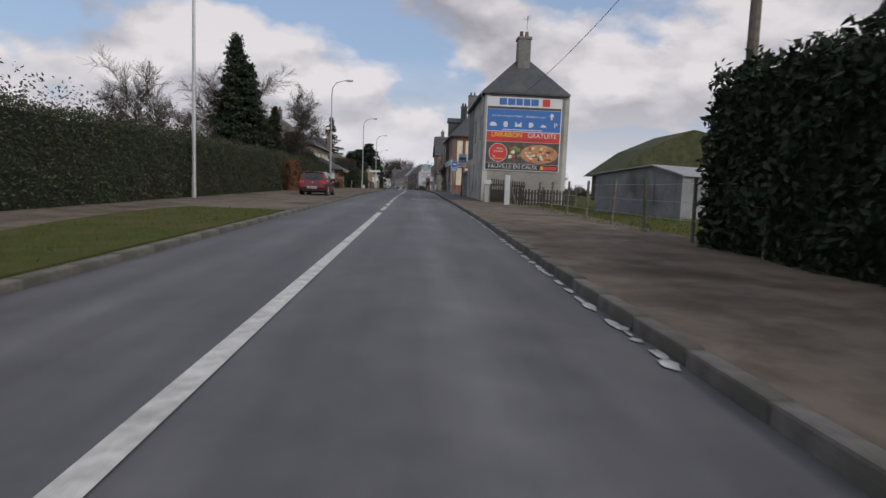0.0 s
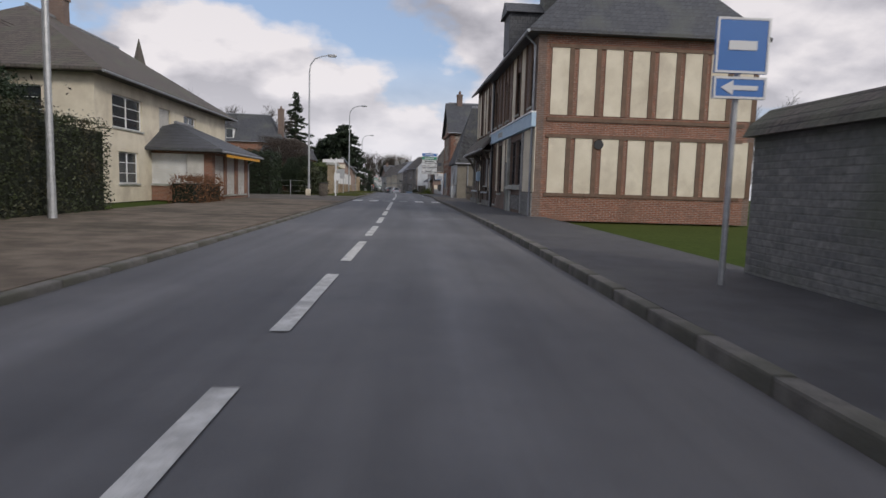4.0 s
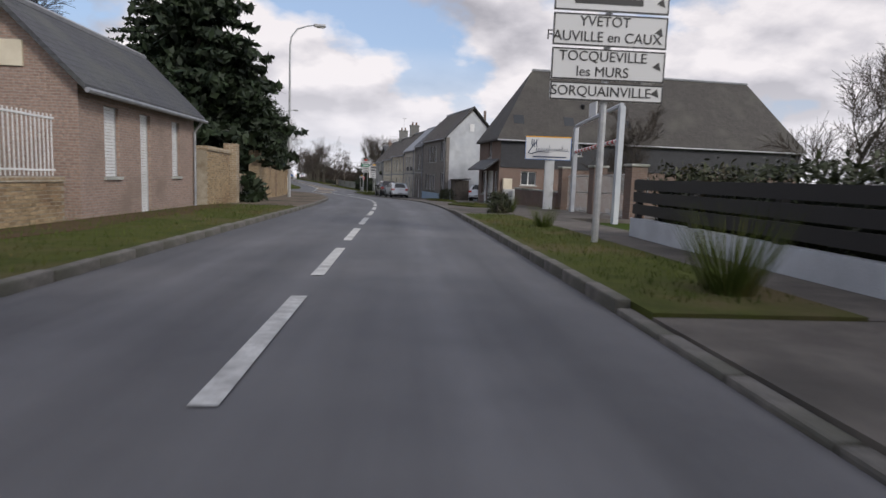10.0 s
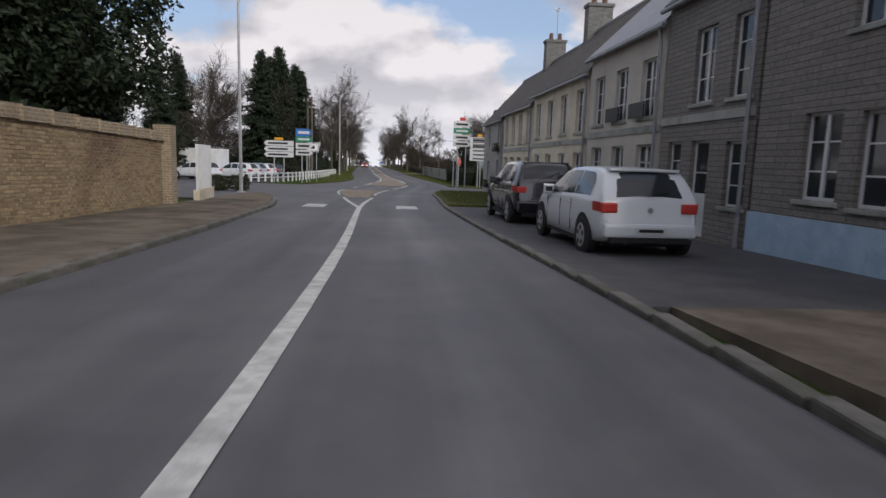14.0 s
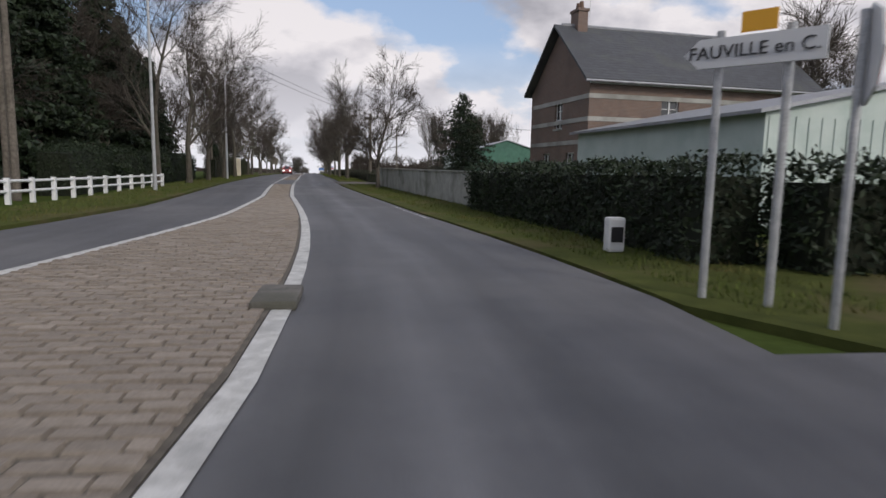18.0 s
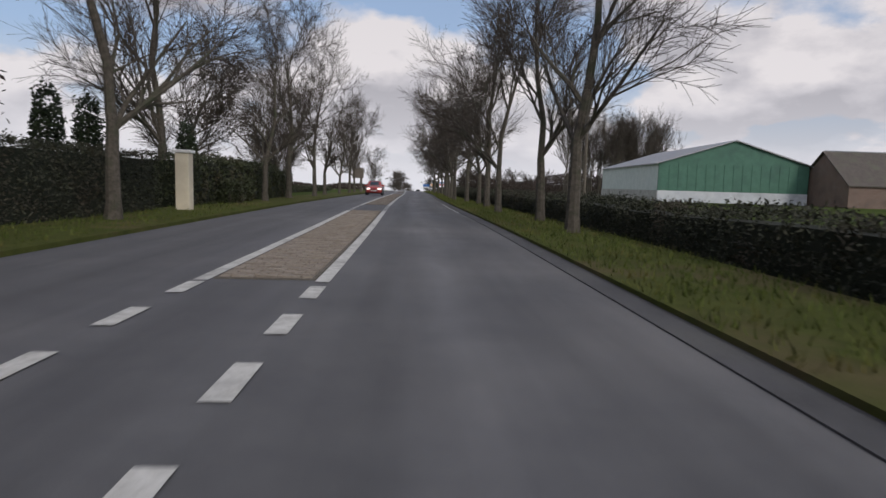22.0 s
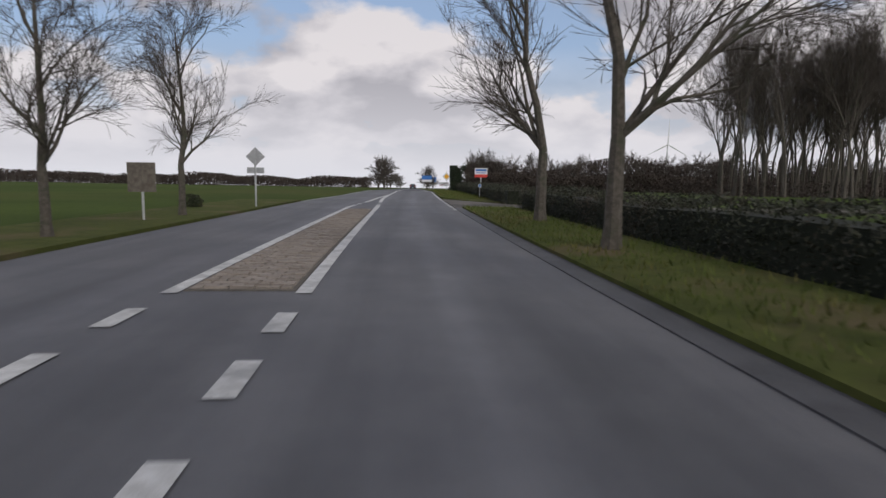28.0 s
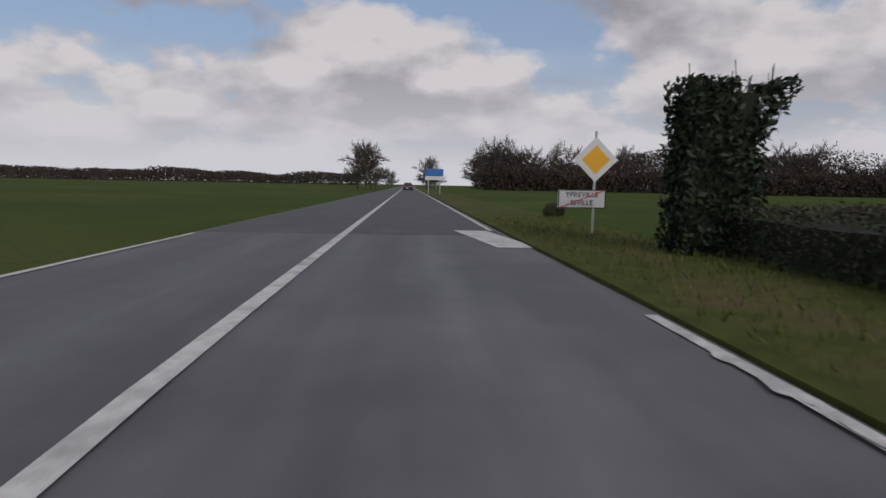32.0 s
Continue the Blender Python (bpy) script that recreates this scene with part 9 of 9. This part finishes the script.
for k in range(3):
    a = math.radians(1 + 120 * k)
    part("blade", tube(nb(), [(0, -5.4, HUB), (9 * math.sin(a), -5.4, HUB + 9 * math.cos(a)), (50 * math.sin(a), -5.4, HUB + 50 * math.cos(a))], [0.8, 1.5, 0.2], 6), WHITE, tb)


# ---- vehicles ----
HULL = {  # along the car from tail to nose: roof or bonnet height, shoulder height, width, underside
    "hatch": ((0.0, 0.60), (0.008, 0.66), (0.014, 0.90), (0.022, 0.985), (0.045, 1.13), (0.075, 1.30), (0.10, 1.40), (0.135, 1.445), (0.25, 1.475), (0.40, 1.48), (0.50, 1.46), (0.57, 1.39), (0.66, 1.17), (0.745, 0.985), (0.80, 0.95), (0.88, 0.89), (0.94, 0.81), (0.98, 0.69), (1.0, 0.52)),
    "suv": ((0.0, 0.62), (0.008, 0.70), (0.013, 0.98), (0.02, 1.06), (0.035, 1.22), (0.055, 1.38), (0.085, 1.45), (0.2, 1.48), (0.42, 1.48), (0.52, 1.46), (0.58, 1.39), (0.66, 1.17), (0.72, 1.02), (0.80, 0.99), (0.90, 0.94), (0.95, 0.86), (0.985, 0.72), (1.0, 0.54))}
SHOULDER = ((0.0, 0.58), (0.008, 0.64), (0.014, 0.86), (0.022, 0.93), (0.06, 0.965), (0.2, 0.965), (0.45, 0.94), (0.7, 0.905), (0.8, 0.88), (0.9, 0.81), (0.96, 0.70), (1.0, 0.50))
GIRTH = ((0.0, 0.80), (0.008, 0.86), (0.02, 0.91), (0.05, 0.955), (0.12, 0.99), (0.25, 1.0), (0.7, 1.0), (0.84, 0.975), (0.92, 0.93), (0.97, 0.85), (1.0, 0.72))
BELLY = ((0.0, 0.36), (0.03, 0.29), (0.1, 0.23), (0.3, 0.19), (0.7, 0.19), (0.9, 0.21), (1.0, 0.30))


def car(name, m, paint, label, L=4.2, W=1.76, H=1.47, kind="hatch", lit=False):
    """A car at rest: +y is its front, base at the ground."""
    ob = thing(name, m, label, "car")
    hw, k0 = W / 2, H / 1.48
    r = 0.36 if kind == "suv" else 0.315
    row = lambda table, f: float(np.interp(f, [p[0] for p in table], [p[1] for p in table]))
    roof = lambda f: row(HULL[kind], f) * k0
    sho = lambda f: min(row(SHOULDER, f) * k0, roof(f) - 0.012)

    def side(f, k, grow=0.0):
        """A point of the glasshouse side: k from 0 at the shoulder to 1 at the roof edge."""
        z0, z1 = sho(f), roof(f) - 0.035
        tuck = min(1.0, (z1 - z0) / 0.5)
        w = hw * row(GIRTH, f)
        return Vector((w * (0.955 - 0.235 * tuck * k ** 1.15) + grow, -L / 2 + f * L, z0 + (z1 - z0) * k))

    fs = sorted({p[0] for p in HULL[kind]} | {p[0] for p in GIRTH} | {0.03, 0.16, 0.3, 0.35, 0.45, 0.54, 0.6, 0.63, 0.69, 0.72})
    bm, rings = nb(), []
    for f in fs:
        w, y, b, s = hw * row(GIRTH, f), -L / 2 + f * L, row(BELLY, f) * (1.35 if kind == "suv" else 1.0), sho(f)
        half = [Vector((w * 0.78, y, b)), Vector((w * 0.95, y, b + 0.04)), Vector((w * 0.985, y, b + (s - b) * 0.3)), Vector((w, y, b + (s - b) * 0.55)), Vector((w * 0.992, y, b + (s - b) * 0.78)), Vector((w * 0.975, y, s - 0.03))]
        half += [side(f, k) for k in (0.0, 0.35, 0.7, 0.93)]
        t = side(f, 1.0)
        half += [Vector((t.x * 0.95, y, t.z + 0.012)), Vector((t.x * 0.72, y, t.z + 0.03)), Vector((t.x * 0.3, y, t.z + 0.037))]
        rings.append([bm.verts.new(p) for p in half] + [bm.verts.new((-p.x, p.y, p.z)) for p in reversed(half)])
    n = len(rings[0])
    for q, w in zip(rings, rings[1:]):
        for k in range(n):
            bm.faces.new((q[k], q[(k + 1) % n], w[(k + 1) % n], w[k]))
    bm.faces.new(rings[0])
    bm.faces.new(rings[-1][::-1])
    bmesh.ops.recalc_face_normals(bm, faces=bm.faces)
    part("body", bm, paint, ob, smooth=True)

    def patch(nm, cols, mat, lab=""):
        q = nb()
        vs = [[q.verts.new(p) for p in c] for c in cols]
        for c, d in zip(vs, vs[1:]):
            for k in range(len(c) - 1):
                q.faces.new((c[k], d[k], d[k + 1], c[k + 1]))
        bmesh.ops.recalc_face_normals(q, faces=q.faces)
        return part(nm, q, mat, ob, lab, smooth=True)

    c0 = 0.125 if kind == "hatch" else 0.09
    for x in (-1, 1):
        for a, b in ((c0, 0.315), (0.33, 0.475), (0.49, 0.665)):
            cols = []
            for i in range(9):
                f = a + (b - a) * i / 8
                lo, hi = side(f, 0.08, 0.006), side(f, 0.9, 0.006)
                if f < 0.16:
                    hi = lo.lerp(hi, 0.55 + 0.45 * (f - c0) / (0.16 - c0))
                cols.append([Vector((x * p.x, p.y, p.z)) for p in (lo, lo.lerp(hi, 0.5) + Vector((0.008, 0, 0)), hi)])
            patch("side_window", cols, GLASS)
        cols = [[Vector((x * hw * row(GIRTH, f) * (1.004 if k else 0.99), -L / 2 + f * L - 0.004, sho(0.04) - 0.20 + 0.17 * k)) for k in (0, 0.5, 1)] for f in (0.02, 0.05, 0.075)]
        patch("tail_light", cols, SIGNRED, "red tail light")
        part("tail_light", bx(x * hw * 0.74 - 0.15, -L / 2 + 0.02, sho(0.04) - 0.2, x * hw * 0.74 + 0.12, -L / 2 + 0.14, sho(0.04) - 0.04, bevel=0.03), SIGNRED, ob, "red tail light")
        part("headlight", bx(x * hw * 0.63 - 0.17, L / 2 - 0.3, 0.60 * k0, x * hw * 0.63 + 0.17, L / 2 - 0.035, 0.72 * k0, bevel=0.04), HEADLIT if lit else WHITE, ob, "clear headlight")
        mr = part("mirror", bx(x * hw * 0.93 - 0.03, L * 0.155, sho(0.66) + 0.02, x * hw * 0.93 + x * 0.17 + 0.03, L * 0.155 + 0.12, sho(0.66) + 0.15, bevel=0.035), paint, ob)
        part("mirror_glass", bx(x * (hw + 0.03) - 0.07, L * 0.155 - 0.006, sho(0.66) + 0.04, x * (hw + 0.03) + 0.07, L * 0.155 - 0.001, sho(0.66) + 0.13), GLASS, mr)
        for y in (-L / 2 + 0.70, L / 2 - 0.80):
            part("wheel_well", tube(nb(), [(x * hw * 0.86, y, r + 0.02), (x * (hw * 0.985 + 0.012), y, r + 0.02)], r + 0.055, 24), BLACK, ob)
            wl = part("wheel", nb(), BLACK, ob)
            part("tyre", tube(nb(), [(x * (hw - 0.19), y, r), (x * (hw - 0.17), y, r), (x * (hw - 0.01), y, r), (x * (hw + 0.012), y, r)], [r * 0.9, r, r, r * 0.93], 24), BLACK, wl)
            rim = part("rim", tube(nb(), [(x * (hw + 0.008), y, r), (x * (hw + 0.02), y, r)], [r * 0.66, r * 0.62], 20), GALV, wl)
            for j in range(5):
                a = 2 * math.pi * j / 5 + 0.3
                part("rim_gap", tube(nb(), [(x * (hw + 0.0205), y + r * 0.42 * math.cos(a), r + r * 0.42 * math.sin(a)), (x * (hw + 0.0225), y + r * 0.42 * math.cos(a), r + r * 0.42 * math.sin(a))], r * 0.15, 8), BLACK, wl)
        for f in (0.33, 0.485, 0.70):
            part("door_seam", bx(x * hw * 0.994 - 0.006, -L / 2 + f * L - 0.006, 0.34, x * hw * 0.994 + 0.006, -L / 2 + f * L + 0.006, sho(f) - 0.06), BLACK, ob)
        part("door_handle", bx(x * hw * 0.99 - 0.012, -L / 2 + 0.36 * L, sho(0.4) - 0.13, x * hw * 0.99 + 0.02, -L / 2 + 0.40 * L, sho(0.4) - 0.1, bevel=0.008), paint, ob)
        part("side_skirt", bx(x * hw * 0.93 - 0.03, -L * 0.3, 0.19, x * hw * 0.93 + 0.03, L * 0.28, 0.27, bevel=0.015), BLACK, ob)
    gl = [f for f in np.linspace(0.026, 0.098, 7)] if kind == "hatch" else [f for f in np.linspace(0.023, 0.058, 6)]
    patch("rear_window", [[Vector((v * side(f, 1.0).x * 0.9, -L / 2 + f * L - 0.010, roof(f) + 0.012 - 0.05 * v * v)) for v in (-1, -0.75, -0.3, 0.3, 0.75, 1)] for f in gl], GLASS)
    patch("windscreen", [[Vector((v * side(f, 1.0).x * 0.93, -L / 2 + f * L + 0.006, roof(f) + 0.012 - 0.04 * v * v)) for v in (-1, -0.75, -0.3, 0.3, 0.75, 1)] for f in np.linspace(0.575, 0.742, 8)], GLASS)
    part("spoiler", bx(-hw * 0.66, -L / 2 + 0.085 * L, roof(0.13) - 0.035, hw * 0.66, -L / 2 + 0.14 * L, roof(0.13) + 0.012, bevel=0.015), paint, ob)
    part("wiper", tube(nb(), [(-0.05, -L / 2 + 0.022 * L - 0.02, roof(0.024) + 0.02), (0.32, -L / 2 + 0.034 * L - 0.02, roof(0.036) + 0.02)], 0.01, 5), BLACK, ob)
    part("rear_bumper", bx(-hw * 0.86, -L / 2 - 0.04, 0.36, hw * 0.86, -L / 2 + 0.1, 0.58 * k0, bevel=0.05), paint, ob)
    part("bumper_valance", bx(-hw * 0.74, -L / 2 - 0.02, 0.26, hw * 0.74, -L / 2 + 0.12, 0.36, bevel=0.02), BLACK, ob)
    part("exhaust", tube(nb(), [(-hw * 0.45, -L / 2 - 0.03, 0.27), (-hw * 0.45, -L / 2 + 0.2, 0.27)], 0.03, 8), DARKMETAL, ob)
    pl = part("number_plate", bx(-0.26, -L / 2 - 0.052, 0.42, 0.26, -L / 2 - 0.041, 0.53), SIGNWHITE, ob)
    part("plate_bar", bx(-0.2, -L / 2 - 0.057, 0.45, 0.2, -L / 2 - 0.053, 0.5), SIGNBLACK, pl)
    part("badge", tube(nb(), [(0, -L / 2 + 0.03, 0.80 * k0), (0, -L / 2 + 0.045, 0.80 * k0)], 0.045, 12), GALV, ob)
    part("grille", bx(-hw * 0.5, L / 2 - 0.1, 0.40, hw * 0.5, L / 2 + 0.012, 0.52, bevel=0.02), BLACK, ob)
    part("upper_grille", bx(-hw * 0.42, L / 2 - 0.12, 0.60 * k0, hw * 0.42, L / 2 - 0.02, 0.68 * k0, bevel=0.02), BLACK, ob)
    fp = part("number_plate", bx(-0.26, L / 2 + 0.013, 0.42, 0.26, L / 2 + 0.024, 0.53), SIGNWHITE, ob)
    part("plate_bar", bx(-0.2, L / 2 + 0.025, 0.45, 0.2, L / 2 + 0.029, 0.5), SIGNBLACK, fp)
    part("underbody", bx(-hw * 0.8, -L / 2 + 0.3, 0.18, hw * 0.8, L / 2 - 0.3, 0.3), BLACK, ob)
    return ob


HEADLIT = plain("lit_headlight", (1.0, 0.95, 0.9), 0.3, emit=2.5)
BRIGHTRED = plain("orange_red_paint", (0.36, 0.035, 0.03), 0.25, coat=0.7)
RED = plain("dark_red_paint", (0.095, 0.012, 0.02), 0.25, 0.1, coat=0.6)
CARWHITE = plain("white_car_paint", (0.68, 0.71, 0.74), 0.28, coat=0.6)
CARBLACK = plain("black_car_paint", (0.015, 0.015, 0.02), 0.22, coat=0.8)
SILVER = plain("silver_blue_paint", (0.38, 0.45, 0.53), 0.3, 0.4, coat=0.6)
car("red_hatchback", spot(37.3, -5.7, 0.05, -2), RED, "dark red hatchback parked on the path", 3.6, 1.6, 1.4)
car("silver_estate", spot(99.2, 7.9, 0.1, 42), SILVER, "pale blue-silver car parked behind the barrier", 4.5, 1.75, 1.42)
car("white_hatchback", spot(175.6, 10.0, 0.07, -38), CARWHITE, "white hatchback parked at the bakery", 4.05, 1.74, 1.46)
car("white_parked_car", spot(186.1, 4.05, 0.02, 0), CARWHITE, "white hatchback parked before the terrace", 4.2, 1.79, 1.48)
car("black_suv", spot(192.0, 4.1, 0.02, -1), CARBLACK, "black off-roader parked before the terrace", 4.5, 1.85, 1.68, "suv")
car("dark_estate", spot(174.6, 12.6, 0.05, 175), CARBLACK, "dark car parked beside the annexe", 4.4, 1.78, 1.45)
car("white_estate", spot(360.0, -25.5, 0.0, 60), CARWHITE, "white car parked behind the field hedge", 4.3, 1.75, 1.45)
car("oncoming_red_car", spot(336.6, -3.75, 0.0, 181), BRIGHTRED, "orange-red hatchback with lit headlights on the road", 4.0, 1.72, 1.5, lit=True)
car("dark_car_ahead", spot(534.5, 0.0, 0.0, 0), CARBLACK, "dark hatchback far along the road", 4.2, 1.75, 1.5)
car("grey_small_car", spot(356.5, -31.0, 0.0, 75), SILVER, "grey car parked behind the field hedge", 3.9, 1.7, 1.45)
for s, u, t, pt, lb in ((231.0, -16.2, 70, CARWHITE, "white car in the car park"), (234.2, -16.0, 72, SILVER, "silver car in the car park"), (237.5, -15.6, 68, CARWHITE, "white hatchback in the car park row"), (241.0, -15.2, 70, CARBLACK, "black car in the car park row"), (226.5, -18.5, 66, CARWHITE, "white car parked behind the signs")):
    car("parked_car", spot(s, u, 0.03, t), pt, lb)["group"] = "cars in the car park"
vn = thing("white_van", spot(236.0, -21.0, 0.03, 80), "tall white box van in the car park", "van")
part("box", bx(-1.05, -3.0, 0.55, 1.05, 1.0, 2.7, bevel=0.04), WHITE, vn)
part("cab", prism(nb(), [(1.02, 0.45), (2.5, 0.45), (2.55, 1.1), (1.95, 1.35), (1.55, 2.0), (1.02, 2.0)], -0.95, 0.95, "x"), WHITE, vn)
part("windscreen", prism(nb(), [(1.98, 1.36), (1.58, 1.98), (1.6, 1.99), (2.01, 1.38)], -0.85, 0.85, "x"), GLASS, vn)
for x in (-0.9, 0.9):
    for y in (-2.0, 1.7):
        part("wheel", tube(nb(), [(x - 0.1, y, 0.36), (x + 0.1, y, 0.36)], 0.36, 16), BLACK, vn)
car("white_field_van", spot(344.0, -24.0, 0.0, 40), CARWHITE, "small white car parked beyond the field hedge", 4.3, 1.8, 1.75, "suv")
car("grey_field_car", spot(351.0, -24.0, 0.0, 80), SILVER, "grey car parked beyond the field hedge")
